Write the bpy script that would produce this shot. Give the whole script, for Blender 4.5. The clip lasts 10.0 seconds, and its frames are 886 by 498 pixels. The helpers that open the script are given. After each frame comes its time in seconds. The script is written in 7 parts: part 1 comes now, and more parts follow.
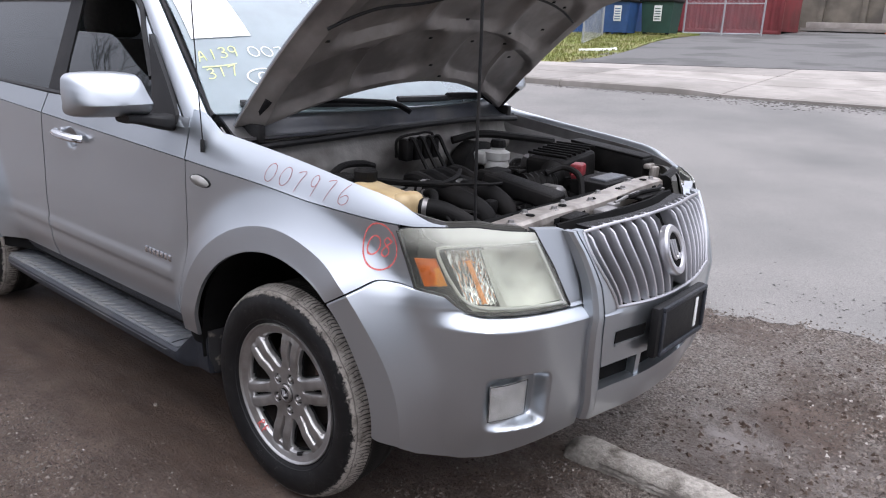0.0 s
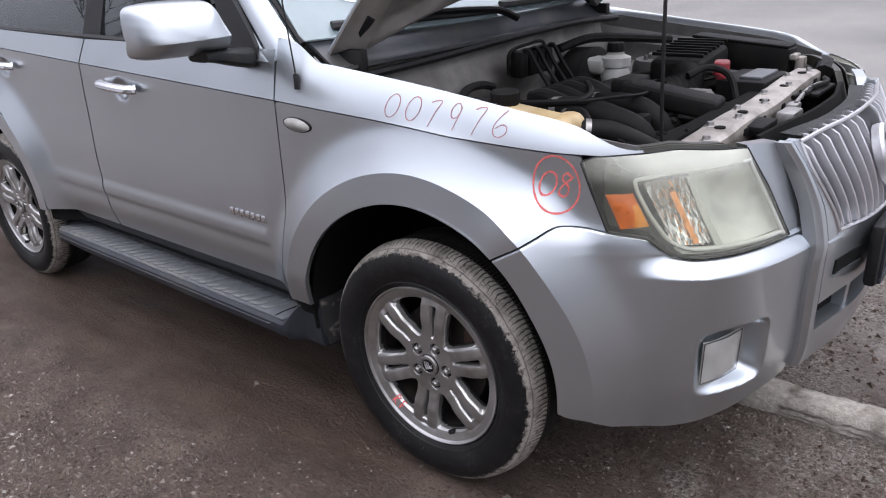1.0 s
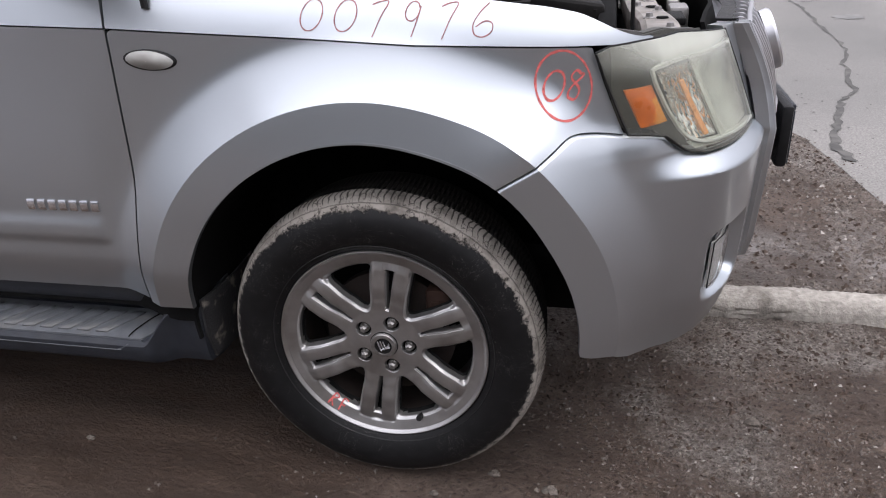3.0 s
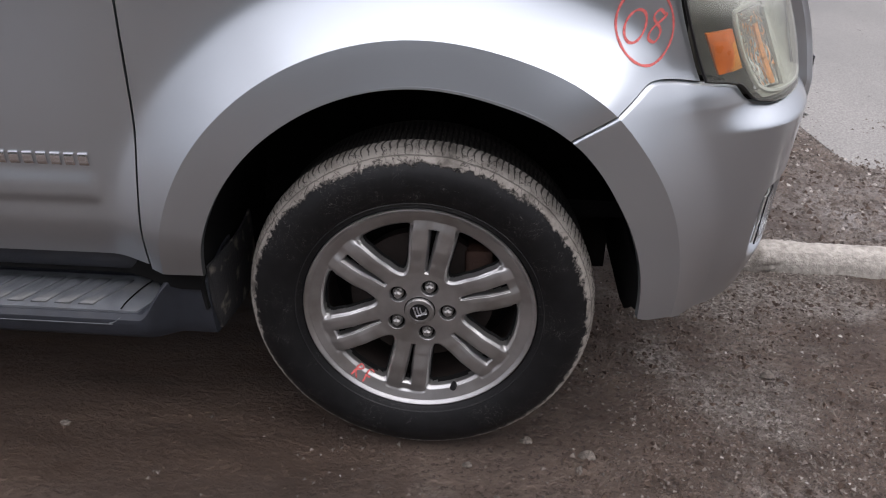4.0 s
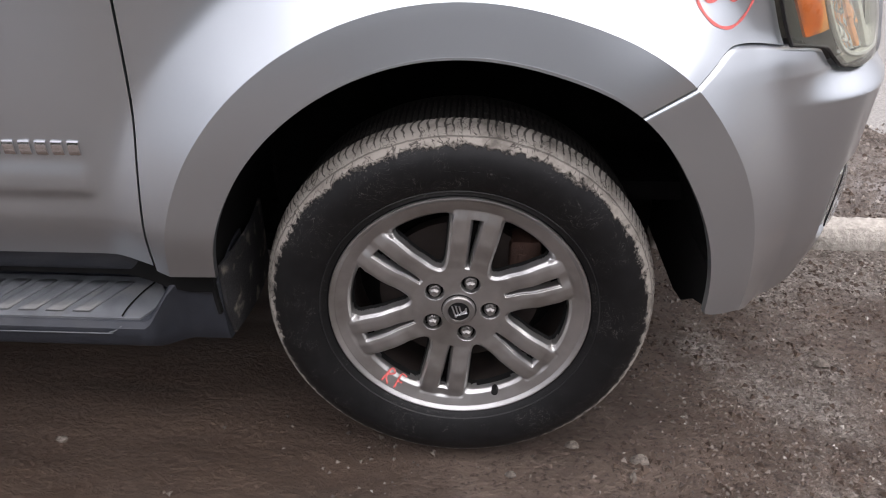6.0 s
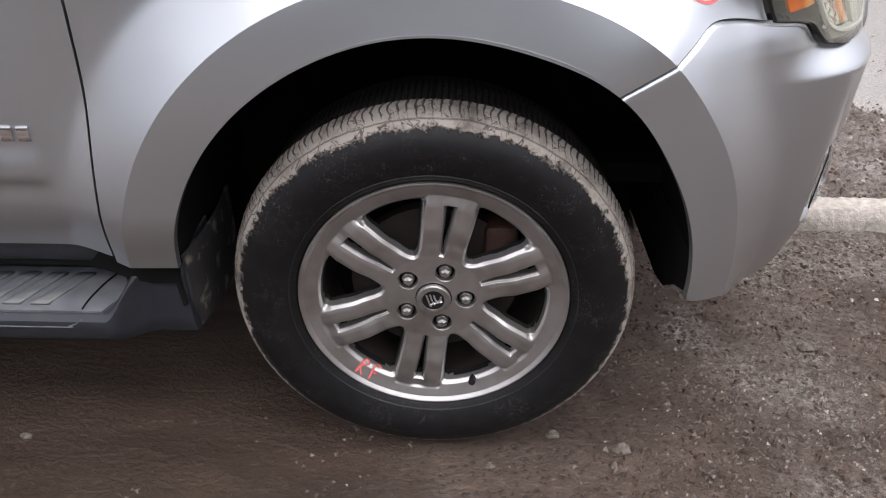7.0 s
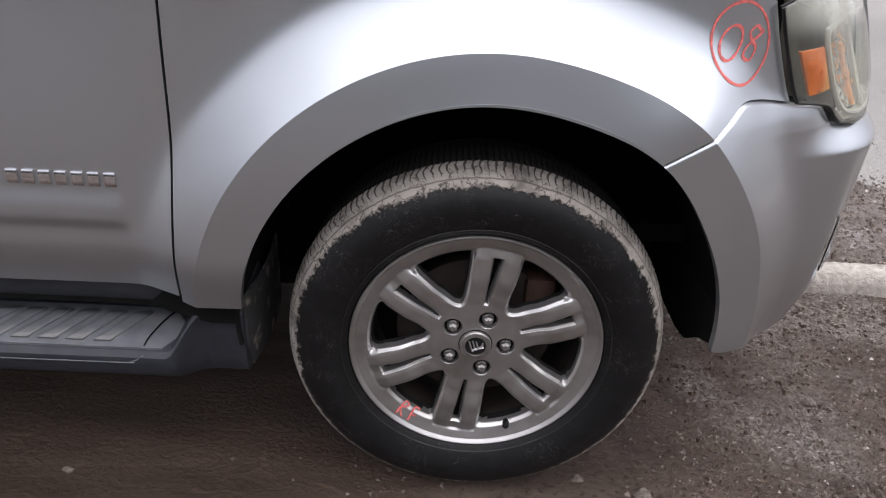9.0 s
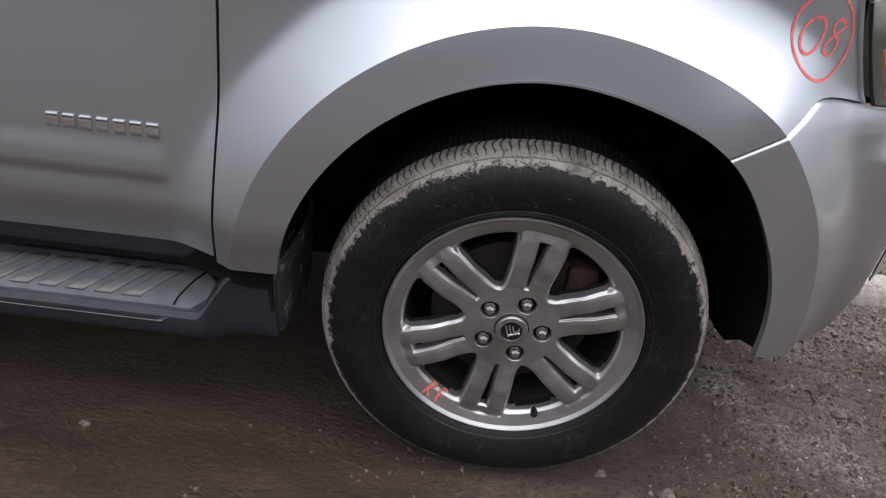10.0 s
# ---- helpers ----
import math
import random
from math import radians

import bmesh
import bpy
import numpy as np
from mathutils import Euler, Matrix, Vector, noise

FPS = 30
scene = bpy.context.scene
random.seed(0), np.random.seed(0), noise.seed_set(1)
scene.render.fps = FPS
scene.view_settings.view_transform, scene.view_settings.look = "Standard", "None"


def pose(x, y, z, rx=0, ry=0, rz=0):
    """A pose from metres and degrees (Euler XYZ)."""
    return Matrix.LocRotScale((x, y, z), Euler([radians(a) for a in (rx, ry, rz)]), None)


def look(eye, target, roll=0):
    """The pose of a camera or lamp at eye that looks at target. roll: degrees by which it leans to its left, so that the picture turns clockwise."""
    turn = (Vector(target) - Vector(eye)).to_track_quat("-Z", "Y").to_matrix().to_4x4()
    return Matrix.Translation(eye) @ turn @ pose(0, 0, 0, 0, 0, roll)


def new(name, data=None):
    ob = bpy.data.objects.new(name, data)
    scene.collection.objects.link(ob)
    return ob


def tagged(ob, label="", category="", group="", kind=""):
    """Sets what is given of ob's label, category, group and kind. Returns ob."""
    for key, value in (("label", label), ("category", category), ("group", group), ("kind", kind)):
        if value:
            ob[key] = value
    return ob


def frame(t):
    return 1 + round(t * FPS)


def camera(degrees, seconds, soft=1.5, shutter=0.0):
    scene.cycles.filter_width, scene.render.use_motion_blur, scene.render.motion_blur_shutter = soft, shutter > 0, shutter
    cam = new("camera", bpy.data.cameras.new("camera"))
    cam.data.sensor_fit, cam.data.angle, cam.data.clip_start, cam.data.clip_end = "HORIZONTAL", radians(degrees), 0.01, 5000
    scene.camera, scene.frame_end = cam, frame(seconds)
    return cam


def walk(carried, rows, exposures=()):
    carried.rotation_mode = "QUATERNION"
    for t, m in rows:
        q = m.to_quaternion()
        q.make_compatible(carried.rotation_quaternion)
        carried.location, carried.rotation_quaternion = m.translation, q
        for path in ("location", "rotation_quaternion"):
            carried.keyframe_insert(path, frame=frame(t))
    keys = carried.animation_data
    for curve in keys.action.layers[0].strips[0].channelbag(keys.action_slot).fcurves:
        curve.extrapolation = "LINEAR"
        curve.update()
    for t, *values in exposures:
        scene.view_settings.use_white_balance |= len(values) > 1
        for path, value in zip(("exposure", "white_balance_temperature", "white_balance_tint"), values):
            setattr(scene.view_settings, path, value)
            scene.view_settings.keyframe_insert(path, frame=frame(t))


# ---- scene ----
cam = camera(62.0, 10.0, soft=1.1)
PATH = [
    (0, (1.749, -1.334, 1.498), (0.52, 0.139, 0.934), 2.4),
    (0.5, (1.5, -1.368, 1.457), (0.222, 0.001, 0.755), 0.6),
    (0.8, (1.283, -1.345, 1.426), (0.009, 0.009, 0.689), -1.3),
    (1, (1.188, -1.301, 1.426), (-0.015, 0.106, 0.667), -3.3),
    (1.2, (1.139, -1.335, 1.429), (0.12, 0.23, 0.713), -4.5),
    (1.5, (1.044, -1.393, 1.417), (0.289, 0.331, 0.74), -1.5),
    (1.8, (0.924, -1.556, 1.42), (0.293, 0.152, 0.593), -0.7),
    (2, (0.866, -1.578, 1.385), (0.295, 0.124, 0.502), 1.3),
    (2.2, (0.816, -1.555, 1.336), (0.207, 0.132, 0.451), 0.5),
    (3.3, (0.318, -1.286, 1.235), (0.039, 0.496, 0.372), -2.3),
    (3.5, (0.247, -1.293, 1.224), (0.089, 0.493, 0.337), 0.7),
    (4, (0.139, -1.244, 1.205), (0.01, 0.497, 0.23), 0.5),
    (4.5, (0.073, -1.072, 1.157), (-0.157, 0.643, 0.155), -3.7),
    (5, (0.047, -1.049, 1.14), (-0.122, 0.643, 0.087), -0.7),
    (5.5, (0.017, -1.105, 1.161), (-0.098, 0.61, 0.137), 0.1),
    (7, (0.046, -1.045, 1.139), (-0.001, 0.636, 0.056), 0.0),
    (7.5, (0.052, -1.04, 1.14), (-0.008, 0.644, 0.062), -0.1),
    (8, (0.049, -1.04, 1.138), (-0.031, 0.647, 0.068), -0.3),
    (8.5, (0.01, -1.056, 1.142), (-0.075, 0.652, 0.105), 0.9),
    (9, (-0.078, -1.135, 1.18), (-0.065, 0.622, 0.225), 2.7),
    (9.5, (-0.153, -1.188, 1.193), (-0.142, 0.551, 0.206), 6.7),
    (10, (-0.139, -1.102, 1.151), (-0.144, 0.629, 0.149), 6.8),
]
EXPOSURES = [(0.0, 0.04, 6250, 10), (0.5, 0.10, 6250, 10), (1.0, 0.12, 6300, 10), (1.5, 0.06, 6380, 10), (2.0, 0.08, 6450, 10), (3.5, -0.10, 6500, 10), (4.5, 0.0, 6580, 10), (5.0, 0.14, 6650, 10), (7.0, 0.36, 6720, 10), (7.5, 0.30, 6660, 10), (8.0, 0.36, 6650, 10), (8.5, 0.24, 6640, 10), (9.0, 0.13, 6600, 10), (10.0, 0.02, 6520, 10)]
walk(cam, [(t, look(eye, target, roll)) for t, eye, target, roll in PATH], EXPOSURES)

# ---- light ----
world = bpy.data.worlds.new("overcast")
scene.world = world
world.use_nodes = True
wn, wl = world.node_tree.nodes, world.node_tree.links
sky = wn.new("ShaderNodeTexSky")
sky.sky_type, sky.sun_disc = "NISHITA", False
SUN_UP, SUN_TURN = radians(62), radians(118)
sky.sun_elevation, sky.sun_rotation = SUN_UP, SUN_TURN
sky.dust_density, sky.air_density, sky.ozone_density = 4.0, 1.2, 1.0
cloud = wn.new("ShaderNodeMixRGB")
cloud.blend_type = "MIX"
cloud.inputs[0].default_value = 0.85
wc, ws, wr = wn.new("ShaderNodeTexCoord"), wn.new("ShaderNodeSeparateXYZ"), wn.new("ShaderNodeValToRGB")
wl.new(wc.outputs["Generated"], ws.inputs[0])
wl.new(ws.outputs[2], wr.inputs[0])
we = wr.color_ramp.elements
we[0].position, we[1].position = 0.03, 1.0
we[0].color, we[1].color = (0.13, 0.131, 0.140, 1), (1.27, 1.27, 1.27, 1)
wmid = we.new(0.5)
wmid.color = (0.46, 0.46, 0.467, 1)
wm = wn.new("ShaderNodeMixRGB")
wm.blend_type = "MULTIPLY"
wm.inputs[0].default_value = 1.0
wm.inputs[2].default_value = (28.0, 27.5, 30.0, 1)
wl.new(wr.outputs[0], wm.inputs[1])
wl.new(wm.outputs[0], cloud.inputs[2])
wl.new(sky.outputs[0], cloud.inputs[1])
wl.new(cloud.outputs[0], wn["Background"].inputs[0])
wn["Background"].inputs[1].default_value = 0.12
sun = new("sun", bpy.data.lights.new("sun", "SUN"))
sun.data.energy, sun.data.angle, sun.data.color = 0.55, radians(50), (1.0, 0.97, 0.92)
sun.matrix_world = look((20 * math.sin(SUN_TURN) * math.cos(SUN_UP), 20 * math.cos(SUN_TURN) * math.cos(SUN_UP), 20 * math.sin(SUN_UP)), (0, 0, 0))
scene.view_settings.exposure = 0.0


# ---- materials ----
def mat(name, base=(0.5, 0.5, 0.5), rough=0.5, metal=0.0, vary=0.15, scale=40.0, bump=0.0, bump_scale=300.0, coat=0.0, spec=0.5, second=None, second_scale=4.0, second_at=(0.45, 0.65), per_object=False, rough_vary=0.1):
    """Base colour with grain at one scale and stains of a second colour at another."""
    m = bpy.data.materials.new(name)
    m.use_nodes = True
    n, l = m.node_tree.nodes, m.node_tree.links
    b = n["Principled BSDF"]
    b.inputs["Metallic"].default_value = metal
    b.inputs["Coat Weight"].default_value = coat
    b.inputs["Coat Roughness"].default_value = 0.06
    b.inputs["Specular IOR Level"].default_value = spec
    tc = n.new("ShaderNodeTexCoord")
    nz = n.new("ShaderNodeTexNoise")
    nz.inputs["Scale"].default_value, nz.inputs["Detail"].default_value = scale, 6
    l.new(tc.outputs["Object"], nz.inputs["Vector"])
    ramp = n.new("ShaderNodeValToRGB")
    ramp.color_ramp.elements[0].position, ramp.color_ramp.elements[1].position = 0.3, 0.7
    ramp.color_ramp.elements[0].color = (*[c * (1 - vary) for c in base], 1)
    ramp.color_ramp.elements[1].color = (*[min(1, c * (1 + vary)) for c in base], 1)
    l.new(nz.outputs["Fac"], ramp.inputs[0])
    col = ramp.outputs[0]
    if second:
        n2 = n.new("ShaderNodeTexNoise")
        n2.inputs["Scale"].default_value, n2.inputs["Detail"].default_value = second_scale, 8
        l.new(tc.outputs["Object"], n2.inputs["Vector"])
        r2 = n.new("ShaderNodeValToRGB")
        r2.color_ramp.elements[0].position, r2.color_ramp.elements[1].position = second_at
        l.new(n2.outputs["Fac"], r2.inputs[0])
        mx = n.new("ShaderNodeMixRGB")
        mx.inputs[2].default_value = (*second, 1)
        l.new(r2.outputs[0], mx.inputs[0])
        l.new(col, mx.inputs[1])
        col = mx.outputs[0]
    if per_object:
        oi = n.new("ShaderNodeObjectInfo")
        hv = n.new("ShaderNodeHueSaturation")
        mr0 = n.new("ShaderNodeMapRange")
        mr0.inputs[3].default_value, mr0.inputs[4].default_value = 0.82, 1.18
        l.new(oi.outputs["Random"], mr0.inputs[0])
        l.new(mr0.outputs[0], hv.inputs["Value"])
        l.new(col, hv.inputs["Color"])
        col = hv.outputs[0]
    l.new(col, b.inputs["Base Color"])
    mr = n.new("ShaderNodeMapRange")
    mr.inputs[3].default_value, mr.inputs[4].default_value = max(0.02, rough - rough_vary), min(1, rough + rough_vary)
    l.new(nz.outputs["Fac"], mr.inputs[0])
    l.new(mr.outputs[0], b.inputs["Roughness"])
    if bump:
        nb = n.new("ShaderNodeTexNoise")
        nb.inputs["Scale"].default_value, nb.inputs["Detail"].default_value = bump_scale, 5
        l.new(tc.outputs["Object"], nb.inputs["Vector"])
        bp = n.new("ShaderNodeBump")
        bp.inputs["Strength"].default_value, bp.inputs["Distance"].default_value = bump, 0.01
        l.new(nb.outputs["Fac"], bp.inputs["Height"])
        l.new(bp.outputs[0], b.inputs["Normal"])
    return m


def clear_mat(name, tint, haze, share, rough=0.08, spec=0.5, ior=1.45):
    """A clear pane: part seen through, part haze and gloss."""
    m = mat(name, haze, rough, vary=0.08, scale=8, rough_vary=0.03, spec=spec)
    n, l = m.node_tree.nodes, m.node_tree.links
    tr, mx = n.new("ShaderNodeBsdfTransparent"), n.new("ShaderNodeMixShader")
    tr.inputs[0].default_value = (*tint, 1)
    lw, pw, fr = n.new("ShaderNodeLayerWeight"), n.new("ShaderNodeMath"), n.new("ShaderNodeMath")
    pw.operation, fr.operation = "POWER", "MULTIPLY_ADD"
    pw.inputs[1].default_value = 4.0
    base = ((ior - 1) / (ior + 1)) ** 2
    fr.inputs[1].default_value, fr.inputs[2].default_value = 0.8 - base, base
    l.new(lw.outputs["Facing"], pw.inputs[0])
    l.new(pw.outputs[0], fr.inputs[0])
    mx.inputs[0].default_value = share
    gl, mg = n.new("ShaderNodeBsdfGlossy"), n.new("ShaderNodeMixShader")
    gl.inputs["Roughness"].default_value = max(0.0, rough - 0.05)
    l.new(tr.outputs[0], mx.inputs[1])
    l.new(n["Principled BSDF"].outputs[0], mx.inputs[2])
    l.new(fr.outputs[0], mg.inputs[0])
    l.new(mx.outputs[0], mg.inputs[1])
    l.new(gl.outputs[0], mg.inputs[2])
    l.new(mg.outputs[0], n["Material Output"].inputs[0])
    return m


PAINT = mat("silver_paint", (0.482, 0.517, 0.547), 0.345, metal=0.93, vary=0.012, scale=900, coat=0.8, rough_vary=0.01, second=(0.505, 0.535, 0.555), second_scale=1.6, second_at=(0.5, 0.85))
UNDERHOOD = mat("dusty_grey_paint", (0.15, 0.147, 0.145), 0.6, metal=0.2, vary=0.2, scale=18, second=(0.09, 0.085, 0.08), second_scale=5, bump=0.15, bump_scale=120)
BLACK = mat("black_plastic", (0.009, 0.009, 0.0095), 0.5, spec=0.24, vary=0.25, scale=60, bump=0.15, bump_scale=700, second=(0.028, 0.026, 0.024), second_scale=6, second_at=(0.5, 0.8))
TRIM = mat("dark_blue_grey_trim", (0.024, 0.027, 0.034), 0.5, vary=0.2, scale=25, bump=0.2, bump_scale=900, second=(0.05, 0.05, 0.05), second_scale=5, second_at=(0.5, 0.8), spec=0.35)
TREAD_GREY = mat("grey_step_rubber", (0.105, 0.112, 0.122), 0.5, vary=0.2, scale=30, bump=0.2, bump_scale=500, second=(0.17, 0.165, 0.15), second_scale=9, second_at=(0.5, 0.75))
# near-black that carries the shade of recesses and openings; also black liners
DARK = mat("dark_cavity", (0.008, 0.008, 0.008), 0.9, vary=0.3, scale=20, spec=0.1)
RUBBER = mat("black_rubber", (0.013, 0.013, 0.0135), 0.55, spec=0.28, vary=0.25, scale=40, bump=0.1, bump_scale=300, second=(0.045, 0.043, 0.04), second_scale=14, second_at=(0.55, 0.8))
ALLOY = mat("grey_alloy", (0.43, 0.425, 0.42), 0.36, metal=0.88, vary=0.08, scale=25, rough_vary=0.06, coat=0.1, second=(0.30, 0.288, 0.272), second_scale=11, second_at=(0.46, 0.72))
CHROME = mat("chrome", (0.75, 0.75, 0.77), 0.16, metal=1.0, vary=0.04, scale=40, rough_vary=0.05)
STEEL = mat("dull_steel", (0.30, 0.29, 0.28), 0.45, metal=0.85, vary=0.2, scale=80)
RUST = mat("rusty_iron", (0.05, 0.025, 0.017), 0.75, metal=0.3, vary=0.35, scale=30, bump=0.3)
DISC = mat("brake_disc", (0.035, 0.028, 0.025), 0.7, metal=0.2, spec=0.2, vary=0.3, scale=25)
TIEBAR = mat("beige_primer_steel", (0.36, 0.33, 0.30), 0.5, metal=0.3, vary=0.15, scale=30, second=(0.2, 0.18, 0.16), second_scale=12)
GOLD = mat("gold_strip", (0.80, 0.33, 0.10), 0.3, metal=0.4, vary=0.2, scale=80)
AMBER = mat("amber_plastic", (0.50, 0.105, 0.003), 0.3, vary=0.15, scale=30, spec=0.5, second=(0.66, 0.24, 0.012), second_scale=26, second_at=(0.56, 0.62))
COOLANT = mat("aged_amber_plastic", (0.52, 0.40, 0.22), 0.4, vary=0.12, scale=12, second=(0.36, 0.26, 0.13), second_scale=9)
MILKY = mat("milky_plastic", (0.42, 0.42, 0.40), 0.4, vary=0.1, scale=14, second=(0.25, 0.24, 0.22), second_scale=9)
SHELF = mat("cream_lamp_plastic", (0.46, 0.475, 0.44), 0.4, vary=0.06, scale=14)
FLUTE = mat("bright_fluted_reflector", (0.95, 0.95, 0.94), 0.12, metal=1.0, vary=0.05, scale=60)
SATIN = mat("satin_silver", (0.60, 0.60, 0.62), 0.3, metal=0.85, vary=0.04, scale=40, rough_vary=0.05)
RED = mat("red_plastic", (0.20, 0.018, 0.024), 0.4, vary=0.2, scale=30)
CRAYON = mat("red_marker", (0.58, 0.125, 0.115), 0.75, vary=0.35, scale=160)
CRAYON_DULL = mat("dull_red_marker", (0.33, 0.15, 0.15), 0.75, vary=0.35, scale=160)
CRAYON_YEL = mat("yellow_marker", (0.68, 0.74, 0.30), 0.75, vary=0.2, scale=160)
CRAYON_WHT = mat("white_marker", (0.78, 0.80, 0.80), 0.75, vary=0.2, scale=160)
PAPER = mat("white_paper", (0.8, 0.8, 0.8), 0.7, vary=0.04, scale=20)
GLASS = clear_mat("window_glass", (0.45, 0.5, 0.5), (0.05, 0.055, 0.06), 0.35, 0.06)
# windscreen haze colour holds dust and the pale sky reflection together
SCREEN = clear_mat("windscreen_glass", (0.55, 0.62, 0.63), (0.36, 0.43, 0.45), 0.5, 0.07)
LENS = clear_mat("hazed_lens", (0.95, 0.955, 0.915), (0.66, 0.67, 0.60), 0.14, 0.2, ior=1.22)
# haze share rises towards the lamp's top and falls off at its side end
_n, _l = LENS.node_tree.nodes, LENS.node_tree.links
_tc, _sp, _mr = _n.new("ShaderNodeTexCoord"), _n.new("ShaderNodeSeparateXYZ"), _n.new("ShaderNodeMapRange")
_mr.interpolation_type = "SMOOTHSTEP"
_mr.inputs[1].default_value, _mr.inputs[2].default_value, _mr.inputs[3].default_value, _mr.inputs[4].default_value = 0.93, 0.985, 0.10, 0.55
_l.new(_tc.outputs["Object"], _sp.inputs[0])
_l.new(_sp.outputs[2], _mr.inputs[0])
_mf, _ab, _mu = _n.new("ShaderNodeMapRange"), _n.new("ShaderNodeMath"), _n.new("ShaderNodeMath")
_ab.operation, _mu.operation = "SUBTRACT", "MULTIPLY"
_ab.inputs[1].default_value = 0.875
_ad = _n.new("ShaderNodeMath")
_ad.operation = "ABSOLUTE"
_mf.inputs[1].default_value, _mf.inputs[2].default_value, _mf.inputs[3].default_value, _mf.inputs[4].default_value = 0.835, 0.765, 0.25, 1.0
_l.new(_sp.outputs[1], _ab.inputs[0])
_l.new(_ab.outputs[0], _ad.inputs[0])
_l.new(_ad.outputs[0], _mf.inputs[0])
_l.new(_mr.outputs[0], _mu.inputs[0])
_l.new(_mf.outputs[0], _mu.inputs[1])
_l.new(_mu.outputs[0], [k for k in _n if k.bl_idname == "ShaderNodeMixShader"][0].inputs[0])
LENS_CLEAR = clear_mat("clear_lens", (0.97, 0.97, 0.97), (0.6, 0.6, 0.6), 0.12, 0.08)
CONCRETE = mat("pale_concrete", (0.285, 0.262, 0.238), 0.85, vary=0.12, scale=5, bump=0.3, bump_scale=60, second=(0.21, 0.193, 0.172), second_scale=1.1, per_object=True)
CURB = mat("worn_concrete", (0.34, 0.315, 0.28), 0.9, vary=0.25, scale=60, bump=0.6, bump_scale=130, second=(0.12, 0.105, 0.09), second_scale=9, second_at=(0.52, 0.66), spec=0.2)
RED_WALL = mat("dark_red_steel", (0.22, 0.035, 0.04), 0.6, vary=0.15, scale=3, second=(0.15, 0.03, 0.03), second_scale=1)
BLUE = mat("blue_steel", (0.03, 0.08, 0.22), 0.5, vary=0.15, scale=4)
GREEN = mat("green_steel", (0.02, 0.06, 0.045), 0.5, vary=0.15, scale=4)
GRIME = mat("grimy_black_plastic", (0.0065, 0.0062, 0.006), 0.6, spec=0.14, vary=0.3, scale=40, bump=0.2, bump_scale=400, second=(0.021, 0.019, 0.0175), second_scale=9, second_at=(0.5, 0.8))
BULKHEAD = mat("dusty_beige_bulkhead", (0.20, 0.193, 0.178), 0.6, metal=0.1, vary=0.2, scale=18, second=(0.12, 0.11, 0.10), second_scale=7, bump=0.15, bump_scale=120)
BEIGE_WALL = mat("stained_beige_wall", (0.20, 0.18, 0.145), 0.85, vary=0.2, scale=2, second=(0.11, 0.10, 0.085), second_scale=0.8)
GALV = mat("galvanised_steel", (0.42, 0.43, 0.44), 0.5, metal=0.6, vary=0.15, scale=20)
LAMP_BOWL = mat("dulled_reflector", (0.60, 0.61, 0.575), 0.33, metal=0.6, vary=0.10, scale=12, second=(0.45, 0.465, 0.43), second_scale=14)
LAMP_BACK = mat("olive_grey_bezel", (0.048, 0.047, 0.039), 0.5, metal=0.2, vary=0.15, scale=60, bump=0.2, bump_scale=400)
ORANGE = mat("orange_cone_plastic", (0.8, 0.18, 0.06), 0.6, vary=0.1, scale=10)
WHITE = mat("white_label", (0.75, 0.76, 0.74), 0.6, vary=0.06, scale=10)
GRASS = mat("verge_grass", (0.155, 0.175, 0.04), 0.9, vary=0.4, scale=3, second=(0.22, 0.20, 0.08), second_scale=1.4)
STONE = mat("gravel_stone", (0.15, 0.14, 0.13), 0.7, vary=0.35, scale=9, bump=0.3, bump_scale=90)
_n, _l = STONE.node_tree.nodes, STONE.node_tree.links
_g, _r = _n.new("ShaderNodeNewGeometry"), _n.new("ShaderNodeValToRGB")
_e = _r.color_ramp.elements
_e[0].color, _e[1].color = (0.055, 0.042, 0.034, 1), (0.42, 0.385, 0.35, 1)
_k = _e.new(0.80)
_k.color = (0.155, 0.127, 0.106, 1)
_k = _e.new(0.95)
_k.color = (0.22, 0.192, 0.166, 1)
_l.new(_g.outputs["Random Per Island"], _r.inputs[0])
_l.new(_r.outputs[0], _n["Principled BSDF"].inputs["Base Color"])
CLOD = mat("dark_damp_clod", (0.060, 0.042, 0.032), 0.85, vary=0.4, scale=60, spec=0.25)
PEBBLE = mat("grey_brown_pebble", (0.12, 0.102, 0.086), 0.8, vary=0.5, scale=1.6, per_object=True, bump=0.6, bump_scale=3.0, spec=0.3)
SEAT = mat("dark_seat_cloth", (0.05, 0.045, 0.04), 0.9, vary=0.2, scale=50)
BARK = mat("bare_bark", (0.05, 0.045, 0.04), 0.9, vary=0.3, scale=10)
HEDGE = mat("dark_hedge", (0.035, 0.04, 0.025), 0.95, vary=0.4, scale=2)


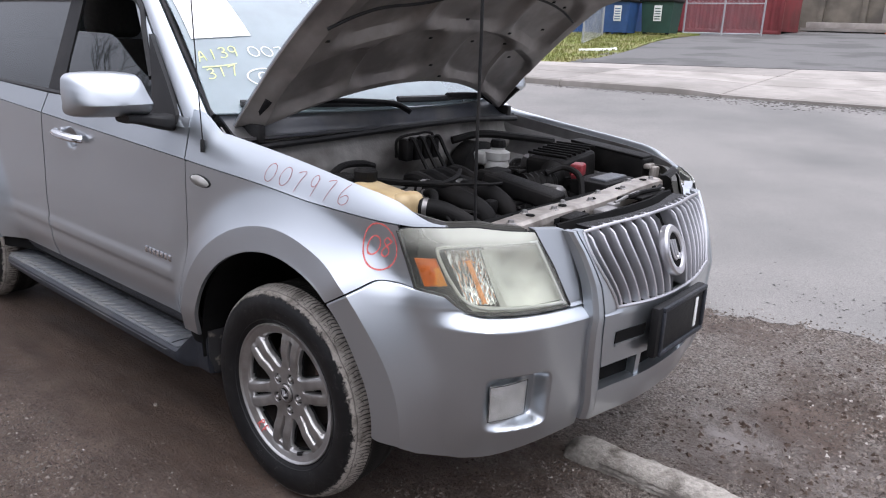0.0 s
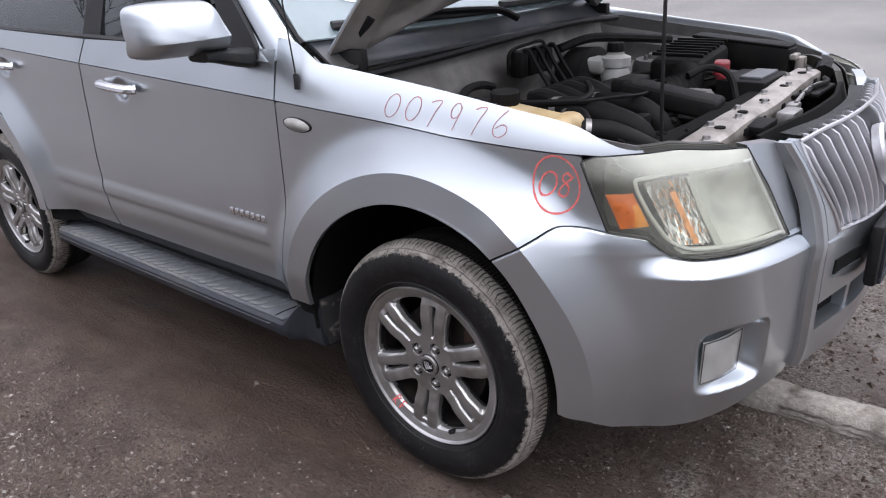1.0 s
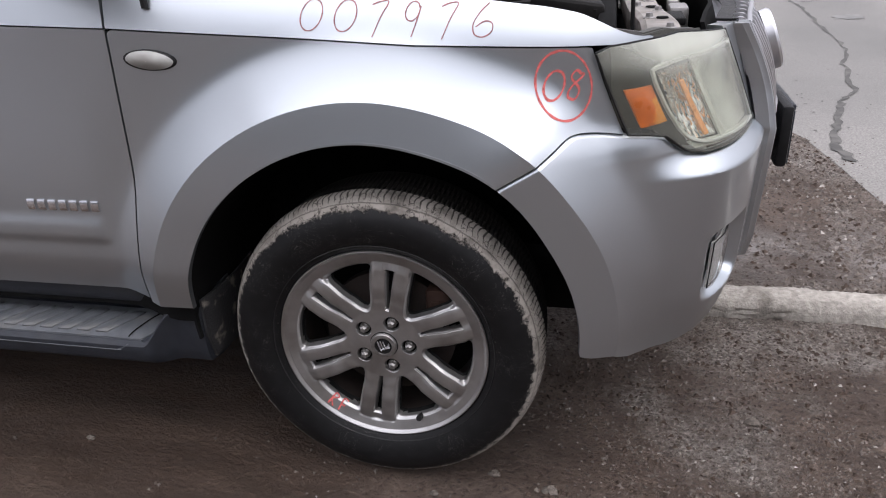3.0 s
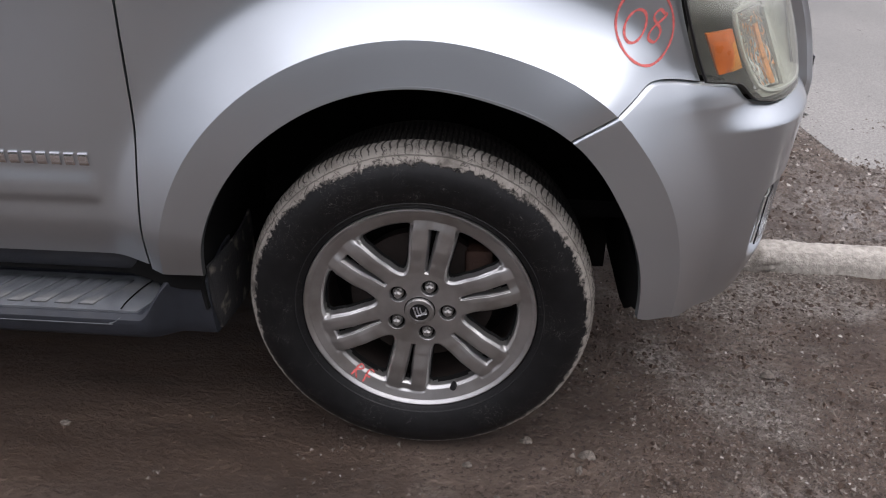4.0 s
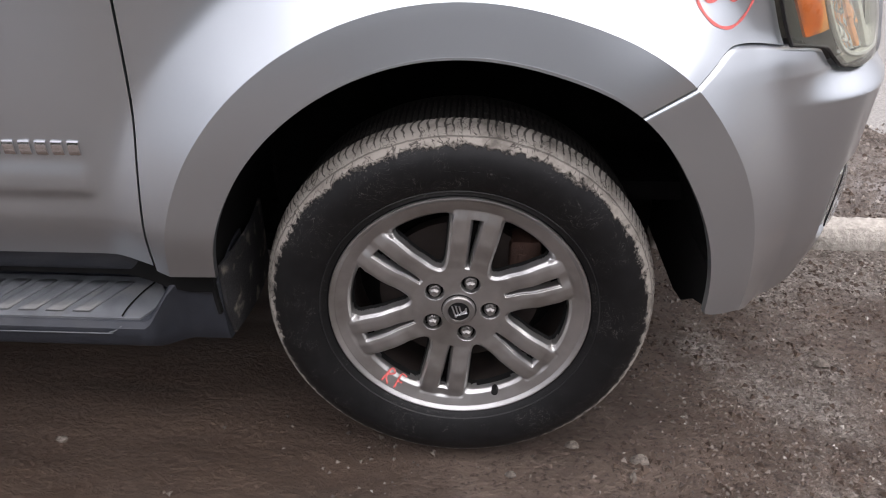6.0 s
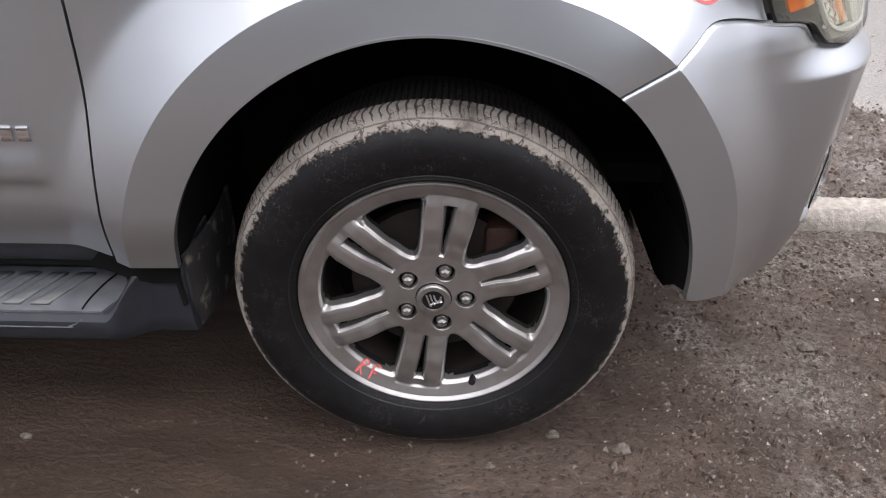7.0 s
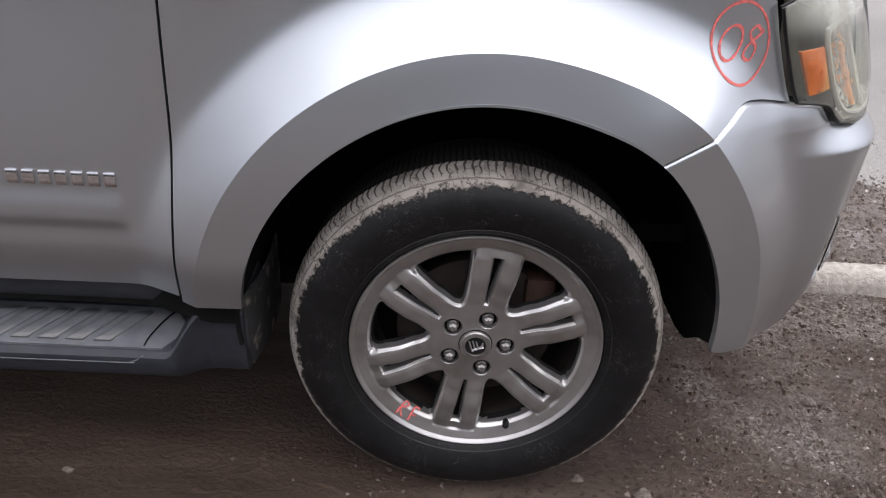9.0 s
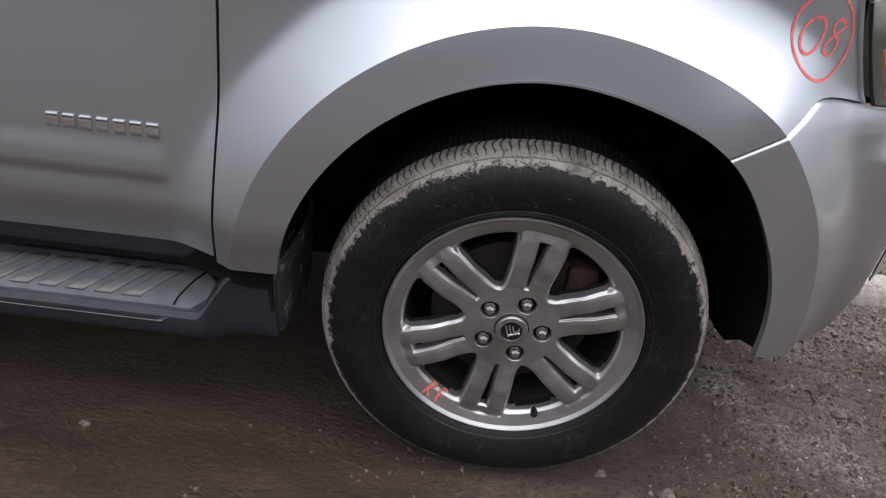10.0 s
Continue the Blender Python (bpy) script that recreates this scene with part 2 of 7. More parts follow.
def tyre_mat():
    """Black rubber with dried mud on the tread, reaching down onto the shoulder in an uneven edge."""
    m = mat("muddy_tyre", (0.0075, 0.0075, 0.008), 0.55, spec=0.24, vary=0.25, scale=40, bump=0.08, bump_scale=170)
    n, l = m.node_tree.nodes, m.node_tree.links
    b = n["Principled BSDF"]
    tc = n.new("ShaderNodeTexCoord")
    sp = n.new("ShaderNodeSeparateXYZ")
    l.new(tc.outputs["Object"], sp.inputs[0])
    cb = n.new("ShaderNodeCombineXYZ")
    l.new(sp.outputs[0], cb.inputs[0])
    l.new(sp.outputs[2], cb.inputs[2])
    ln = n.new("ShaderNodeVectorMath")
    ln.operation = "LENGTH"
    l.new(cb.outputs[0], ln.inputs[0])
    nz = n.new("ShaderNodeTexNoise")
    nz.inputs["Scale"].default_value, nz.inputs["Detail"].default_value = 70, 10
    nz.inputs["Roughness"].default_value = 0.7
    l.new(tc.outputs["Object"], nz.inputs["Vector"])
    nz2 = n.new("ShaderNodeTexNoise")
    nz2.inputs["Scale"].default_value, nz2.inputs["Detail"].default_value = 13, 9
    nz2.inputs["Roughness"].default_value = 0.66
    l.new(tc.outputs["Object"], nz2.inputs["Vector"])
    a = n.new("ShaderNodeMath")
    a.operation = "MULTIPLY_ADD"
    a.inputs[1].default_value, a.inputs[2].default_value = 0.050, -0.025
    l.new(nz.outputs["Fac"], a.inputs[0])
    a2 = n.new("ShaderNodeMath")
    a2.operation = "ADD"
    l.new(ln.outputs["Value"], a2.inputs[0])
    l.new(a.outputs[0], a2.inputs[1])
    mr = n.new("ShaderNodeMapRange")
    mr.inputs[1].default_value, mr.inputs[2].default_value = 0.331, 0.336
    l.new(a2.outputs[0], mr.inputs[0])
    rp = n.new("ShaderNodeValToRGB")
    rp.color_ramp.elements[0].position, rp.color_ramp.elements[1].position = 0.34, 0.54
    rp.color_ramp.elements[0].color, rp.color_ramp.elements[1].color = (0.13, 0.117, 0.102, 1), (0.34, 0.312, 0.278, 1)
    l.new(nz2.outputs["Fac"], rp.inputs[0])
    old = b.inputs["Base Color"].links[0].from_socket
    mx = n.new("ShaderNodeMixRGB")
    l.new(mr.outputs[0], mx.inputs[0])
    l.new(old, mx.inputs[1])
    l.new(rp.outputs[0], mx.inputs[2])
    # curved sipes that open towards the crown; beyond, bare rubber blackened for arch shade
    def op(kind, p, q, add=0.0):
        k = n.new("ShaderNodeMath")
        k.operation = kind
        for i, s in enumerate((p, q, add)):
            if isinstance(s, float):
                k.inputs[i].default_value = s
            else:
                l.new(s, k.inputs[i])
        return k.outputs[0]

    def remap(src, a0, a1, b0=0.0, b1=1.0):
        k = n.new("ShaderNodeMapRange")
        k.inputs[1].default_value, k.inputs[2].default_value, k.inputs[3].default_value, k.inputs[4].default_value = a0, a1, b0, b1
        l.new(src, k.inputs[0])
        return k.outputs[0]

    turn = op("ARCTAN2", sp.outputs[0], sp.outputs[2])
    bow = op("SINE", op("MULTIPLY", sp.outputs[1], 75.0), 0.0)
    phase = op("MULTIPLY_ADD", turn, 168.0, op("MULTIPLY_ADD", bow, 1.7, op("MULTIPLY", nz2.outputs["Fac"], 13.0)))
    high = op("MULTIPLY_ADD", sp.outputs[1], 15.0, op("SINE", phase, 0.0))
    high = op("MULTIPLY_ADD", nz.outputs["Fac"], 0.9, high)
    sipe = remap(high, 1.36, 1.56, 0.0, 0.84)
    curl = n.new("ShaderNodeTexNoise")
    curl.inputs["Scale"].default_value, curl.inputs["Detail"].default_value, curl.inputs["Distortion"].default_value = 26, 2, 1.2
    l.new(tc.outputs["Object"], curl.inputs["Vector"])
    crack = remap(op("ABSOLUTE", op("SUBTRACT", curl.outputs["Fac"], 0.5), 0.0), 0.005, 0.012, 0.7, 0.0)
    rib_line = remap(op("ABSOLUTE", op("SUBTRACT", op("MULTIPLY_ADD", nz2.outputs["Fac"], 0.006, ln.outputs["Value"]), 0.3475), 0.0), 0.0004, 0.0011, 0.5, 0.0)
    dark = op("MAXIMUM", op("MAXIMUM", sipe, crack), op("MAXIMUM", rib_line, remap(sp.outputs[1], 0.041, 0.060, 0.0, 0.97)))
    mk = op("MULTIPLY", dark, mr.outputs[0])
    mx3 = n.new("ShaderNodeMixRGB")
    mx3.inputs[2].default_value = (0.016, 0.0145, 0.013, 1)
    l.new(mk, mx3.inputs[0])
    l.new(mx.outputs[0], mx3.inputs[1])
    mx = mx3
    relief = n.new("ShaderNodeBump")
    relief.inputs["Strength"].default_value, relief.inputs["Distance"].default_value = 0.8, 0.004
    l.new(op("MULTIPLY_ADD", mk, -1.0, op("MULTIPLY_ADD", nz2.outputs["Fac"], 0.5, mr.outputs[0])), relief.inputs["Height"])
    l.new(relief.outputs[0], b.inputs["Normal"])
    # pale scuffs on the sidewall
    vo = n.new("ShaderNodeTexNoise")
    vo.inputs["Scale"].default_value, vo.inputs["Detail"].default_value, vo.inputs["Distortion"].default_value = 30, 3, 3.5
    l.new(tc.outputs["Object"], vo.inputs["Vector"])
    r3 = n.new("ShaderNodeValToRGB")
    e = r3.color_ramp.elements
    e[0].position, e[1].position = 0.4945, 0.5055
    e[0].color, e[1].color = (0, 0, 0, 1), (0, 0, 0, 1)
    mid = e.new(0.5)
    mid.color = (0.6, 0.6, 0.6, 1)
    l.new(vo.outputs["Fac"], r3.inputs[0])
    gt = n.new("ShaderNodeMath")
    gt.operation = "MULTIPLY"
    l.new(r3.outputs[0], gt.inputs[0])
    r4 = n.new("ShaderNodeValToRGB")
    r4.color_ramp.elements[0].position, r4.color_ramp.elements[1].position = 0.48, 0.60
    l.new(nz2.outputs["Fac"], r4.inputs[0])
    l.new(r4.outputs[0], gt.inputs[1])
    mx2 = n.new("ShaderNodeMixRGB")
    mx2.inputs[2].default_value = (0.3, 0.29, 0.27, 1)
    l.new(gt.outputs[0], mx2.inputs[0])
    l.new(mx.outputs[0], mx2.inputs[1])
    l.new(mx2.outputs[0], b.inputs["Base Color"])
    rr = n.new("ShaderNodeMapRange")
    rr.inputs[3].default_value, rr.inputs[4].default_value = 0.45, 0.9
    l.new(mr.outputs[0], rr.inputs[0])
    l.new(rr.outputs[0], b.inputs["Roughness"])
    return m


def ground_mat():
    """Wet brown dirt with grit, grey gravel patches and drying streaks along the wheel tracks."""
    m = mat("wet_dirt", (0.075, 0.055, 0.043), 0.75, vary=0.3, scale=30)
    n, l = m.node_tree.nodes, m.node_tree.links
    b = n["Principled BSDF"]
    tc = n.new("ShaderNodeTexCoord")

    def grain(scale, detail, stretch=(1, 1, 1), dist=0.0):
        mp = n.new("ShaderNodeMapping")
        mp.inputs["Scale"].default_value = stretch
        l.new(tc.outputs["Object"], mp.inputs[0])
        k = n.new("ShaderNodeTexNoise")
        k.inputs["Scale"].default_value, k.inputs["Detail"].default_value, k.inputs["Distortion"].default_value = scale, detail, dist
        l.new(mp.outputs[0], k.inputs["Vector"])
        return k.outputs["Fac"]

    def ramp(src, p0, p1, c0=(0, 0, 0, 1), c1=(1, 1, 1, 1)):
        r = n.new("ShaderNodeValToRGB")
        r.color_ramp.elements[0].position, r.color_ramp.elements[1].position = p0, p1
        r.color_ramp.elements[0].color, r.color_ramp.elements[1].color = c0, c1
        l.new(src, r.inputs[0])
        return r.outputs[0]

    def mix(fac, a, c):
        k = n.new("ShaderNodeMixRGB")
        l.new(fac, k.inputs[0])
        for s, i in ((a, 1), (c, 2)):
            if isinstance(s, tuple):
                k.inputs[i].default_value = s
            else:
                l.new(s, k.inputs[i])
        return k.outputs[0]

    def rough_grain(scale, detail, rough, stretch=(1, 1, 1)):
        src = grain(scale, detail, stretch)
        src.node.inputs["Roughness"].default_value = rough
        return src

    def add(a, c, k=1.0):
        q = n.new("ShaderNodeMath")
        q.operation = "MULTIPLY_ADD"
        l.new(c, q.inputs[0])
        q.inputs[1].default_value = k
        l.new(a, q.inputs[2])
        return q.outputs[0]

    def span(src, a, b, lo, hi):
        q = n.new("ShaderNodeMapRange")
        q.interpolation_type = "SMOOTHSTEP"
        q.inputs[1].default_value, q.inputs[2].default_value, q.inputs[3].default_value, q.inputs[4].default_value = a, b, lo, hi
        l.new(src, q.inputs[0])
        return q.outputs[0]

    sp = n.new("ShaderNodeSeparateXYZ")
    l.new(tc.outputs["Object"], sp.inputs[0])
    def times(p, q):
        k = n.new("ShaderNodeMath")
        k.operation = "MULTIPLY"
        l.new(p, k.inputs[0])
        l.new(q, k.inputs[1])
        return k.outputs[0]

    def spot(x, y, r, soft):
        """1 inside a round patch, falling to 0 outside it."""
        k = n.new("ShaderNodeVectorMath")
        k.operation = "DISTANCE"
        l.new(flatxy.outputs[0], k.inputs[0])
        k.inputs[1].default_value = (x, y, 0)
        return span(k.outputs["Value"], r, r + soft, 1.0, 0.0)

    flatxy = n.new("ShaderNodeCombineXYZ")
    l.new(sp.outputs[0], flatxy.inputs[0])
    l.new(sp.outputs[1], flatxy.inputs[1])
    big = rough_grain(2.0, 10, 0.6)
    # brown mud in two tones, with damp patches
    dirt = ramp(rough_grain(6, 12, 0.62, (0.6, 1, 1)), 0.34, 0.68, (0.105, 0.072, 0.054, 1), (0.235, 0.174, 0.138, 1))
    dirt = mix(ramp(rough_grain(2.6, 10, 0.68), 0.40, 0.60, (0.6, 0.6, 0.6, 1), (0, 0, 0, 1)), dirt, (0.078, 0.053, 0.040, 1))
    dirt = mix(times(ramp(rough_grain(26, 5, 0.55, (0.05, 1, 1)), 0.54, 0.70), span(sp.outputs[1], -0.75, -0.2, 0.1, 0.45)), dirt, (0.175, 0.135, 0.108, 1))
    # pale gravel: a patch ahead of the wheel, along the broken kerb, and in the open yard
    patch = add(add(spot(0.80, 0.34, 0.10, 0.30), span(sp.outputs[1], 0.48, 0.66, 0.0, 1.0)), span(sp.outputs[1], -0.62, -1.0, 0.0, 0.75))
    gmask = ramp(add(big, patch, 0.20), 0.60, 0.74)
    vor = n.new("ShaderNodeTexVoronoi")
    vor.inputs["Scale"].default_value = 125
    l.new(tc.outputs["Object"], vor.inputs["Vector"])
    hsv = n.new("ShaderNodeSeparateColor")
    l.new(vor.outputs["Color"], hsv.inputs[0])
    pebble = ramp(hsv.outputs[0], 0.1, 1.0, (0.075, 0.060, 0.049, 1), (0.56, 0.51, 0.46, 1))
    gravel = mix(ramp(rough_grain(9, 10, 0.75), 0.38, 0.66, (0.15, 0.15, 0.15, 1), (0.85, 0.85, 0.85, 1)), pebble, (0.25, 0.205, 0.172, 1))
    col = mix(gmask, dirt, gravel)
    # crevices between the clods, their shade put into the colour, and pale crumbs
    clod = rough_grain(78, 8, 0.7, (0.75, 1, 1))
    col = mix(ramp(clod, 0.385, 0.455, (0.75, 0.75, 0.75, 1), (0, 0, 0, 1)), col, (0.040, 0.027, 0.020, 1))
    col = mix(times(ramp(rough_grain(85, 6, 0.7), 0.61, 0.66), ramp(big, 0.42, 0.58, (0.15, 0.15, 0.15, 1), (0.75, 0.75, 0.75, 1))), col, (0.25, 0.215, 0.19, 1))
    # smooth brown mud beside the sill, its colour darkened for the car's shade
    sill_shade = times(span(add(sp.outputs[0], rough_grain(3, 6, 0.6), 0.5), 0.50, -0.05, 0.0, 0.9), span(add(sp.outputs[1], rough_grain(4, 6, 0.6), 0.3), -0.24, 0.08, 0.0, 1.0))
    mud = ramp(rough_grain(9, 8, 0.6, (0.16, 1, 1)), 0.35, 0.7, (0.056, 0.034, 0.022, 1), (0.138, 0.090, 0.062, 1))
    col = mix(sill_shade, col, mud)
    # standing wet beyond the broken kerb
    band = add(span(sp.outputs[1], 1.02, 1.16, 0.0, 1.0), span(sp.outputs[1], 1.5, 1.9, 0.0, 1.0), -1.0)
    wetx = n.new("ShaderNodeMath")
    wetx.operation = "MULTIPLY"
    l.new(band, wetx.inputs[0])
    l.new(span(sp.outputs[0], 0.55, 1.0, 0.0, 1.0), wetx.inputs[1])
    rear = n.new("ShaderNodeMath")
    rear.operation = "MULTIPLY"
    l.new(span(sp.outputs[0], -2.0, -2.8, 0.0, 1.0), rear.inputs[0])
    l.new(span(sp.outputs[1], 0.1, -0.35, 0.0, 1.0), rear.inputs[1])
    pool = ramp(add(add(big, wetx.outputs[0], 0.35), rear.outputs[0], 0.28), 0.66, 0.90)
    col = mix(pool, col, (0.115, 0.098, 0.088, 1))
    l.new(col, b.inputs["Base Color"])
    wet = ramp(rough_grain(1.6, 8, 0.6, (0.5, 1.4, 1)), 0.36, 0.64, (0.42, 0.42, 0.42, 1), (0.9, 0.9, 0.9, 1))
    l.new(mix(pool, wet, (0.16, 0.16, 0.16, 1)), b.inputs["Roughness"])
    b.inputs["Specular IOR Level"].default_value = 0.4
    bp = n.new("ShaderNodeBump")
    bp.inputs["Strength"].default_value, bp.inputs["Distance"].default_value = 1.0, 0.032
    fine = rough_grain(24, 12, 0.74, (0.8, 1, 1))
    fine = add(fine, ramp(clod, 0.36, 0.56), 0.45)
    stones = add(add(fine, span(vor.outputs["Distance"], 0.0, 0.6, 1.0, 0.0), 0.35), rough_grain(11, 10, 0.7), 0.9)
    hmix = n.new("ShaderNodeMix")
    l.new(gmask, hmix.inputs[0])
    l.new(fine, hmix.inputs[2])
    l.new(stones, hmix.inputs[3])
    flat = n.new("ShaderNodeMix")
    l.new(pool, flat.inputs[0])
    l.new(hmix.outputs[0], flat.inputs[2])
    flat.inputs[3].default_value = 0.5
    l.new(flat.outputs[0], bp.inputs["Height"])
    l.new(bp.outputs[0], b.inputs["Normal"])
    return m


TYRE = tyre_mat()
# tread grooves in near-black, with the shade inside the arch in their colour
GROOVE = mat("dirty_tread_groove", (0.010, 0.009, 0.008), 0.9, vary=0.4, scale=50, spec=0.2)
DIRT = ground_mat()
ROAD = mat("pale_wet_asphalt", (0.215, 0.206, 0.194), 0.72, vary=0.26, scale=110, bump=0.5, bump_scale=150, spec=0.14, second=(0.15, 0.147, 0.14), second_scale=0.7, second_at=(0.38, 0.72))
LOT = mat("patched_asphalt", (0.125, 0.122, 0.118), 0.8, vary=0.2, scale=30, bump=0.3, bump_scale=60, spec=0.25, second=(0.085, 0.083, 0.08), second_scale=0.6, second_at=(0.5, 0.6))


# ---- building helpers ----
def part(name, bm, material, parent=None, label="", smooth=True, sharp=28):
    """Links a bmesh as one mesh object under a thing or a part."""
    me = bpy.data.meshes.new(name)
    for f in bm.faces:
        f.smooth = smooth
    if smooth:
        lim = radians(sharp)
        for e in bm.edges:
            if len(e.link_faces) == 2 and e.calc_face_angle(0) > lim:
                e.smooth = False
    bm.to_mesh(me)
    bm.free()
    me.materials.append(material)
    ob = new(name, me)
    ob.parent = parent
    if label:
        ob["label"] = label
    return ob


def thing(name, label, category, at=(0, 0, 0), group="", kind=""):
    ob = new(name)
    ob.location = at
    ob.empty_display_size = 0.1
    return tagged(ob, label, category, group, kind)


def single(name, bm, material, label, category, group="", kind="", smooth=True, sharp=28):
    return tagged(part(name, bm, material, None, "", smooth, sharp), label, category, group, kind)


def lerp(a, b, t):
    return a + (b - a) * t


def smooth01(t):
    t = min(1.0, max(0.0, t))
    return t * t * (3 - 2 * t)


def box(bm, c, s, bevel=0.0, turn=None, seg=2):
    """A bevelled box of size s round c."""
    m = Matrix.Translation(c) @ (turn or Matrix()) @ Matrix.Diagonal((*s, 1))
    geo = bmesh.ops.create_cube(bm, size=1, matrix=m)
    if bevel:
        es = list({e for v in geo["verts"] for e in v.link_edges})
        bmesh.ops.bevel(bm, geom=es, offset=bevel, segments=seg, affect="EDGES", profile=0.5)
    return bm


def spline(pts, n=8):
    """Catmull-Rom through the points."""
    p = [Vector(q) for q in pts]
    p = [p[0] * 2 - p[1], *p, p[-1] * 2 - p[-2]]
    out = []
    for i in range(1, len(p) - 2):
        for k in range(n):
            t = k / n
            a, b, c, d = p[i - 1], p[i], p[i + 1], p[i + 2]
            out.append(0.5 * ((2 * b) + (c - a) * t + (2 * a - 5 * b + 4 * c - d) * t * t + (3 * b - a - 3 * c + d) * t ** 3))
    out.append(p[-2])
    return out


def tube(bm, pts, r, seg=8, n=6, flat=1.0, ribs=0.0):
    """A swept round bar along a smooth line; ribs makes it a corrugated hose."""
    line = spline(pts, n) if n > 1 else [Vector(q) for q in pts]
    side = None
    rings = []
    for i, q in enumerate(line):
        d = (line[min(i + 1, len(line) - 1)] - line[max(i - 1, 0)]).normalized()
        if side is None:
            side = d.orthogonal().normalized()
        side = (side - d * side.dot(d)).normalized()
        up = d.cross(side)
        rr = r * (1 + ribs * (1 if i % 2 else -1))
        rings.append([bm.verts.new(q + (side * math.cos(a) + up * math.sin(a) * flat) * rr) for a in (k * math.tau / seg for k in range(seg))])
    for a, b in zip(rings, rings[1:]):
        for k in range(seg):
            bm.faces.new((a[k], a[(k + 1) % seg], b[(k + 1) % seg], b[k]))
    bm.faces.new(rings[0][::-1])
    bm.faces.new(rings[-1])
    bmesh.ops.recalc_face_normals(bm, faces=bm.faces[:])
    return bm


def lathe(bm, prof, c, seg=48, axis="Y", wobble=None, close=False):
    """Turns a profile of (radius, along) round an axis through c."""
    rings = []
    for j, (r, a) in enumerate(prof):
        ring = []
        for k in range(seg):
            t = k * math.tau / seg
            rr = r + (wobble(j, k) if wobble else 0)
            x, z = rr * math.sin(t), rr * math.cos(t)
            p = {"Y": (x, a, z), "Z": (x, z, a), "X": (a, x, z)}[axis]
            ring.append(bm.verts.new(Vector(c) + Vector(p)))
        rings.append(ring)
    pairs = list(zip(rings, rings[1:])) + ([(rings[-1], rings[0])] if close else [])
    for a, b in pairs:
        for k in range(seg):
            bm.faces.new((a[k], a[(k + 1) % seg], b[(k + 1) % seg], b[k]))
    if not close:
        for ring in (rings[0], rings[-1]):
            if (ring[0].co - ring[seg // 2].co).length > 1e-4:
                bm.faces.new(ring)
    bmesh.ops.recalc_face_normals(bm, faces=bm.faces[:])
    return bm


def sheet(bm, f, nu, nv, th, us=None, vs=None):
    """A closed sheet of thickness th from f(s, v, offset)."""
    us = us or [i / nu for i in range(nu + 1)]
    vs = vs or [j / nv for j in range(nv + 1)]
    top = [[bm.verts.new(f(s, v, 0.0)) for v in vs] for s in us]
    low = [[bm.verts.new(f(s, v, -th)) for v in vs] for s in us]
    made = []
    for i in range(len(us) - 1):
        for j in range(len(vs) - 1):
            made.append(bm.faces.new((top[i][j], top[i + 1][j], top[i + 1][j + 1], top[i][j + 1])))
            made.append(bm.faces.new((low[i][j], low[i][j + 1], low[i + 1][j + 1], low[i + 1][j])))
    n, m = len(us) - 1, len(vs) - 1
    rim = [(i, 0) for i in range(n)] + [(n, j) for j in range(m)] + [(i, m) for i in range(n, 0, -1)] + [(0, j) for j in range(m, 0, -1)]
    for (a, b), (c, d) in zip(rim, rim[1:] + rim[:1]):
        made.append(bm.faces.new((top[a][b], low[a][b], low[c][d], top[c][d])))
    bmesh.ops.recalc_face_normals(bm, faces=made)
    return bm


def coons(T, B, L, R):
    """A patch between four border lines in two coordinates: top, bottom along s; left, right along v."""
    def at(s, v):
        t, b, l, r = (Vector(q) for q in (T(s), B(s), L(v), R(v)))
        c00, c10, c01, c11 = (Vector(q) for q in (B(0), B(1), T(0), T(1)))
        return b * (1 - v) + t * v + l * (1 - s) + r * s - (c00 * (1 - s) * (1 - v) + c10 * s * (1 - v) + c01 * (1 - s) * v + c11 * s * v)
    return at


def poly(pts):
    """A line through points, by its own length."""
    p = [Vector(q) for q in pts]
    d = [0.0]
    for a, b in zip(p, p[1:]):
        d.append(d[-1] + (b - a).length)

    def at(t):
        t = min(1, max(0, t)) * d[-1]
        for i in range(len(p) - 1):
            if t <= d[i + 1] or i == len(p) - 2:
                k = (t - d[i]) / max(1e-9, d[i + 1] - d[i])
                return p[i].lerp(p[i + 1], k)
    return at


# ---- the car's outer form: u runs along its flank and round the nose, z up ----
MID = 0.875          # the car's middle plane, y
HUB_Z, REAR = 0.36, -2.62
ARCH_Z, ARCH_R, FLARE_R = 0.414, 0.421, 0.50
_nose = spline([(0.10, -0.022), (0.22, -0.0214), (0.33, -0.0145), (0.44, 0.0075), (0.58, 0.068), (0.695, 0.148), (0.765, 0.26), (0.808, 0.40), (0.842, 0.58), (0.868, 0.72), (0.876, MID), (0.868, 1.0), (0.842, 1.14)], 14)
_tail = spline([(-3.49, 0.40), (-3.47, 0.16), (-3.40, 0.05), (-3.28, 0.0), (-3.1, -0.018), (-2.9, -0.022)], 8)
_plan = [Vector((q[0], q[1])) for q in _tail] + [Vector((-2.9 + 0.1 * k, -0.022)) for k in range(1, 30)] + [Vector((q[0], q[1])) for q in _nose]
_us = [0.0]
for _a, _b in zip(_plan, _plan[1:]):
    _us.append(_us[-1] + (_b - _a).length)
_shift = _us[len(_tail) - 1] + 2.9
_us = [q - _shift for q in _us]


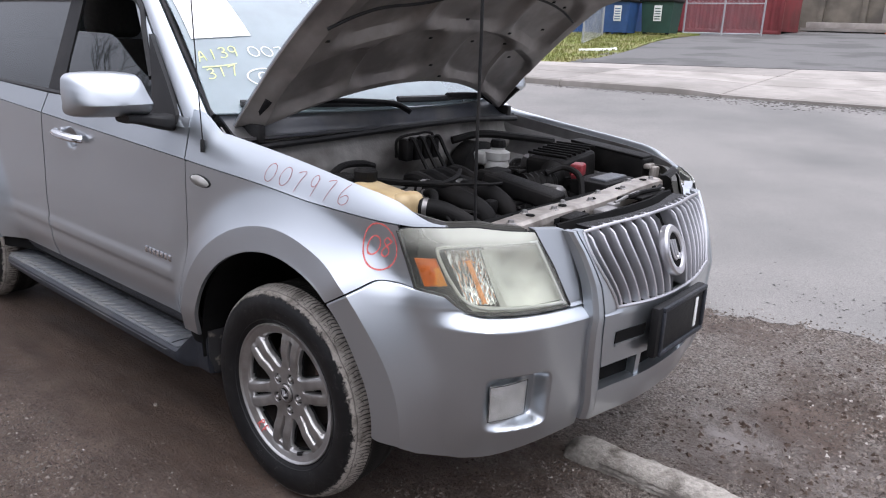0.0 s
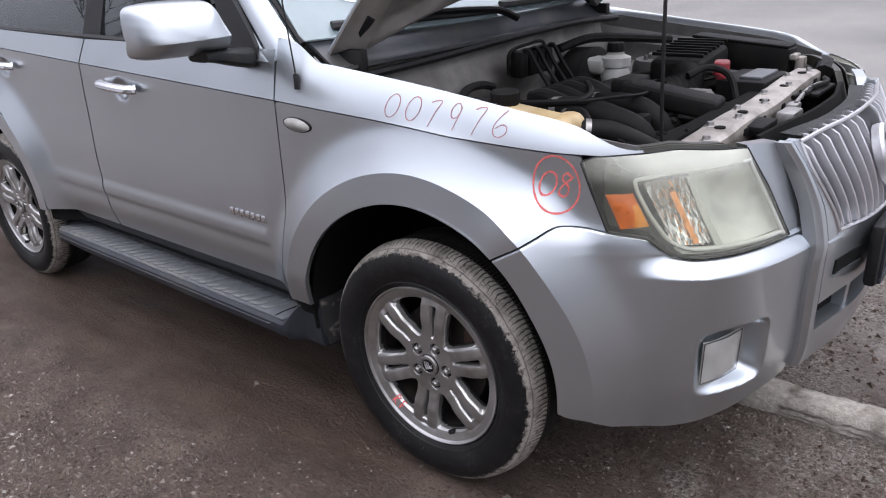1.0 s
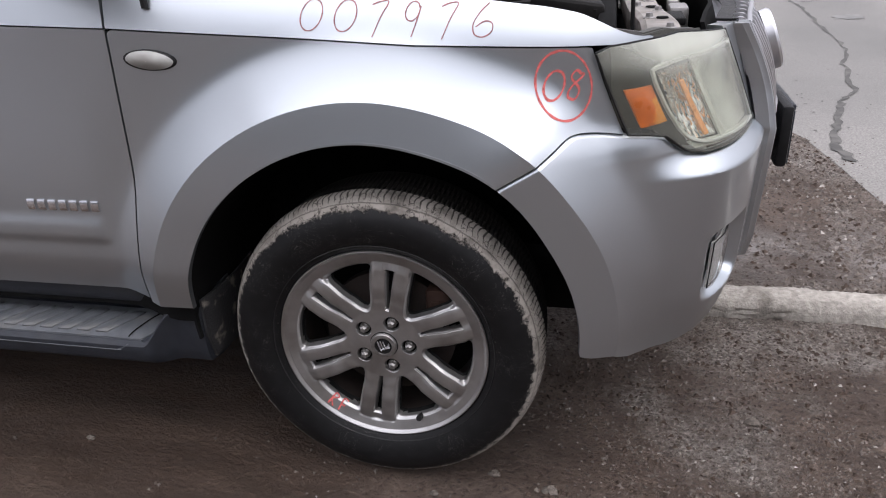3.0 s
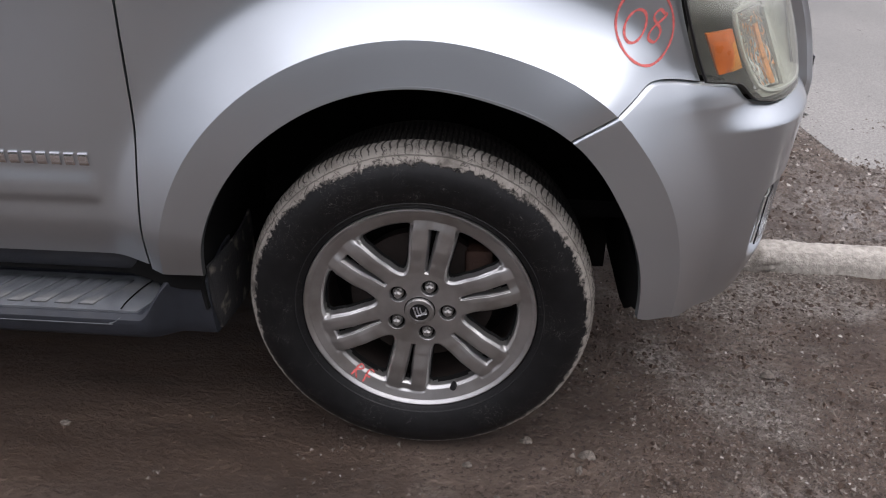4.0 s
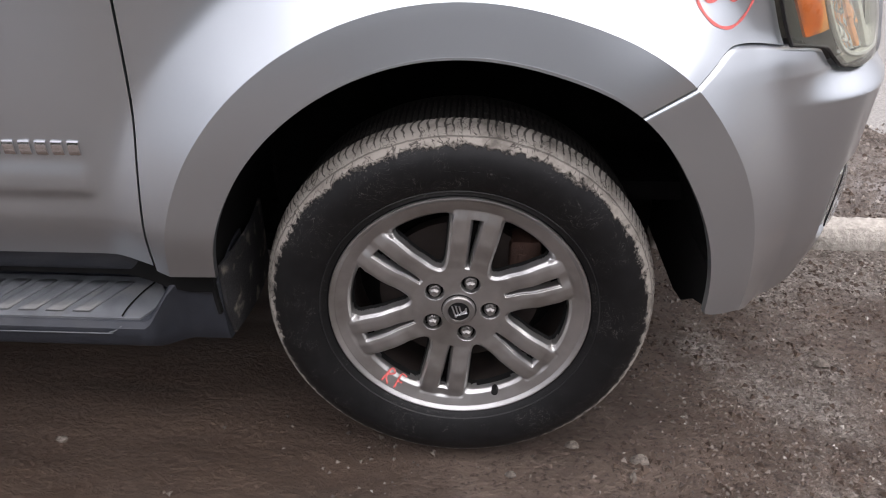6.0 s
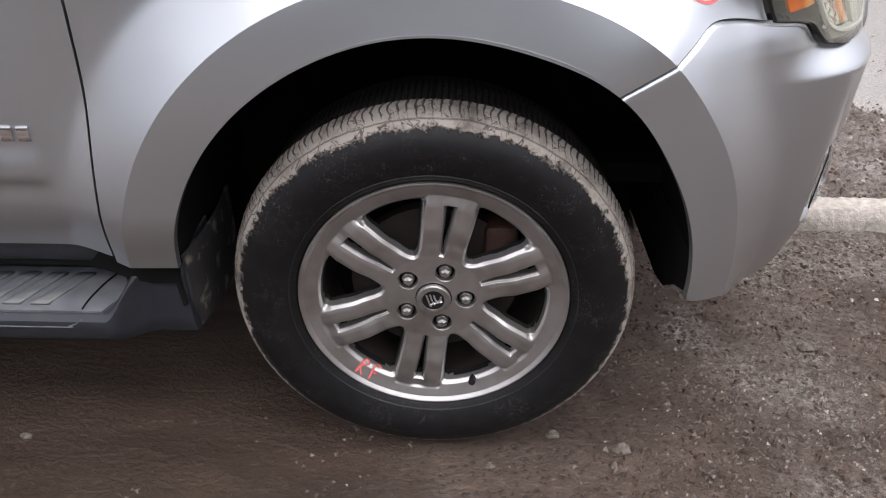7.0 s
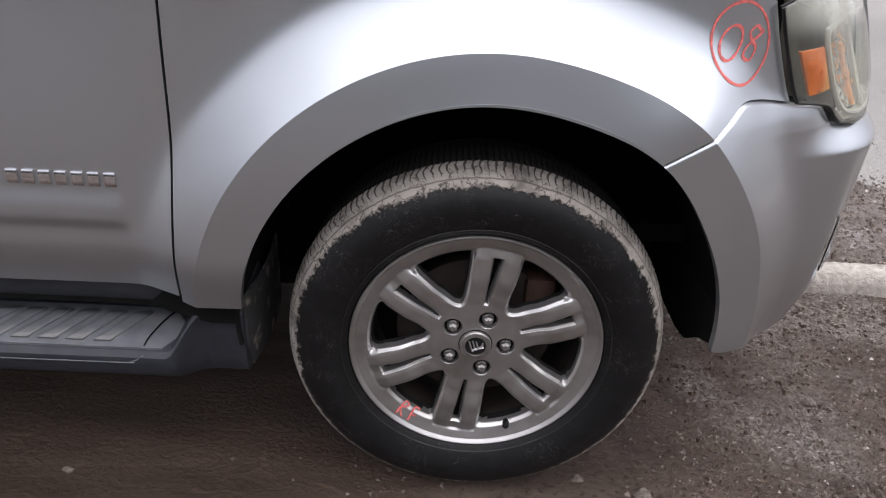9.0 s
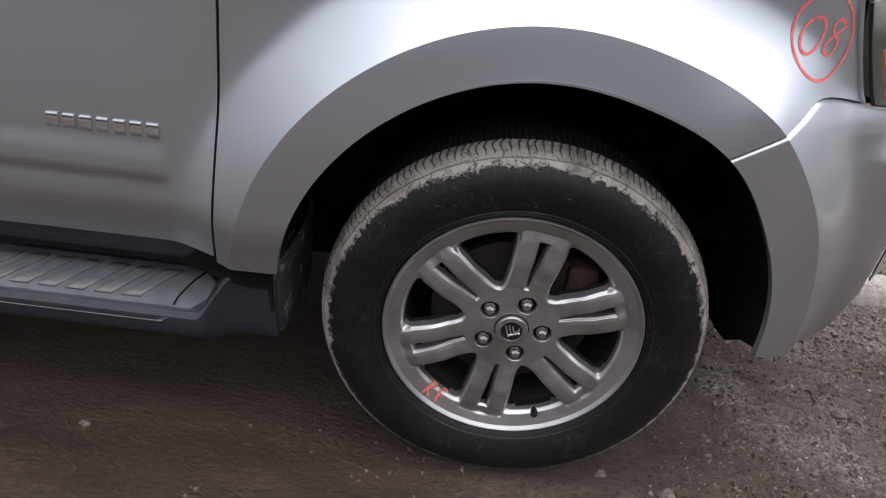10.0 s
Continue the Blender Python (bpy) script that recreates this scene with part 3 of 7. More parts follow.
def plan(u):
    """Place and outward way on the flank's line."""
    lo, hi = 0, len(_us) - 2
    while lo < hi:
        k = (lo + hi + 1) // 2
        if _us[k] <= u:
            lo = k
        else:
            hi = k - 1
    def tangent(i):
        i0, i1 = max(0, i - 1), min(len(_plan) - 1, i + 1)
        return (_plan[i1] - _plan[i0]).normalized()
    t = (u - _us[lo]) / max(1e-9, _us[lo + 1] - _us[lo])
    p = _plan[lo].lerp(_plan[lo + 1], t)
    d = tangent(lo).lerp(tangent(lo + 1), min(1, max(0, t)))
    return p, Vector((d[1], -d[0])).normalized()


def swell(u, z):
    """The arch opens a little wider at its upper front."""
    if z <= ARCH_Z or u <= 0:
        return 0.0
    return 0.0135 * math.exp(-((math.degrees(math.atan2(z - ARCH_Z, u)) - 53) / 14) ** 2)


def crease(u):
    """Height of the shoulder line."""
    return 1.015 - 0.07 * max(-0.5, min(u, 0.1)) - 0.042 * min(0.0, u + 0.5) - 0.03 * max(0.0, u - 0.1)


def edge(u):
    """Height of the fender's upper edge beside the bonnet."""
    return 1.098 - 0.118 * u - 0.06 * max(0, u - 0.35) + 0.055 * smooth01((-0.36 - u) / 0.12)


def S(u, z, o=0.0):
    p, n = plan(u)
    wf = smooth01((u - 0.34) / 0.42)
    ff = smooth01((u - 0.12) / 0.3)
    zlow = lerp(0.66, 0.86, ff)
    tuck = lerp(0.012, 0.046, smooth01((u + 0.55) / 0.6))
    lean = tuck * smooth01((z - zlow) / (1.0 - zlow))
    on_bumper = smooth01((u - 0.36) / 0.1)
    upright = tuck * smooth01((z - lerp(0.52, 0.34, on_bumper)) / lerp(0.22, 0.44, on_bumper)) * lerp(1.0, 0.7, smooth01((u - 0.3) / 0.1) * smooth01((0.86 - z) / 0.06))
    inset = lerp(lean, upright, smooth01((u + 0.62) / 0.1))
    side = -inset - 0.028 * smooth01((0.56 - z) / 0.14)
    zc = crease(u)
    if z > zc:
        rise = z - zc
        side -= lerp(0.30 * rise, 0.28 * rise + 0.20 * rise * rise / max(0.02, edge(u) + 0.010 - zc), smooth01((u + 0.52) / 0.17))
    shelf = lerp(smooth01((z - 0.725) / 0.06), 0.5 * smooth01((z - 0.733) / 0.05) + 0.5 * min(1.0, max(0.0, (z - 0.736) / 0.044)), smooth01((u - 0.5) / 0.1))
    front = -0.045 * shelf * smooth01((u - 0.515) / 0.17) - 0.33 * max(0, z - 0.785) - 0.055 * max(0.0, 0.74 - z) - 0.04 * smooth01((0.47 - z) / 0.22)
    off = lerp(side, front, wf)
    for cx in (0.0, REAR):
        r = math.hypot(u - cx, z - ARCH_Z)
        if z < ARCH_Z:
            r = abs(u - cx)
        elif cx == 0:
            r -= swell(u, z)
        reach = lerp(0.108, 0.118, ff) if cx == 0 else 0.13
        t = max(0.0, (r - FLARE_R) / reach)
        high = lerp(0.050, 0.040, smooth01((u - 0.1) / 0.25)) * (1 - 0.45 * wf) + (inset - lean) * (1 - wf) if cx == 0 else 0.050
        fl = high * 0.1 * math.log1p(math.exp(min(20.0, (1 - t) / 0.1)))
        fl -= 0.03 * max(0.0, FLARE_R - r)
        off += fl + (0.03 * smooth01((0.56 - z) / 0.14)) * max(0.0, 1 - t) * (1 - wf) * (1.0 if cx or u > 0 else 0.15)
    # swage near the foot of the doors
    if -2.2 < u < -0.6:
        off += 0.006 * (smooth01((z - 0.585) / 0.02) - smooth01((z - 0.625) / 0.035)) * smooth01((-0.6 - u) / 0.02) * smooth01((u + 2.2) / 0.3)
    # hollows behind the door handles
    for hx, hz in ((-1.365, 1.020), (-2.335, 1.048)):
        d = math.hypot((u - hx) / 0.060, (z - hz) / 0.046)
        if d < 1:
            off -= 0.024 * smooth01((1 - d) / 0.75)
    q = p + n * (off + o)
    return Vector((q[0], q[1], z))


def u_at(y, z):
    """The u on the nose where the surface at height z reaches y."""
    lo, hi = 0.3, 1.45
    for _ in range(30):
        k = (lo + hi) / 2
        if S(k, z)[1] < y:
            lo = k
        else:
            hi = k
    return lo


def mirrored(bm):
    """The same on the car's left."""
    for v in bm.verts:
        v.co.y = 2 * MID - v.co.y
    bmesh.ops.reverse_faces(bm, faces=bm.faces[:])
    return bm


def both(name, make, material, parent, label=""):
    """A right part and its left twin."""
    r = part(name, make(), material, parent, label)
    l = part(name, mirrored(make()), material, parent, label)
    return r, l


def arc(r, a0, a1, cx=0.0):
    def at(t):
        a = radians(lerp(a0, a1, t))
        rr = r + (swell(r * math.cos(a), ARCH_Z + r * math.sin(a)) if cx == 0 else 0.0)
        return cx + rr * math.cos(a), ARCH_Z + rr * math.sin(a)
    return at


car = thing("car", "silver-grey mid-size SUV with open bonnet and muddy tyres, parked on dirt", "car")

# ---- flank panels ----
SEAM = poly([(p[0], p[1]) for p in spline([(*arc(FLARE_R, 49.4, 49.4)(0), 0), (0.360, 0.8205, 0), (0.390, 0.8405, 0), (0.412, 0.8455, 0), (0.455, 0.8425, 0), (0.512, 0.8345, 0)], 6)])
DOOR_GAP = poly([(-0.526, 0.455), (-0.516, 0.716), (-0.511, 0.88), (-0.504, crease(-0.504) - 0.0015)])


def make_fender():
    bm = bmesh.new()
    # flare band round the arch
    band = coons(arc(FLARE_R, 176, 49.4), arc(ARCH_R, 175.5, 52.7), poly([(-0.4197, 0.452), (-0.4985, 0.452)]), poly([arc(ARCH_R, 0, 52.7)(1), arc(FLARE_R, 0, 49.4)(1)]))
    sheet(bm, lambda s, v, o: S(*band(s, v), o), 90, 6, 0.012)
    lip = sheet(bm, lambda s, v, o: S(*arc(ARCH_R, 175.5, 52.7)(s), -0.014 * v) + Vector((0, 0, 0.002)) - Vector((0, 0, o)), 60, 2, 0.004)
    # the panel above, out to the door gap, shoulder line and lamp
    top = poly([(-0.504, crease(-0.504) - 0.0015), (-0.2, crease(-0.2) - 0.0015), (0.1, crease(0.1) - 0.0015), (0.3, crease(0.3) - 0.0015), (0.447, crease(0.447) - 0.0015)])
    whole = poly([DOOR_GAP(i / 8) for i in range(8)] + [top(i / 30) for i in range(30)] + [(0.447, crease(0.447) - 0.0015), (0.468, 0.94), (0.512, 0.8345)])
    up = coons(whole, arc(FLARE_R, 176, 49.4), poly([(-0.4985, 0.452), (-0.526, 0.455)]), SEAM)
    sheet(bm, lambda s, v, o: S(*up(s, v), o), 120, 22, 0.012)
    return bm


def make_fender_top():
    bm = bmesh.new()
    def at(s, v, o):
        u = lerp(-0.506 - 0.012 * v, 0.585, s)
        zc, ze = crease(u) + 0.0015, edge(u) + 0.010 * smooth01((u + 0.45) / 0.12)
        z = lerp(zc, max(zc + 0.006, ze), min(v, 0.8) / 0.8)
        if s > 0.85:
            z = lerp(z, lerp(crease(u), 1.005, v), smooth01((s - 0.85) / 0.15))
        q = S(u, z, o)
        if v > 0.8:
            k = (v - 0.8) / 0.2
            q += Vector((0, 0.013 * k, -0.032 * k * k))
        return q
    sheet(bm, at, 60, 12, 0.01, vs=[i / 14 * 0.8 for i in range(15)] + [0.83, 0.87, 0.91, 0.96, 1.0])
    return bm


def make_front_door():
    bm = bmesh.new()
    low = lambda v: (lerp(-1.615, -0.5305, v), lerp(0.460, 0.466, v))
    f = coons(poly([(-1.632, crease(-1.63) - 0.0015), (-0.5085, crease(-0.511) - 0.0015)]), low,
              poly([(-1.615, 0.460), (-1.642, 0.75), (-1.645, 0.98), (-1.632, crease(-1.63) - 0.0015)]),
              poly([(-0.5305, 0.466), (-0.5205, 0.716), (-0.5155, 0.88), (-0.5085, crease(-0.511) - 0.0015)]))
    sheet(bm, lambda s, v, o: S(*f(s, v), o), 130, 76, 0.012)
    g = coons(poly([(-1.60, 1.182), (-0.525, 1.185)]), poly([(-1.632, crease(-1.63) + 0.0015), (-0.511, crease(-0.511) + 0.0015)]),
              poly([(-1.632, crease(-1.63) + 0.0015), (-1.60, 1.182)]), poly([(-0.511, crease(-0.511) + 0.0015), (-0.525, 1.185)]))
    sheet(bm, lambda s, v, o: S(*g(s, v), o), 40, 6, 0.012)
    return bm


def make_rear_door():
    bm = bmesh.new()
    low = poly([(-2.36, 0.852), (-2.29, 0.79), (-2.22, 0.715), (-2.155, 0.60), (-2.125, 0.50), (-2.115, 0.458), (-1.9, 0.458), (-1.626, 0.460)])
    f = coons(poly([(-2.52, crease(-2.52) - 0.0015), (-1.640, crease(-1.64) - 0.0015)]), low,
              poly([(-2.36, 0.852), (-2.45, 0.95), (-2.52, crease(-2.52) - 0.0015)]),
              poly([(-1.626, 0.460), (-1.651, 0.75), (-1.654, 0.98), (-1.640, crease(-1.64) - 0.0015)]))
    sheet(bm, lambda s, v, o: S(*f(s, v), o), 100, 56, 0.012)
    g = coons(poly([(-2.56, 1.205), (-1.609, 1.182)]), poly([(-2.52, crease(-2.52) + 0.0015), (-1.640, crease(-1.64) + 0.0015)]),
              poly([(-2.52, crease(-2.52) + 0.0015), (-2.56, 1.205)]), poly([(-1.640, crease(-1.64) + 0.0015), (-1.609, 1.182)]))
    sheet(bm, lambda s, v, o: S(*g(s, v), o), 30, 5, 0.012)
    return bm


def make_quarter():
    bm = bmesh.new()
    band = coons(arc(FLARE_R, 4, 178, REAR), arc(ARCH_R, 4, 178, REAR), poly([arc(ARCH_R, 4, 4, REAR)(0), arc(FLARE_R, 4, 4, REAR)(0)]), poly([arc(ARCH_R, 178, 178, REAR)(0), arc(FLARE_R, 178, 178, REAR)(0)]))
    sheet(bm, lambda s, v, o: S(*band(s, v), o), 60, 5, 0.012)
    top = coons(poly([(-2.545, 1.205), (-3.45, 1.20)]), poly([(-2.365, 0.855), *[arc(FLARE_R + 0.003, 60, 178, REAR)(i / 10) for i in range(11)], (-3.3, 0.44), (-3.62, 0.42)]),
                poly([(-2.365, 0.855), (-2.53, crease(-2.53)), (-2.545, 1.205)]), poly([(-3.62, 0.42), (-3.64, 0.8), (-3.45, 1.20)]))
    sheet(bm, lambda s, v, o: S(*top(s, v), o), 50, 24, 0.012)
    return bm


fender_r, fender_l = both("fender", make_fender, PAINT, car)
both("fender_top", make_fender_top, PAINT, car)
door_front, door_front_l = both("front_door", make_front_door, PAINT, car)
door_rear, door_rear_l = both("rear_door", make_rear_door, PAINT, car)
both("quarter_panel", make_quarter, PAINT, car)


def make_bumper():
    bm = bmesh.new()
    left = poly([(0.4225, 0.390)] + [arc(ARCH_R, -2, 52.25)(i / 24) for i in range(25)])
    outer = poly([(0.494, 0.376)] + [arc(FLARE_R, -2.5, 49.0)(i / 24) for i in range(25)])
    band = coons(poly([arc(ARCH_R, 52.25, 52.25)(0), arc(FLARE_R, 49.0, 49.0)(0)]), poly([(0.4225, 0.390), (0.440, 0.383), (0.494, 0.376)]), left, outer)
    sheet(bm, lambda s, v, o: S(*band(s, v), o - 0.005 * max(0.0, (v - 0.985) / 0.015) ** 2), 6, 0, 0.012, vs=[i / 46 for i in range(46)] + [0.986, 0.991, 0.996, 1.0])
    ug = u_at(0.472, 0.768)
    seam = [(p[0] + 0.001, p[1] - 0.0032) for p in (SEAM(i / 24) for i in range(25))]
    top = poly(seam + [(0.56, 0.8265), (0.602, 0.818), (0.628, 0.794), (0.655, 0.779), (0.703, 0.771), (0.826, 0.769), (ug - 0.10, 0.768), (ug, 0.768)])
    ub = u_at(0.47, 0.45)
    low = poly([(0.494, 0.376), (0.54, 0.350), (0.60, 0.335), (0.66, 0.330), (0.76, 0.339), (0.9, 0.36), (ub, 0.378)])
    right = poly([(ub, 0.375), (u_at(0.475, 0.6), 0.6), (ug, 0.768)])
    f = coons(top, low, outer, right)
    fog_u, fog_w, fog_z = 0.832, 0.100, 0.514
    def at(s, v, o):
        u, z = f(s, v)
        du, dz = (u - fog_u) / fog_w, (z - fog_z) / 0.080
        d = (abs(du) ** 6 + abs(dz) ** 6) ** (1 / 6)
        q = S(u, z, o - 0.005 * max(0.0, (v - 0.985) / 0.015) ** 2)
        if d < 1.12:
            pl, n = plan(u)
            k = smooth01((1.12 - d) / 0.28)
            q -= Vector((n[0], n[1], 0)) * 0.055 * k * min(1, max(0.3, 0.6 + 0.4 * du))
        return q
    sheet(bm, at, 260, 0, 0.01, vs=[i / 120 for i in range(119)] + [0.9865, 0.991, 0.9955, 1.0])
    return bm


bumper = part("front_bumper", make_bumper(), PAINT, car)
part("front_bumper", mirrored(make_bumper()), PAINT, car)

# ---- nose ----
def nose_at(y, z, o=0.0):
    """A place on the nose, on either half."""
    if y > MID:
        q = S(u_at(2 * MID - y, z), z, o)
        return Vector((q[0], 2 * MID - q[1], q[2]))
    return S(u_at(y, z), z, o)


def nose_patch(f, nu, nv, th, o=0.0):
    """A sheet over the whole nose from f(s, v) -> y, z."""
    bm = bmesh.new()
    def at(s, v, off):
        y, z = f(s, v)
        return nose_at(y, z, o + off)
    return sheet(bm, at, nu, nv, th)


GR_TOP, GR_BOT = 0.972, 0.752
SHIELD_OUT = poly([(0.470, 0.40), (0.466, 0.47), (0.450, 0.60), (0.444, 0.70), (0.452, 0.76), (0.455, 0.83), (0.446, 0.92), (0.428, 0.982)])
SHIELD_IN = poly([(0.52, 0.40), (0.512, 0.50), (0.503, 0.58), (0.492, 0.66), (0.486, 0.74), (0.489, 0.82), (0.470, 0.90), (0.452, 0.972)])


def half_line(line, z):
    """Where a shield line stands at height z."""
    lo, hi = 0.0, 1.0
    for _ in range(24):
        k = (lo + hi) / 2
        if line(k)[1] < z:
            lo = k
        else:
            hi = k
    return line(lo)[0]


def face_depth(z):
    """How far the shield's face stands off the nose; it evens out the step of the bumper's shelf."""
    return 0.020 + 0.022 * smooth01((z - 0.735) / 0.06)


def grille_at(y, z, o=0.0):
    """A place on the shield's straight slanting face; below the grille it follows the nose."""
    if z < 0.735:
        return nose_at(y, z, face_depth(z) + o)
    a, b = nose_at(y, 0.735, face_depth(0.735)), nose_at(y, 0.978, face_depth(0.978))
    q = a.lerp(b, (z - 0.735) / 0.243)
    k = (z - 0.735) / 0.243
    return Vector((q[0] + o + 0.012 * math.sin(math.pi * min(1.0, k)), q[1], z))


# cheek beside each lamp, between lamp and shield
def make_cheek():
    f = coons(poly([(0.335, 0.988), (0.430, 0.980)]), poly([(0.402, 0.7705), (0.462, 0.7705)]), poly([(0.402, 0.7705), (0.376, 0.88), (0.335, 0.988)]), poly([(0.462, 0.7705), (0.462, 0.83), (0.452, 0.92), (0.430, 0.980)]))
    bm = bmesh.new()
    return sheet(bm, lambda s, v, off: S(u_at(*f(s, v)), f(s, v)[1], 0.010 + 0.006 * v * s + off), 24, 26, 0.03)


cheek = part("lamp_cheek", make_cheek(), PAINT, car)
part("lamp_cheek", mirrored(make_cheek()), PAINT, car)


# proud band that frames the shield
def make_band():
    bm = bmesh.new()
    def at(s, v, off):
        z = lerp(0.40, 0.978, v)
        y = lerp(half_line(SHIELD_OUT, z), half_line(SHIELD_IN, z), s)
        rise = 0.014 * smooth01(s / 0.3) - 0.006 * smooth01((s - 0.7) / 0.3)
        return grille_at(y, z, -0.008 + rise + off)
    return sheet(bm, at, 12, 50, 0.03)


surround = part("grille_surround", make_band(), PAINT, car, "silver band framing the grille")
part("grille_surround", mirrored(make_band()), PAINT, car, "silver band framing the grille")


def gy(s, v):
    """Across the grille opening, narrower at its foot."""
    half = lerp(0.330, 0.400, smooth01(v * 1.15) ** 0.8)
    return MID + half * (2 * s - 1), lerp(GR_BOT, GR_TOP, v) + 0.012 * (1 - (2 * s - 1) ** 2) * (2 * v - 1)


# near-black sheet closes the opening behind the bars
grille = part("grille", nose_patch(lambda s, v: gy(s, v), 30, 8, 0.01, -0.05), DARK, car, "grille of bright upright bars over a near-black backing sheet")


# painted panel round the grille opening and down to the lower intake
def make_panel_side():
    bm = bmesh.new()
    def at(s, v, off):
        z = lerp(0.742, 0.978, v)
        y = lerp(half_line(SHIELD_IN, z) + 0.003, gy(0, (z - GR_BOT) / (GR_TOP - GR_BOT))[0] + 0.004, s)
        return grille_at(y, z, 0.002 - 0.006 * smooth01((s - 0.8) / 0.2) + off)
    return sheet(bm, at, 6, 26, 0.02)


panel = part("grille_panel", nose_patch(lambda s, v: (lerp(half_line(SHIELD_IN, lerp(0.568, 0.748, v)) + 0.003, 2 * MID - half_line(SHIELD_IN, lerp(0.568, 0.748, v)) - 0.003, s), lerp(0.568, 0.748, v) - 0.012 * (1 - (2 * s - 1) ** 2) * v), 44, 14, 0.02, 0.021), PAINT, car, "silver panel below the grille")
part("grille_panel_side", make_panel_side(), PAINT, panel)
part("grille_panel_side", mirrored(make_panel_side()), PAINT, panel)
# bright frame round it
bm = bmesh.new()
ring = [gy(s / 16, 1) for s in range(17)] + [gy(1, v / 8) for v in range(7, -1, -1)] + [gy(s / 16, 0) for s in range(15, -1, -1)] + [gy(0, v / 8) for v in range(1, 8)]
tube(bm, [grille_at(y, z, 0.002) for y, z in ring + ring[:1]], 0.0055, 8, 1)
part("grille_frame", bm, SATIN, grille)
for i in range(16):
    s = (i + 0.5) / 16
    bm = bmesh.new()
    def slat(a, v, off):
        y, z = gy(s, lerp(0.01, 0.99, v))
        prof = 0.030 * (1 - abs(2 * a - 1) ** 7)
        return grille_at(y + 0.0058 * (2 * a - 1), z, -0.026 + prof * (1 - 0.6 * smooth01((v - 0.93) / 0.07)) + 0.006 * math.sin(v * math.pi) + off)
    sheet(bm, slat, 0, 12, 0.010, us=[0, 0.04, 0.1, 0.18, 0.3, 0.5, 0.7, 0.82, 0.9, 0.96, 1.0])
    part("slat", bm, SATIN, grille)
# plain oval badge
bc = grille_at(MID - 0.008, 0.876, 0.028)
tip = Matrix.Translation(bc) @ Matrix.Rotation(radians(-20), 4, "Y")


def badge_ring(prof):
    bm = lathe(bmesh.new(), prof, (0, 0, 0), 44, "X")
    for v in bm.verts:
        v.co.z *= 1.36
    bmesh.ops.transform(bm, matrix=tip, verts=bm.verts[:])
    return bm


badge = part("badge", badge_ring([(0.040, 0.0), (0.042, 0.006), (0.046, 0.008), (0.056, 0.007), (0.060, 0.0), (0.059, -0.02), (0.040, -0.02)]), SATIN, grille, "oval satin badge with a dark centre")
part("badge_disc", badge_ring([(0.0005, 0.001), (0.041, 0.001), (0.041, -0.006), (0.0005, -0.006)]), DARK, badge)
for k in range(3):
    bm = bmesh.new()
    y0 = -0.024 + 0.015 * k
    tube(bm, [(0.003, y0, 0.036 - 0.002 * k), (0.003, y0 + 0.002, 0.004), (0.003, y0 + 0.006, -0.022 - 0.004 * k), (0.003, y0 + 0.016, -0.030 + 0.008 * k)], 0.0042, 6, 5)
    bmesh.ops.transform(bm, matrix=tip, verts=bm.verts[:])
    part("badge_stroke", bm, SATIN, badge)
# black shelf between lamp tops and radiator support
part("radiator_shroud", nose_patch(lambda s, v: (lerp(0.53, 2 * MID - 0.53, s), lerp(0.966, 0.972, v)), 30, 2, 0.05, 0.02), BLACK, car)

# lower intake and lip
def cen(s, v, z0, z1, edge_y=0.512):
    return lerp(edge_y, 2 * MID - edge_y, s), lerp(z0, z1, v)


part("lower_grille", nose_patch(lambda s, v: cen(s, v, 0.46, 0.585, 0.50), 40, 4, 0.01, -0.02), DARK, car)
part("bumper_lip", nose_patch(lambda s, v: cen(s, v, 0.392, 0.492, 0.500), 40, 8, 0.05, 0.022), PAINT, car, "pale scuffed lower bumper lip")
for sy in (0.70, 1.02):
    part("grille_post", nose_patch(lambda s, v: (sy + 0.011 * (2 * s - 1), lerp(0.488, 0.572, v)), 3, 4, 0.03, 0.012), PAINT, panel)
# near-black strips laid on the panel stand for the shaded depth of open slots
for side in (0, 1):
    y0, y1 = (0.552, 0.69)
    if side:
        y0, y1 = 2 * MID - y1, 2 * MID - y0
    part("bumper_slot", nose_patch(lambda s, v: (lerp(y0, y1, s), lerp(0.634, 0.672, v)), 10, 3, 0.004, 0.0245), DARK, panel)
    part("slot_lip", nose_patch(lambda s, v: (lerp(y0, y1, s), lerp(0.626, 0.635, v)), 10, 3, 0.01, 0.028), PAINT, panel)
# number plate holder, left blank
bm = bmesh.new()
pc = nose_at(MID, 0.65, 0.045)
box(bm, pc + Vector((0.0, 0.02, 0.0)), (0.03, 0.36, 0.165), 0.010)
plate = part("plate_holder", bm, BLACK, car, "empty black number plate bracket")
bm = bmesh.new()
for sz in (1, -1):
    box(bm, pc + Vector((0.017, 0.03, sz * 0.072)), (0.012, 0.33, 0.016), 0.004)
for sy in (1, -1):
    box(bm, pc + Vector((0.017, 0.03 + sy * 0.158, 0)), (0.012, 0.016, 0.13), 0.004)
part("plate_rim", bm, TRIM, plate)
bm = bmesh.new()
box(bm, pc + Vector((0.0175, 0.125, 0.0)), (0.003, 0.02, 0.10), 0.001)
part("pale_strip", bm, WHITE, plate)


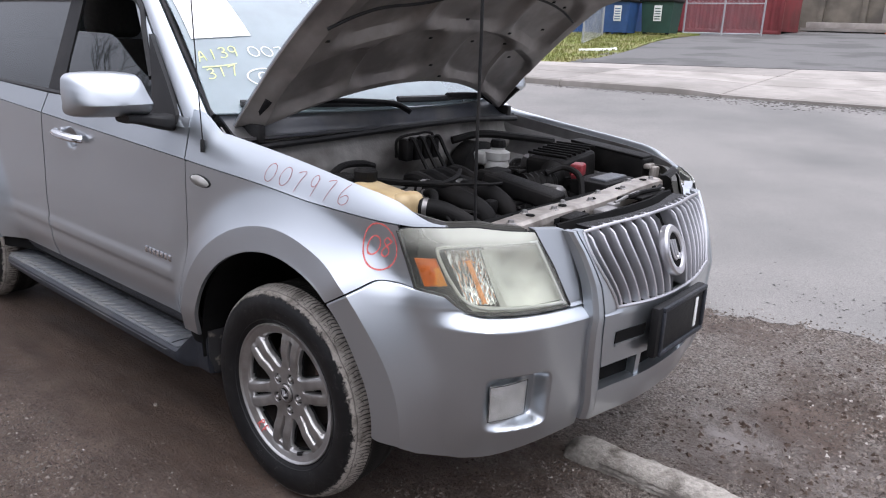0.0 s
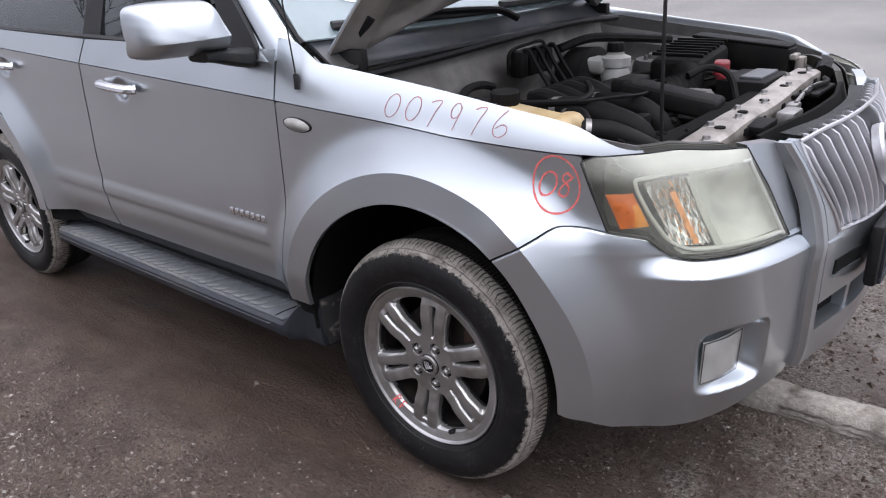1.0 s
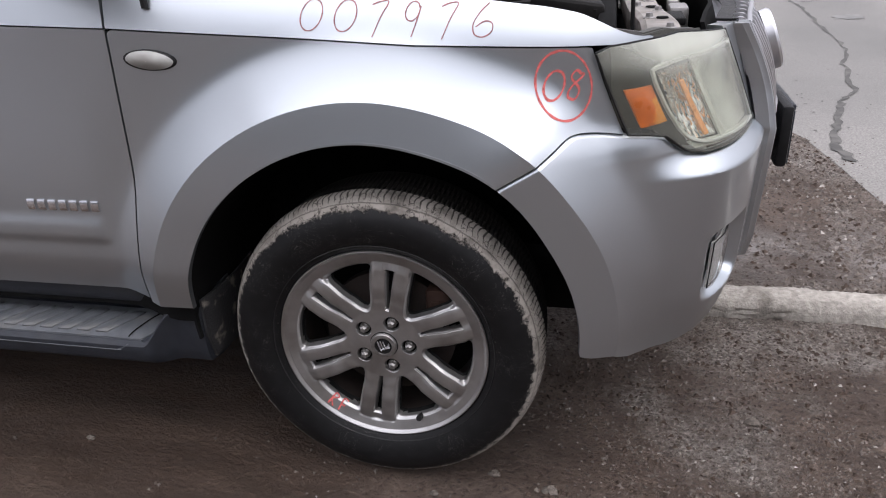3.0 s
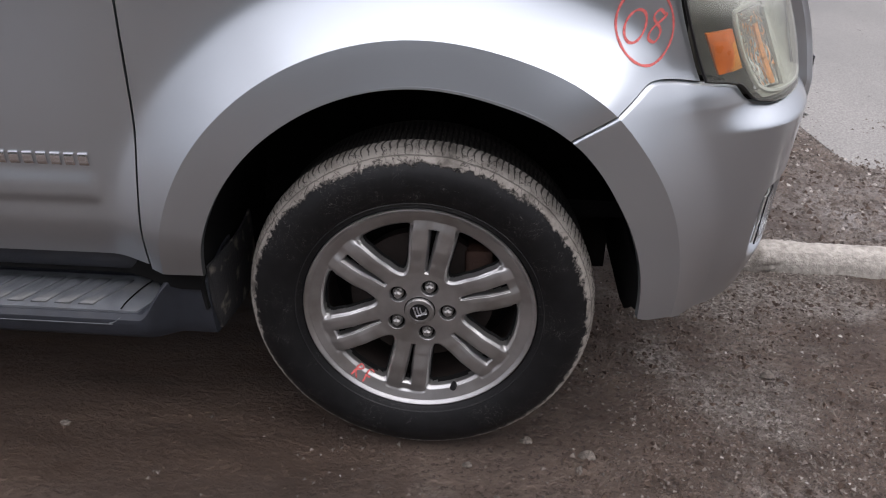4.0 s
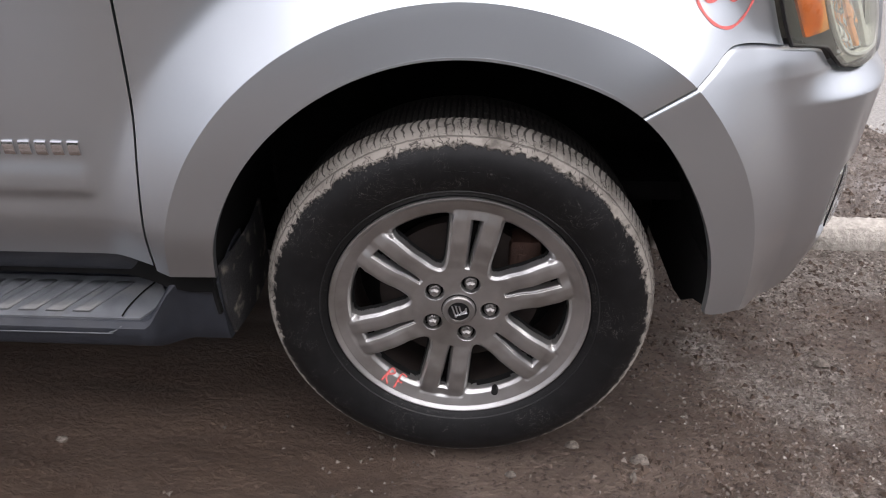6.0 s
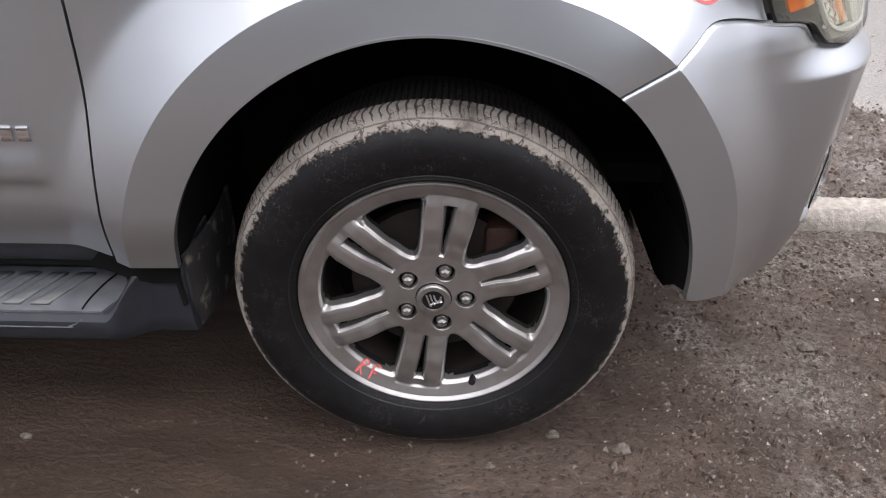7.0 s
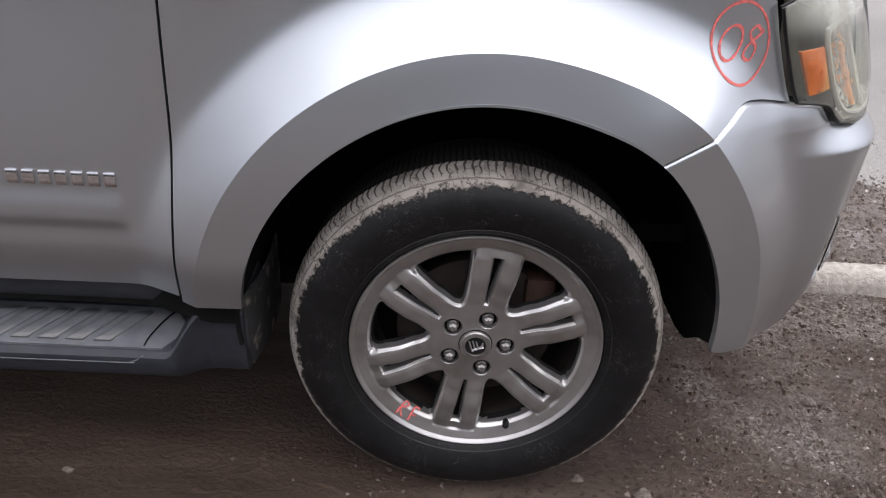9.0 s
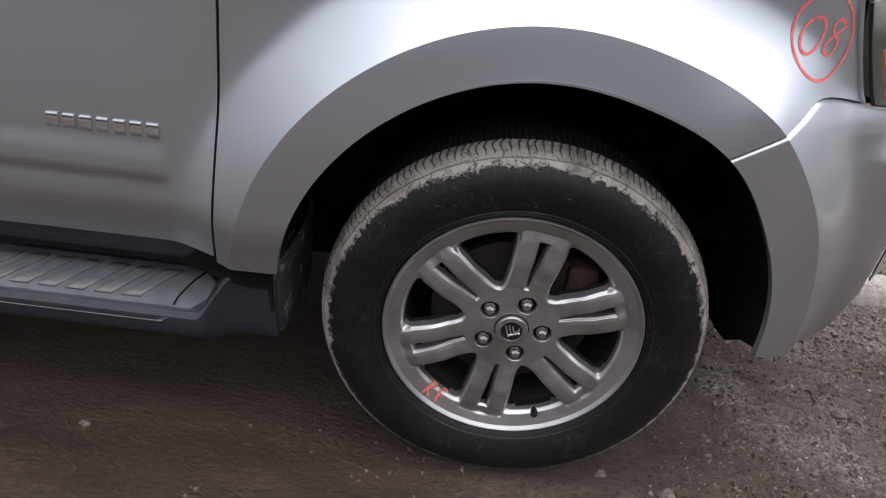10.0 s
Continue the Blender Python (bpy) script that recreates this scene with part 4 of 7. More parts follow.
# ---- headlamps ----
def lamp_outline():
    """Top, bottom, left and right lines of the lamp in u and z."""
    u0, u1 = 0.4515, 0.5155
    ur = u_at(0.400, 0.78)
    ut = u_at(0.332, 0.985)
    top = poly([(u0, 0.986), (0.48, 0.996), (0.55, 1.0), (0.66, 1.0), (0.78, 0.992), (ut, 0.982)])
    low = poly([(u1, 0.8365), (0.56, 0.8315), (0.602, 0.823), (0.632, 0.799), (0.658, 0.784), (0.703, 0.776), (0.826, 0.775), (ur, 0.775)])
    left = poly([(u1, 0.8365), (0.47, 0.94), (u0, 0.986)])
    right = poly([(ur, 0.775), (lerp(ur, ut, 0.45), 0.89), (ut, 0.982)])
    return coons(top, low, left, right)


LAMP = lamp_outline()


def lamp_sheet(s0, s1, v0, v1, o, nu, nv, th, bulge=0.0, wave=0.0):
    bm = bmesh.new()
    def at(s, v, off):
        a, b = lerp(s0, s1, s), lerp(v0, v1, v)
        k = bulge * (1 - (2 * s - 1) ** 2) * (1 - (2 * v - 1) ** 2) + wave * math.sin(s * nu * math.pi / 2)
        return S(*LAMP(a, b), o + k + off)
    return sheet(bm, at, nu, nv, th)


def lamp_quad(tl, tr, br, bl, o, nu, nv, th, bulge=0.0, wave=0.0):
    """A sheet in the lamp between four corners in u and z."""
    bm = bmesh.new()
    tl, tr, br, bl = (Vector(q) for q in (tl, tr, br, bl))
    def at(s, v, off):
        q = bl.lerp(br, s).lerp(tl.lerp(tr, s), v)
        k = bulge * (1 - (2 * s - 1) ** 2) * (1 - (2 * v - 1) ** 2) + wave * math.sin(s * nu * math.pi / 4 + 0.6 * math.sin(v * 9)) * (0.6 + 0.4 * math.cos(v * 17 + s * 7))
        return S(*q, o + k + off)
    return sheet(bm, at, nu, nv, th)


def make_lamp(flip):
    fl = mirrored if flip else (lambda b: b)
    lamp = part("headlamp", fl(lamp_sheet(0, 1, 0, 1, -0.05, 36, 14, 0.02)), LAMP_BACK, car, "hazed yellowed headlamp with amber side reflector")
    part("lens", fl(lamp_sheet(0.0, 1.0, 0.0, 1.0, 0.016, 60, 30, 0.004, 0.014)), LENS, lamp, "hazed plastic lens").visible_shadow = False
    part("lamp_bezel", fl(lamp_sheet(0.0, 1.0, 0, 1, -0.036, 60, 20, 0.004, 0.0)), LAMP_BACK, lamp, "olive grey ribbed end of the lamp")
    part("side_reflector", fl(lamp_quad((0.507, 0.917), (0.566, 0.920), (0.604, 0.850), (0.542, 0.846), 0.0135, 16, 8, 0.006, 0.006, 0.0006)), AMBER, lamp, "amber side reflector")
    part("reflector_bowl", fl(lamp_quad((0.702, 0.948), (0.928, 0.950), (0.990, 0.792), (0.780, 0.793), 0.004, 24, 16, 0.004, -0.025)), LAMP_BOWL, lamp)
    part("indicator_reflector", fl(lamp_quad((0.588, 0.938), (0.700, 0.943), (0.760, 0.800), (0.660, 0.802), 0.004, 56, 30, 0.004, -0.010, 0.006)), FLUTE, lamp, "fluted chrome indicator reflector")
    part("indicator_strip", fl(lamp_quad((0.648, 0.914), (0.662, 0.916), (0.722, 0.808), (0.708, 0.807), 0.014, 6, 10, 0.006, 0.0, 0.0005)), GOLD, lamp, "amber strip in the indicator")
    part("indicator_divider", fl(lamp_quad((0.694, 0.940), (0.706, 0.942), (0.788, 0.796), (0.766, 0.797), 0.012, 4, 10, 0.006)), SHELF, lamp)
    part("upper_shelf", fl(lamp_quad((0.60, 0.985), (0.905, 0.982), (0.915, 0.960), (0.60, 0.951), 0.006, 30, 6, 0.006)), SHELF, lamp)
    part("lower_shelf", fl(lamp_quad((0.66, 0.799), (0.995, 0.789), (1.0, 0.780), (0.68, 0.785), 0.010, 20, 4, 0.006)), SHELF, lamp)
    for k, rr in ((0.0, 0.0034), (1.0, 0.0022)):
        bm = bmesh.new()
        tube(bm, [S(*LAMP(i / 30, k), 0.010 if k == 0 else 0.006) for i in range(31)], rr, 6, 1)
        part("lamp_seal", fl(bm), BLACK, lamp)
    for k in (0, 1):
        bm = bmesh.new()
        tube(bm, [S(*LAMP(k, i / 12), 0.013) for i in range(13)], 0.0032 if k == 0 else 0.004, 6, 1)
        part("lamp_seal", fl(bm), BLACK, lamp)
    bm = bmesh.new()
    rib = spline([(q[0], q[1], 0) for q in ((0.600, 0.880), (0.572, 0.935), (0.590, 0.951), (0.76, 0.958), (0.898, 0.957), (0.912, 0.945), (0.978, 0.795), (0.965, 0.789), (0.79, 0.793), (0.702, 0.796), (0.651, 0.816), (0.616, 0.857), (0.600, 0.880))], 6)
    tube(bm, [S(q[0], q[1], 0.014) for q in rib], 0.0045, 6, 1)
    part("inner_rib", fl(bm), SHELF, lamp)
    return lamp


make_lamp(False)
make_lamp(True)


def make_fog(flip):
    fl = mirrored if flip else (lambda b: b)
    ua, ub, mid, wide = 0.742, 0.871, 0.832, 0.100
    def place(s, v, k):
        u = lerp(ua, ub, s)
        deep = 0.055 * min(1, max(0.3, 0.6 + 0.4 * (u - mid) / wide))
        return S(u, lerp(0.464, 0.573, v), -deep + k)
    bm = sheet(bmesh.new(), lambda s, v, o: place(s, v, 0.020 + 0.006 * (1 - (2 * s - 1) ** 4) * (1 - (2 * v - 1) ** 4) + o), 12, 12, 0.003)
    fog = part("fog_lamp", fl(bm), LENS_CLEAR, car, "clear square fog lamp")
    fog.visible_shadow = False
    bm = sheet(bmesh.new(), lambda s, v, o: place(s, v, 0.013 - 0.006 * (1 - (2 * s - 1) ** 2) * (1 - (2 * v - 1) ** 2) + o), 14, 14, 0.003)
    part("fog_reflector", fl(bm), MILKY, fog)
    bm = bmesh.new()
    ring = [(0, 0), (0.5, 0), (1, 0), (1, 0.5), (1, 1), (0.5, 1), (0, 1), (0, 0.5), (0, 0)]
    tube(bm, [place(a, b, 0.018) for a, b in ring], 0.0014, 6, 1)
    part("fog_seal", fl(bm), BLACK, fog)


make_fog(False)
make_fog(True)


# ---- wheels ----
def ring_y(r):
    """Depth of the rim's outer dish."""
    return lerp(0.0065, -0.0065, min(1.0, max(0.0, (r - 0.192) / 0.0345)))


LUGS = [(0.0572 * math.sin(radians(21 + 72 * i)), 0.0572 * math.cos(radians(21 + 72 * i))) for i in range(5)]


def soft_max(*vals):
    """A rounded maximum, for the fillets."""
    k = 0.0045
    m = max(vals)
    return m + k * math.log(sum(math.exp((v - m) / k) for v in vals)) - k * 0.2


def face_at(r, a):
    """Depth of the cast face at radius and angle, how far inside the metal it is, and how far from a lug pocket."""
    da = (a - radians(9) + math.pi / 6) % (math.pi / 3) - math.pi / 6
    x, rr = abs(r * math.sin(da)), r * math.cos(da)
    wide = lerp(0.0400, 0.0460, smooth01((rr - 0.09) / 0.11))
    in_spoke, in_hub, in_ring = wide - x, 0.0900 - r, r - 0.2000
    solid = soft_max(in_spoke, in_hub, in_ring)
    slot = max(x - lerp(0.0028, 0.0088, (rr - 0.088) / 0.10), 0.0895 - rr, rr - 0.1890)
    spoke_y = f_line(r)
    mid = wide * 0.56
    spoke_y += 0.0035 * smooth01((abs(x - mid) - 0.006) / 0.018) * smooth01((r - 0.085) / 0.03)
    on = smooth01(in_spoke / 0.007) * (1 - smooth01((r - 0.2055) / 0.008)) if r > 0.19 else 1.0
    y = lerp(ring_y(r), spoke_y, on) if r > 0.195 else lerp(spoke_y, ring_y(r), smooth01((r - 0.185) / 0.01) * (1 - smooth01(in_spoke / 0.006)))
    for d, soft in ((solid, 0.0045), (slot, 0.0024)):
        y += 0.0036 * (1 - smooth01(d / soft)) + 0.022 * smooth01(-d / 0.005)
    lug = min(math.hypot(r * math.sin(a) - p, r * math.cos(a) - q) for p, q in LUGS)
    y += 0.012 * (1 - smooth01((lug - 0.0140) / 0.0045))
    return y, min(solid, slot), lug


_fl = [(0.0, 0.004), (0.06, 0.0045), (0.085, 0.0045), (0.11, 0.001), (0.15, -0.0055), (0.185, -0.0045), (0.215, 0.001), (0.25, 0.0)]


def f_line(r):
    """The spokes' arched line from hub to dish."""
    for (r0, y0), (r1, y1) in zip(_fl, _fl[1:]):
        if r <= r1:
            return lerp(y0, y1, smooth01((r - r0) / (r1 - r0)))
    return 0.0


def face_mesh():
    rs = [0.027 + (0.2275 - 0.027) * k / 200 for k in range(201)]
    n = 1680
    verts, faces, solid, dark = [], [], [], []
    for r in rs:
        for k in range(n):
            a = k * math.tau / n
            y, d, lug = face_at(r, a)
            verts.append((r * math.sin(a), y, r * math.cos(a)))
            solid.append(d)
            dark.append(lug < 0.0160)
    # lug pockets and slot walls are blackened, so their shade lies in the colour
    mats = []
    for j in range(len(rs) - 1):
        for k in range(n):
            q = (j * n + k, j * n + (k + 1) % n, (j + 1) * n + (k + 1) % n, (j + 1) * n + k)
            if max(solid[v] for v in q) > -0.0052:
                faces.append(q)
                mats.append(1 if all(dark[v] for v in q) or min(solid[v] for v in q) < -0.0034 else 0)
    me = bpy.data.meshes.new("rim_face")
    me.from_pydata(verts, [], faces)
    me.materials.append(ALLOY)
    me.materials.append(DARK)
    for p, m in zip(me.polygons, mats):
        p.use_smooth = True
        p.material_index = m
    return me


def make_wheel(name, at, turn_deg, inner=1):
    """A wheel whose face looks to -y, round its hub."""
    w = new(name)
    w.parent = car
    w.location = at
    w.rotation_euler = (0, radians(turn_deg), 0 if inner == 1 else radians(180))
    # tyre with cut shoulder blocks
    prof = [(0.228, 0.012), (0.236, -0.004), (0.243, -0.012), (0.262, -0.022), (0.285, -0.031), (0.305, -0.031), (0.322, -0.026), (0.337, -0.016), (0.343, -0.010),
            (0.350, 0.004), (0.3545, 0.020), (0.357, 0.040), (0.357, 0.0415), (0.357, 0.052), (0.352, 0.0535), (0.351, 0.085), (0.351, 0.105), (0.351, 0.125), (0.350, 0.157), (0.347, 0.17), (0.341, 0.19), (0.33, 0.207), (0.29, 0.222), (0.25, 0.212), (0.228, 0.19)]
    seg = 600
    def groove(j, k):
        a = prof[j][1]
        if 9 <= j <= 11:
            return -0.0003 * ((k * 7 + j * 13) % 5)
        if j in (12, 13):
            return -0.007
        if 14 <= j <= 18:
            return -0.004 if (k + j) % 3 == 0 else -0.0005 * ((k * 5) % 3)
        if j == 8:
            return -0.0012 if k % 6 == 0 and (k * 17) % 5 > 1 else 0.0
        return 0.0
    bm = lathe(bmesh.new(), prof, (0, 0, 0), seg, "Y", groove, close=True)
    bm.verts.index_update()
    for fc in bm.faces:
        ks = sorted({q.index % seg for q in fc.verts})
        js = sorted({q.index // seg for q in fc.verts})
        if len(js) == 2 and 11 <= js[0] and js[1] <= 18 and ((ks[0] % 3 == 0 and js[0] > 13) or js[0] == 13):
            fc.material_index = 1
    tyre = part("tyre", bm, TYRE, w, "black tyre with dried mud on its tread", sharp=22)
    tyre.data.materials.append(GROOVE)
    # raised rings on the sidewall
    bm = lathe(bmesh.new(), [(0.250, -0.0145), (0.252, -0.0186), (0.254, -0.0165)], (0, 0, 0), 120, "Y", None, True)
    part("sidewall_ring", bm, RUBBER, tyre)
    # plain raised bars where the moulded writing stands
    for a0, count, r0, high in ((-4, 5, 0.284, 0.020), (28, 1, 0.292, 0.012), (150, 7, 0.286, 0.013), (255, 6, 0.288, 0.014)):
        for k in range(count):
            ta = radians(a0 + 4.6 * k)
            bm = bmesh.new()
            def bar(s, v, o):
                r, t = r0 + high * (v - 0.5), ta + 0.034 * (s - 0.5) / 0.9
                return Vector((r * math.sin(t), -0.0318 + 0.003 * abs(r - 0.295) / 0.01 - o, r * math.cos(t)))
            sheet(bm, bar, 2, 2, 0.004)
            part("sidewall_bar", bm, TYRE, tyre)
    # rim: lip and barrel
    lip = [(0.229, 0.018), (0.2365, -0.004), (0.2378, -0.009), (0.2365, -0.0125), (0.2345, -0.0128), (0.2322, -0.0112), (0.2300, -0.0084), (0.2270, -0.0062), (0.2250, 0.004), (0.2250, 0.016), (0.228, 0.03)]
    rim = part("rim", lathe(bmesh.new(), lip, (0, 0, 0), 120, "Y", None, True), ALLOY, w, "grey six-spoke alloy rim with brake dust")
    # barrel takes a dark colour for the shade behind the rim's windows
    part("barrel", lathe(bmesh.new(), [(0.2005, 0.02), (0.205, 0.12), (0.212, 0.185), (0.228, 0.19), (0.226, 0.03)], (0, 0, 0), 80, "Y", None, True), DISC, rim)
    # cast face: hub, six slotted double spokes and the outer dish in one piece
    fm = face_mesh()
    face_ob = new("rim_face", fm)
    face_ob.parent = rim
    cap = [(0.0005, -0.003), (0.0205, -0.003), (0.0212, -0.0050), (0.0285, -0.0044), (0.0304, -0.002), (0.0305, 0.006), (0.0005, 0.007)]
    capo = part("centre_cap", lathe(bmesh.new(), cap, (0, 0, 0), 40), STEEL, rim, "round centre cap with plain strokes")
    bm = lathe(bmesh.new(), [(0.0005, -0.0036), (0.0195, -0.0036), (0.0195, -0.001)], (0, 0, 0), 32)
    part("cap_disc", bm, BLACK, capo)
    for k in range(3):
        bm = bmesh.new()
        x0 = -0.0125 + 0.0065 * k
        foot = -0.0115 + 0.0035 * k
        tube(bm, [(x0, -0.0045, 0.0125 - 0.001 * abs(k - 1)), (x0 + 0.0035, -0.0045, 0.0), (x0 + 0.0075, -0.0045, foot), (x0 + 0.0105, -0.0045, foot + 0.004), (0.0155 - 0.001 * k, -0.0045, -0.002 + 0.005 * k)], 0.0017, 5, 4)
        part("cap_stroke", bm, SATIN, capo)
    bm = lathe(bmesh.new(), [(0.0303, 0.0045), (0.0310, 0.0030), (0.0322, 0.0036), (0.0322, 0.006)], (0, 0, 0), 40)
    part("cap_gap", bm, DARK, capo)
    for p, q in LUGS:
        bm = lathe(bmesh.new(), [(0.0005, -0.0015), (0.0052, -0.0015), (0.0066, 0.0002), (0.0092, 0.002), (0.0098, 0.0045), (0.0098, 0.016)], (p, 0, q), 6)
        lathe(bm, [(0.0098, 0.0085), (0.0112, 0.0105), (0.0112, 0.017)], (p, 0, q), 20)
        part("lug_nut", bm, STEEL, rim, sharp=20)
    bm = bmesh.new()
    va = radians(159)
    tube(bm, [(0.206 * math.sin(va), 0.012, 0.206 * math.cos(va)), (0.199 * math.sin(va), -0.010, 0.199 * math.cos(va))], 0.0068, 12, 1)
    part("valve", bm, BLACK, rim, "black valve cap")
    # disc, caliper and dark back
    bm = lathe(bmesh.new(), [(0.06, 0.055), (0.10, 0.06), (0.152, 0.06), (0.152, 0.085), (0.06, 0.085)], (0, 0, 0), 48, "Y", None, True)
    part("brake_disc", bm, DISC, w)
    bm = bmesh.new()
    box(bm, (0.118, 0.075, 0.062), (0.06, 0.06, 0.12), 0.012)
    box(bm, (0.118, 0.052, 0.062), (0.03, 0.02, 0.07), 0.006)
    part("caliper", bm, RUST, w)
    bm = lathe(bmesh.new(), [(0.0005, 0.13), (0.20, 0.13), (0.20, 0.14), (0.0005, 0.14)], (0, 0, 0), 40)
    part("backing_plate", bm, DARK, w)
    return w, rim


wheel_fr, rim_fr = make_wheel("front_wheel", (0, 0, HUB_Z), 0)
def wheel_copy(name, at, turn_deg, flip=False):
    made = {}
    for o in (wheel_fr, *wheel_fr.children_recursive):
        made[o] = o.copy()
        scene.collection.objects.link(made[o])
        made[o].parent = made.get(o.parent, o.parent)
    w = made[wheel_fr]
    w.name = name
    w.location = at
    w.rotation_euler = (0, radians(turn_deg), radians(180) if flip else 0)
    return w


wheel_copy("rear_wheel", (REAR, 0, HUB_Z), 35)
wheel_copy("front_wheel", (0, 2 * MID, HUB_Z), 20, True)
wheel_copy("rear_wheel", (REAR, 2 * MID, HUB_Z), -10, True)

# arch liners
def make_liner(cx):
    bm = bmesh.new()
    def at(s, v, off):
        a = radians(lerp(188, -1, s))
        r = 0.437 - off
        start = max(-0.022, S(r * math.cos(a), ARCH_Z + r * math.sin(a)).y + 0.016) if cx == 0 and a < radians(70) else -0.022
        y = lerp(start, 0.42, v)
        return Vector((cx + r * math.cos(a), y, ARCH_Z + r * math.sin(a) * (1.0 if a > 0 else 1.0)))
    sheet(bm, at, 48, 8, 0.006)
    box(bm, (cx, 0.43, 0.55), (0.86, 0.01, 0.62), 0)
    return bm


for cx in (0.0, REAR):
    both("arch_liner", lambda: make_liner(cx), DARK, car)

# ---- sill, running board and its end caps ----
def make_sill():
    bm = bmesh.new()
    def at(s, v, off):
        x = lerp(-2.13, -0.500, s)
        top = lerp(0.447, 0.460, s) - 0.008 * smooth01((x + 0.56) / 0.05)
        p = poly([(0.10, 0.30), (0.088, 0.362), (0.062, 0.392), (0.036, 0.408), (0.030, 0.4125), (0.026, 0.4145), (0.014, 0.440), (0.012, top)])(v)
        return Vector((x, p[0], p[1]))
    sheet(bm, lambda s, v, o: at(s, v, 0) + Vector((0, -o, 0)), 20, 24, 0.03)
    return bm


sill, _ = both("sill", make_sill, TRIM, car, "dark plastic sill under the doors")


def make_board():
    bm = bmesh.new()
    prof = [(0.10, 0.357), (-0.032, 0.355), (-0.050, 0.351), (-0.059, 0.342), (-0.061, 0.326), (-0.052, 0.300), (-0.030, 0.280), (0.05, 0.268), (0.14, 0.268), (0.14, 0.357)]
    xs = [-2.16, -2.15, -2.12, -1.8, -1.4, -1.0, -0.66, -0.62, -0.60, -0.575, -0.565, -0.555, -0.545, -0.535, -0.525, -0.515, -0.50, -0.49, -0.46, -0.432]
    rings = []
    for x in xs:
        k = smooth01((x + 0.565) / 0.065)
        kr = smooth01((-2.09 - x) / 0.08)
        ring = []
        for y, z in prof:
            yy = lerp(y, max(y, -0.010 + (y + 0.06) * 0.35), k) + 0.03 * kr * (1 if y < 0.05 else 0)
            zz = z
            if z > 0.33:
                zz = lerp(z, 0.4425 - 0.5 * max(0, 0.002 - y) * k, k)
            ring.append(bm.verts.new((x, yy, zz)))
        rings.append(ring)
    for a, b in zip(rings, rings[1:]):
        for k in range(len(prof)):
            bm.faces.new((a[k], a[(k + 1) % len(prof)], b[(k + 1) % len(prof)], b[k]))
    bm.faces.new(rings[0])
    bm.faces.new(rings[-1][::-1])
    bmesh.ops.recalc_face_normals(bm, faces=bm.faces[:])
    return bm


board, board_l = both("running_board", make_board, TRIM, car, "dark running board with grey ribbed tread")


def make_pad():
    bm = bmesh.new()
    def at(s, v, off):
        x = lerp(-2.12, -0.548 - 0.11 * abs(v - 0.42) ** 1.6, s)
        y = lerp(-0.046, 0.082, v)
        return Vector((x, y, 0.3600 + off - 0.004 * smooth01((0.10 - v) / 0.1)))
    sheet(bm, at, 40, 6, 0.006)
    return bm


pad, pad_l = both("step_tread", make_pad, TREAD_GREY, board, "grey rubber tread strip")
rib_m = bpy.data.meshes.new("tread_rib")
bm = bmesh.new()
sheet(bm, lambda s, v, o: Vector((lerp(-0.020, 0.024, v) + lerp(-0.0145, 0.0145, s) * (1 if o == 0 else 1.15), lerp(-0.034, 0.062, v), o)), 4, 6, 0.0042)
for f in bm.faces:
    f.smooth = True
bm.to_mesh(rib_m)
bm.free()
rib_m.materials.append(TREAD_GREY)
for i in range(29):
    ob = new("tread_rib", rib_m)
    ob.parent = pad
    ob.location = (-0.668 - 0.0510 * i, 0, 0.3632)


# seam across the tread near its end and the line along the board's edge
bm = bmesh.new()
tube(bm, [(-0.606, -0.047, 0.3615), (-0.606, -0.02, 0.3620), (-0.598, 0.03, 0.3620), (-0.586, 0.07, 0.3620), (-0.592, 0.082, 0.3620), (-0.62, 0.083, 0.3620)], 0.0016, 5, 6)
part("tread_seam", bm, DARK, board)
bm = bmesh.new()
tube(bm, [(-2.1, -0.0625, 0.333), (-1.4, -0.0625, 0.333), (-0.70, -0.0625, 0.333), (-0.63, -0.0620, 0.335), (-0.607, -0.0555, 0.345)], 0.0011, 5, 4)
part("board_seam", bm, TREAD_GREY, board)


def make_flap():
    """Dirty end of the arch liner between sill and tyre."""
    bm = bmesh.new()
    def at(s, v, off):
        z = lerp(0.285, 0.447, v)
        y = lerp(-0.005 + 0.02 * smooth01((0.36 - z) / 0.08), 0.26, s)
        return Vector((-0.431 + 0.03 * smooth01((0.32 - z) / 0.1) * 0 - off + 0.012 * math.sin(s * 3), y, z))
    sheet(bm, at, 8, 10, 0.006)
    return bm


both("mud_flap", make_flap, mat("mud_spattered_plastic", (0.03, 0.03, 0.032), 0.6, vary=0.2, scale=30, second=(0.22, 0.20, 0.17), second_scale=22, second_at=(0.56, 0.66), bump=0.3, bump_scale=150), car, "mud-spattered black flap")


def make_front_flap():
    """Liner end that closes the arch ahead of the tyre."""
    bm = bmesh.new()
    def at(s, v, off):
        z = lerp(lerp(0.395, 0.31, smooth01(s * 3.0)), 0.47, v)
        return Vector((0.436 - 0.5 * max(0, z - 0.44) ** 1.5 + off, lerp(-0.012, 0.46, s), z))
    return sheet(bm, at, 8, 8, 0.006)


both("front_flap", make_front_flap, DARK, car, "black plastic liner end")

# ---- glasshouse ----
def belt(x):
    return 1.168 - 0.016 * (x + 0.7)


def G(x, v, o=0.0):
    """The side glass plane, leaning in from belt to roof rail."""
    zb = belt(x)
    z = lerp(zb, 1.60 - 0.03 * abs((x + 1.7) / 1.6) ** 3, v)
    return Vector((x, lerp(0.034, 0.182, v ** 1.15) - o, z))


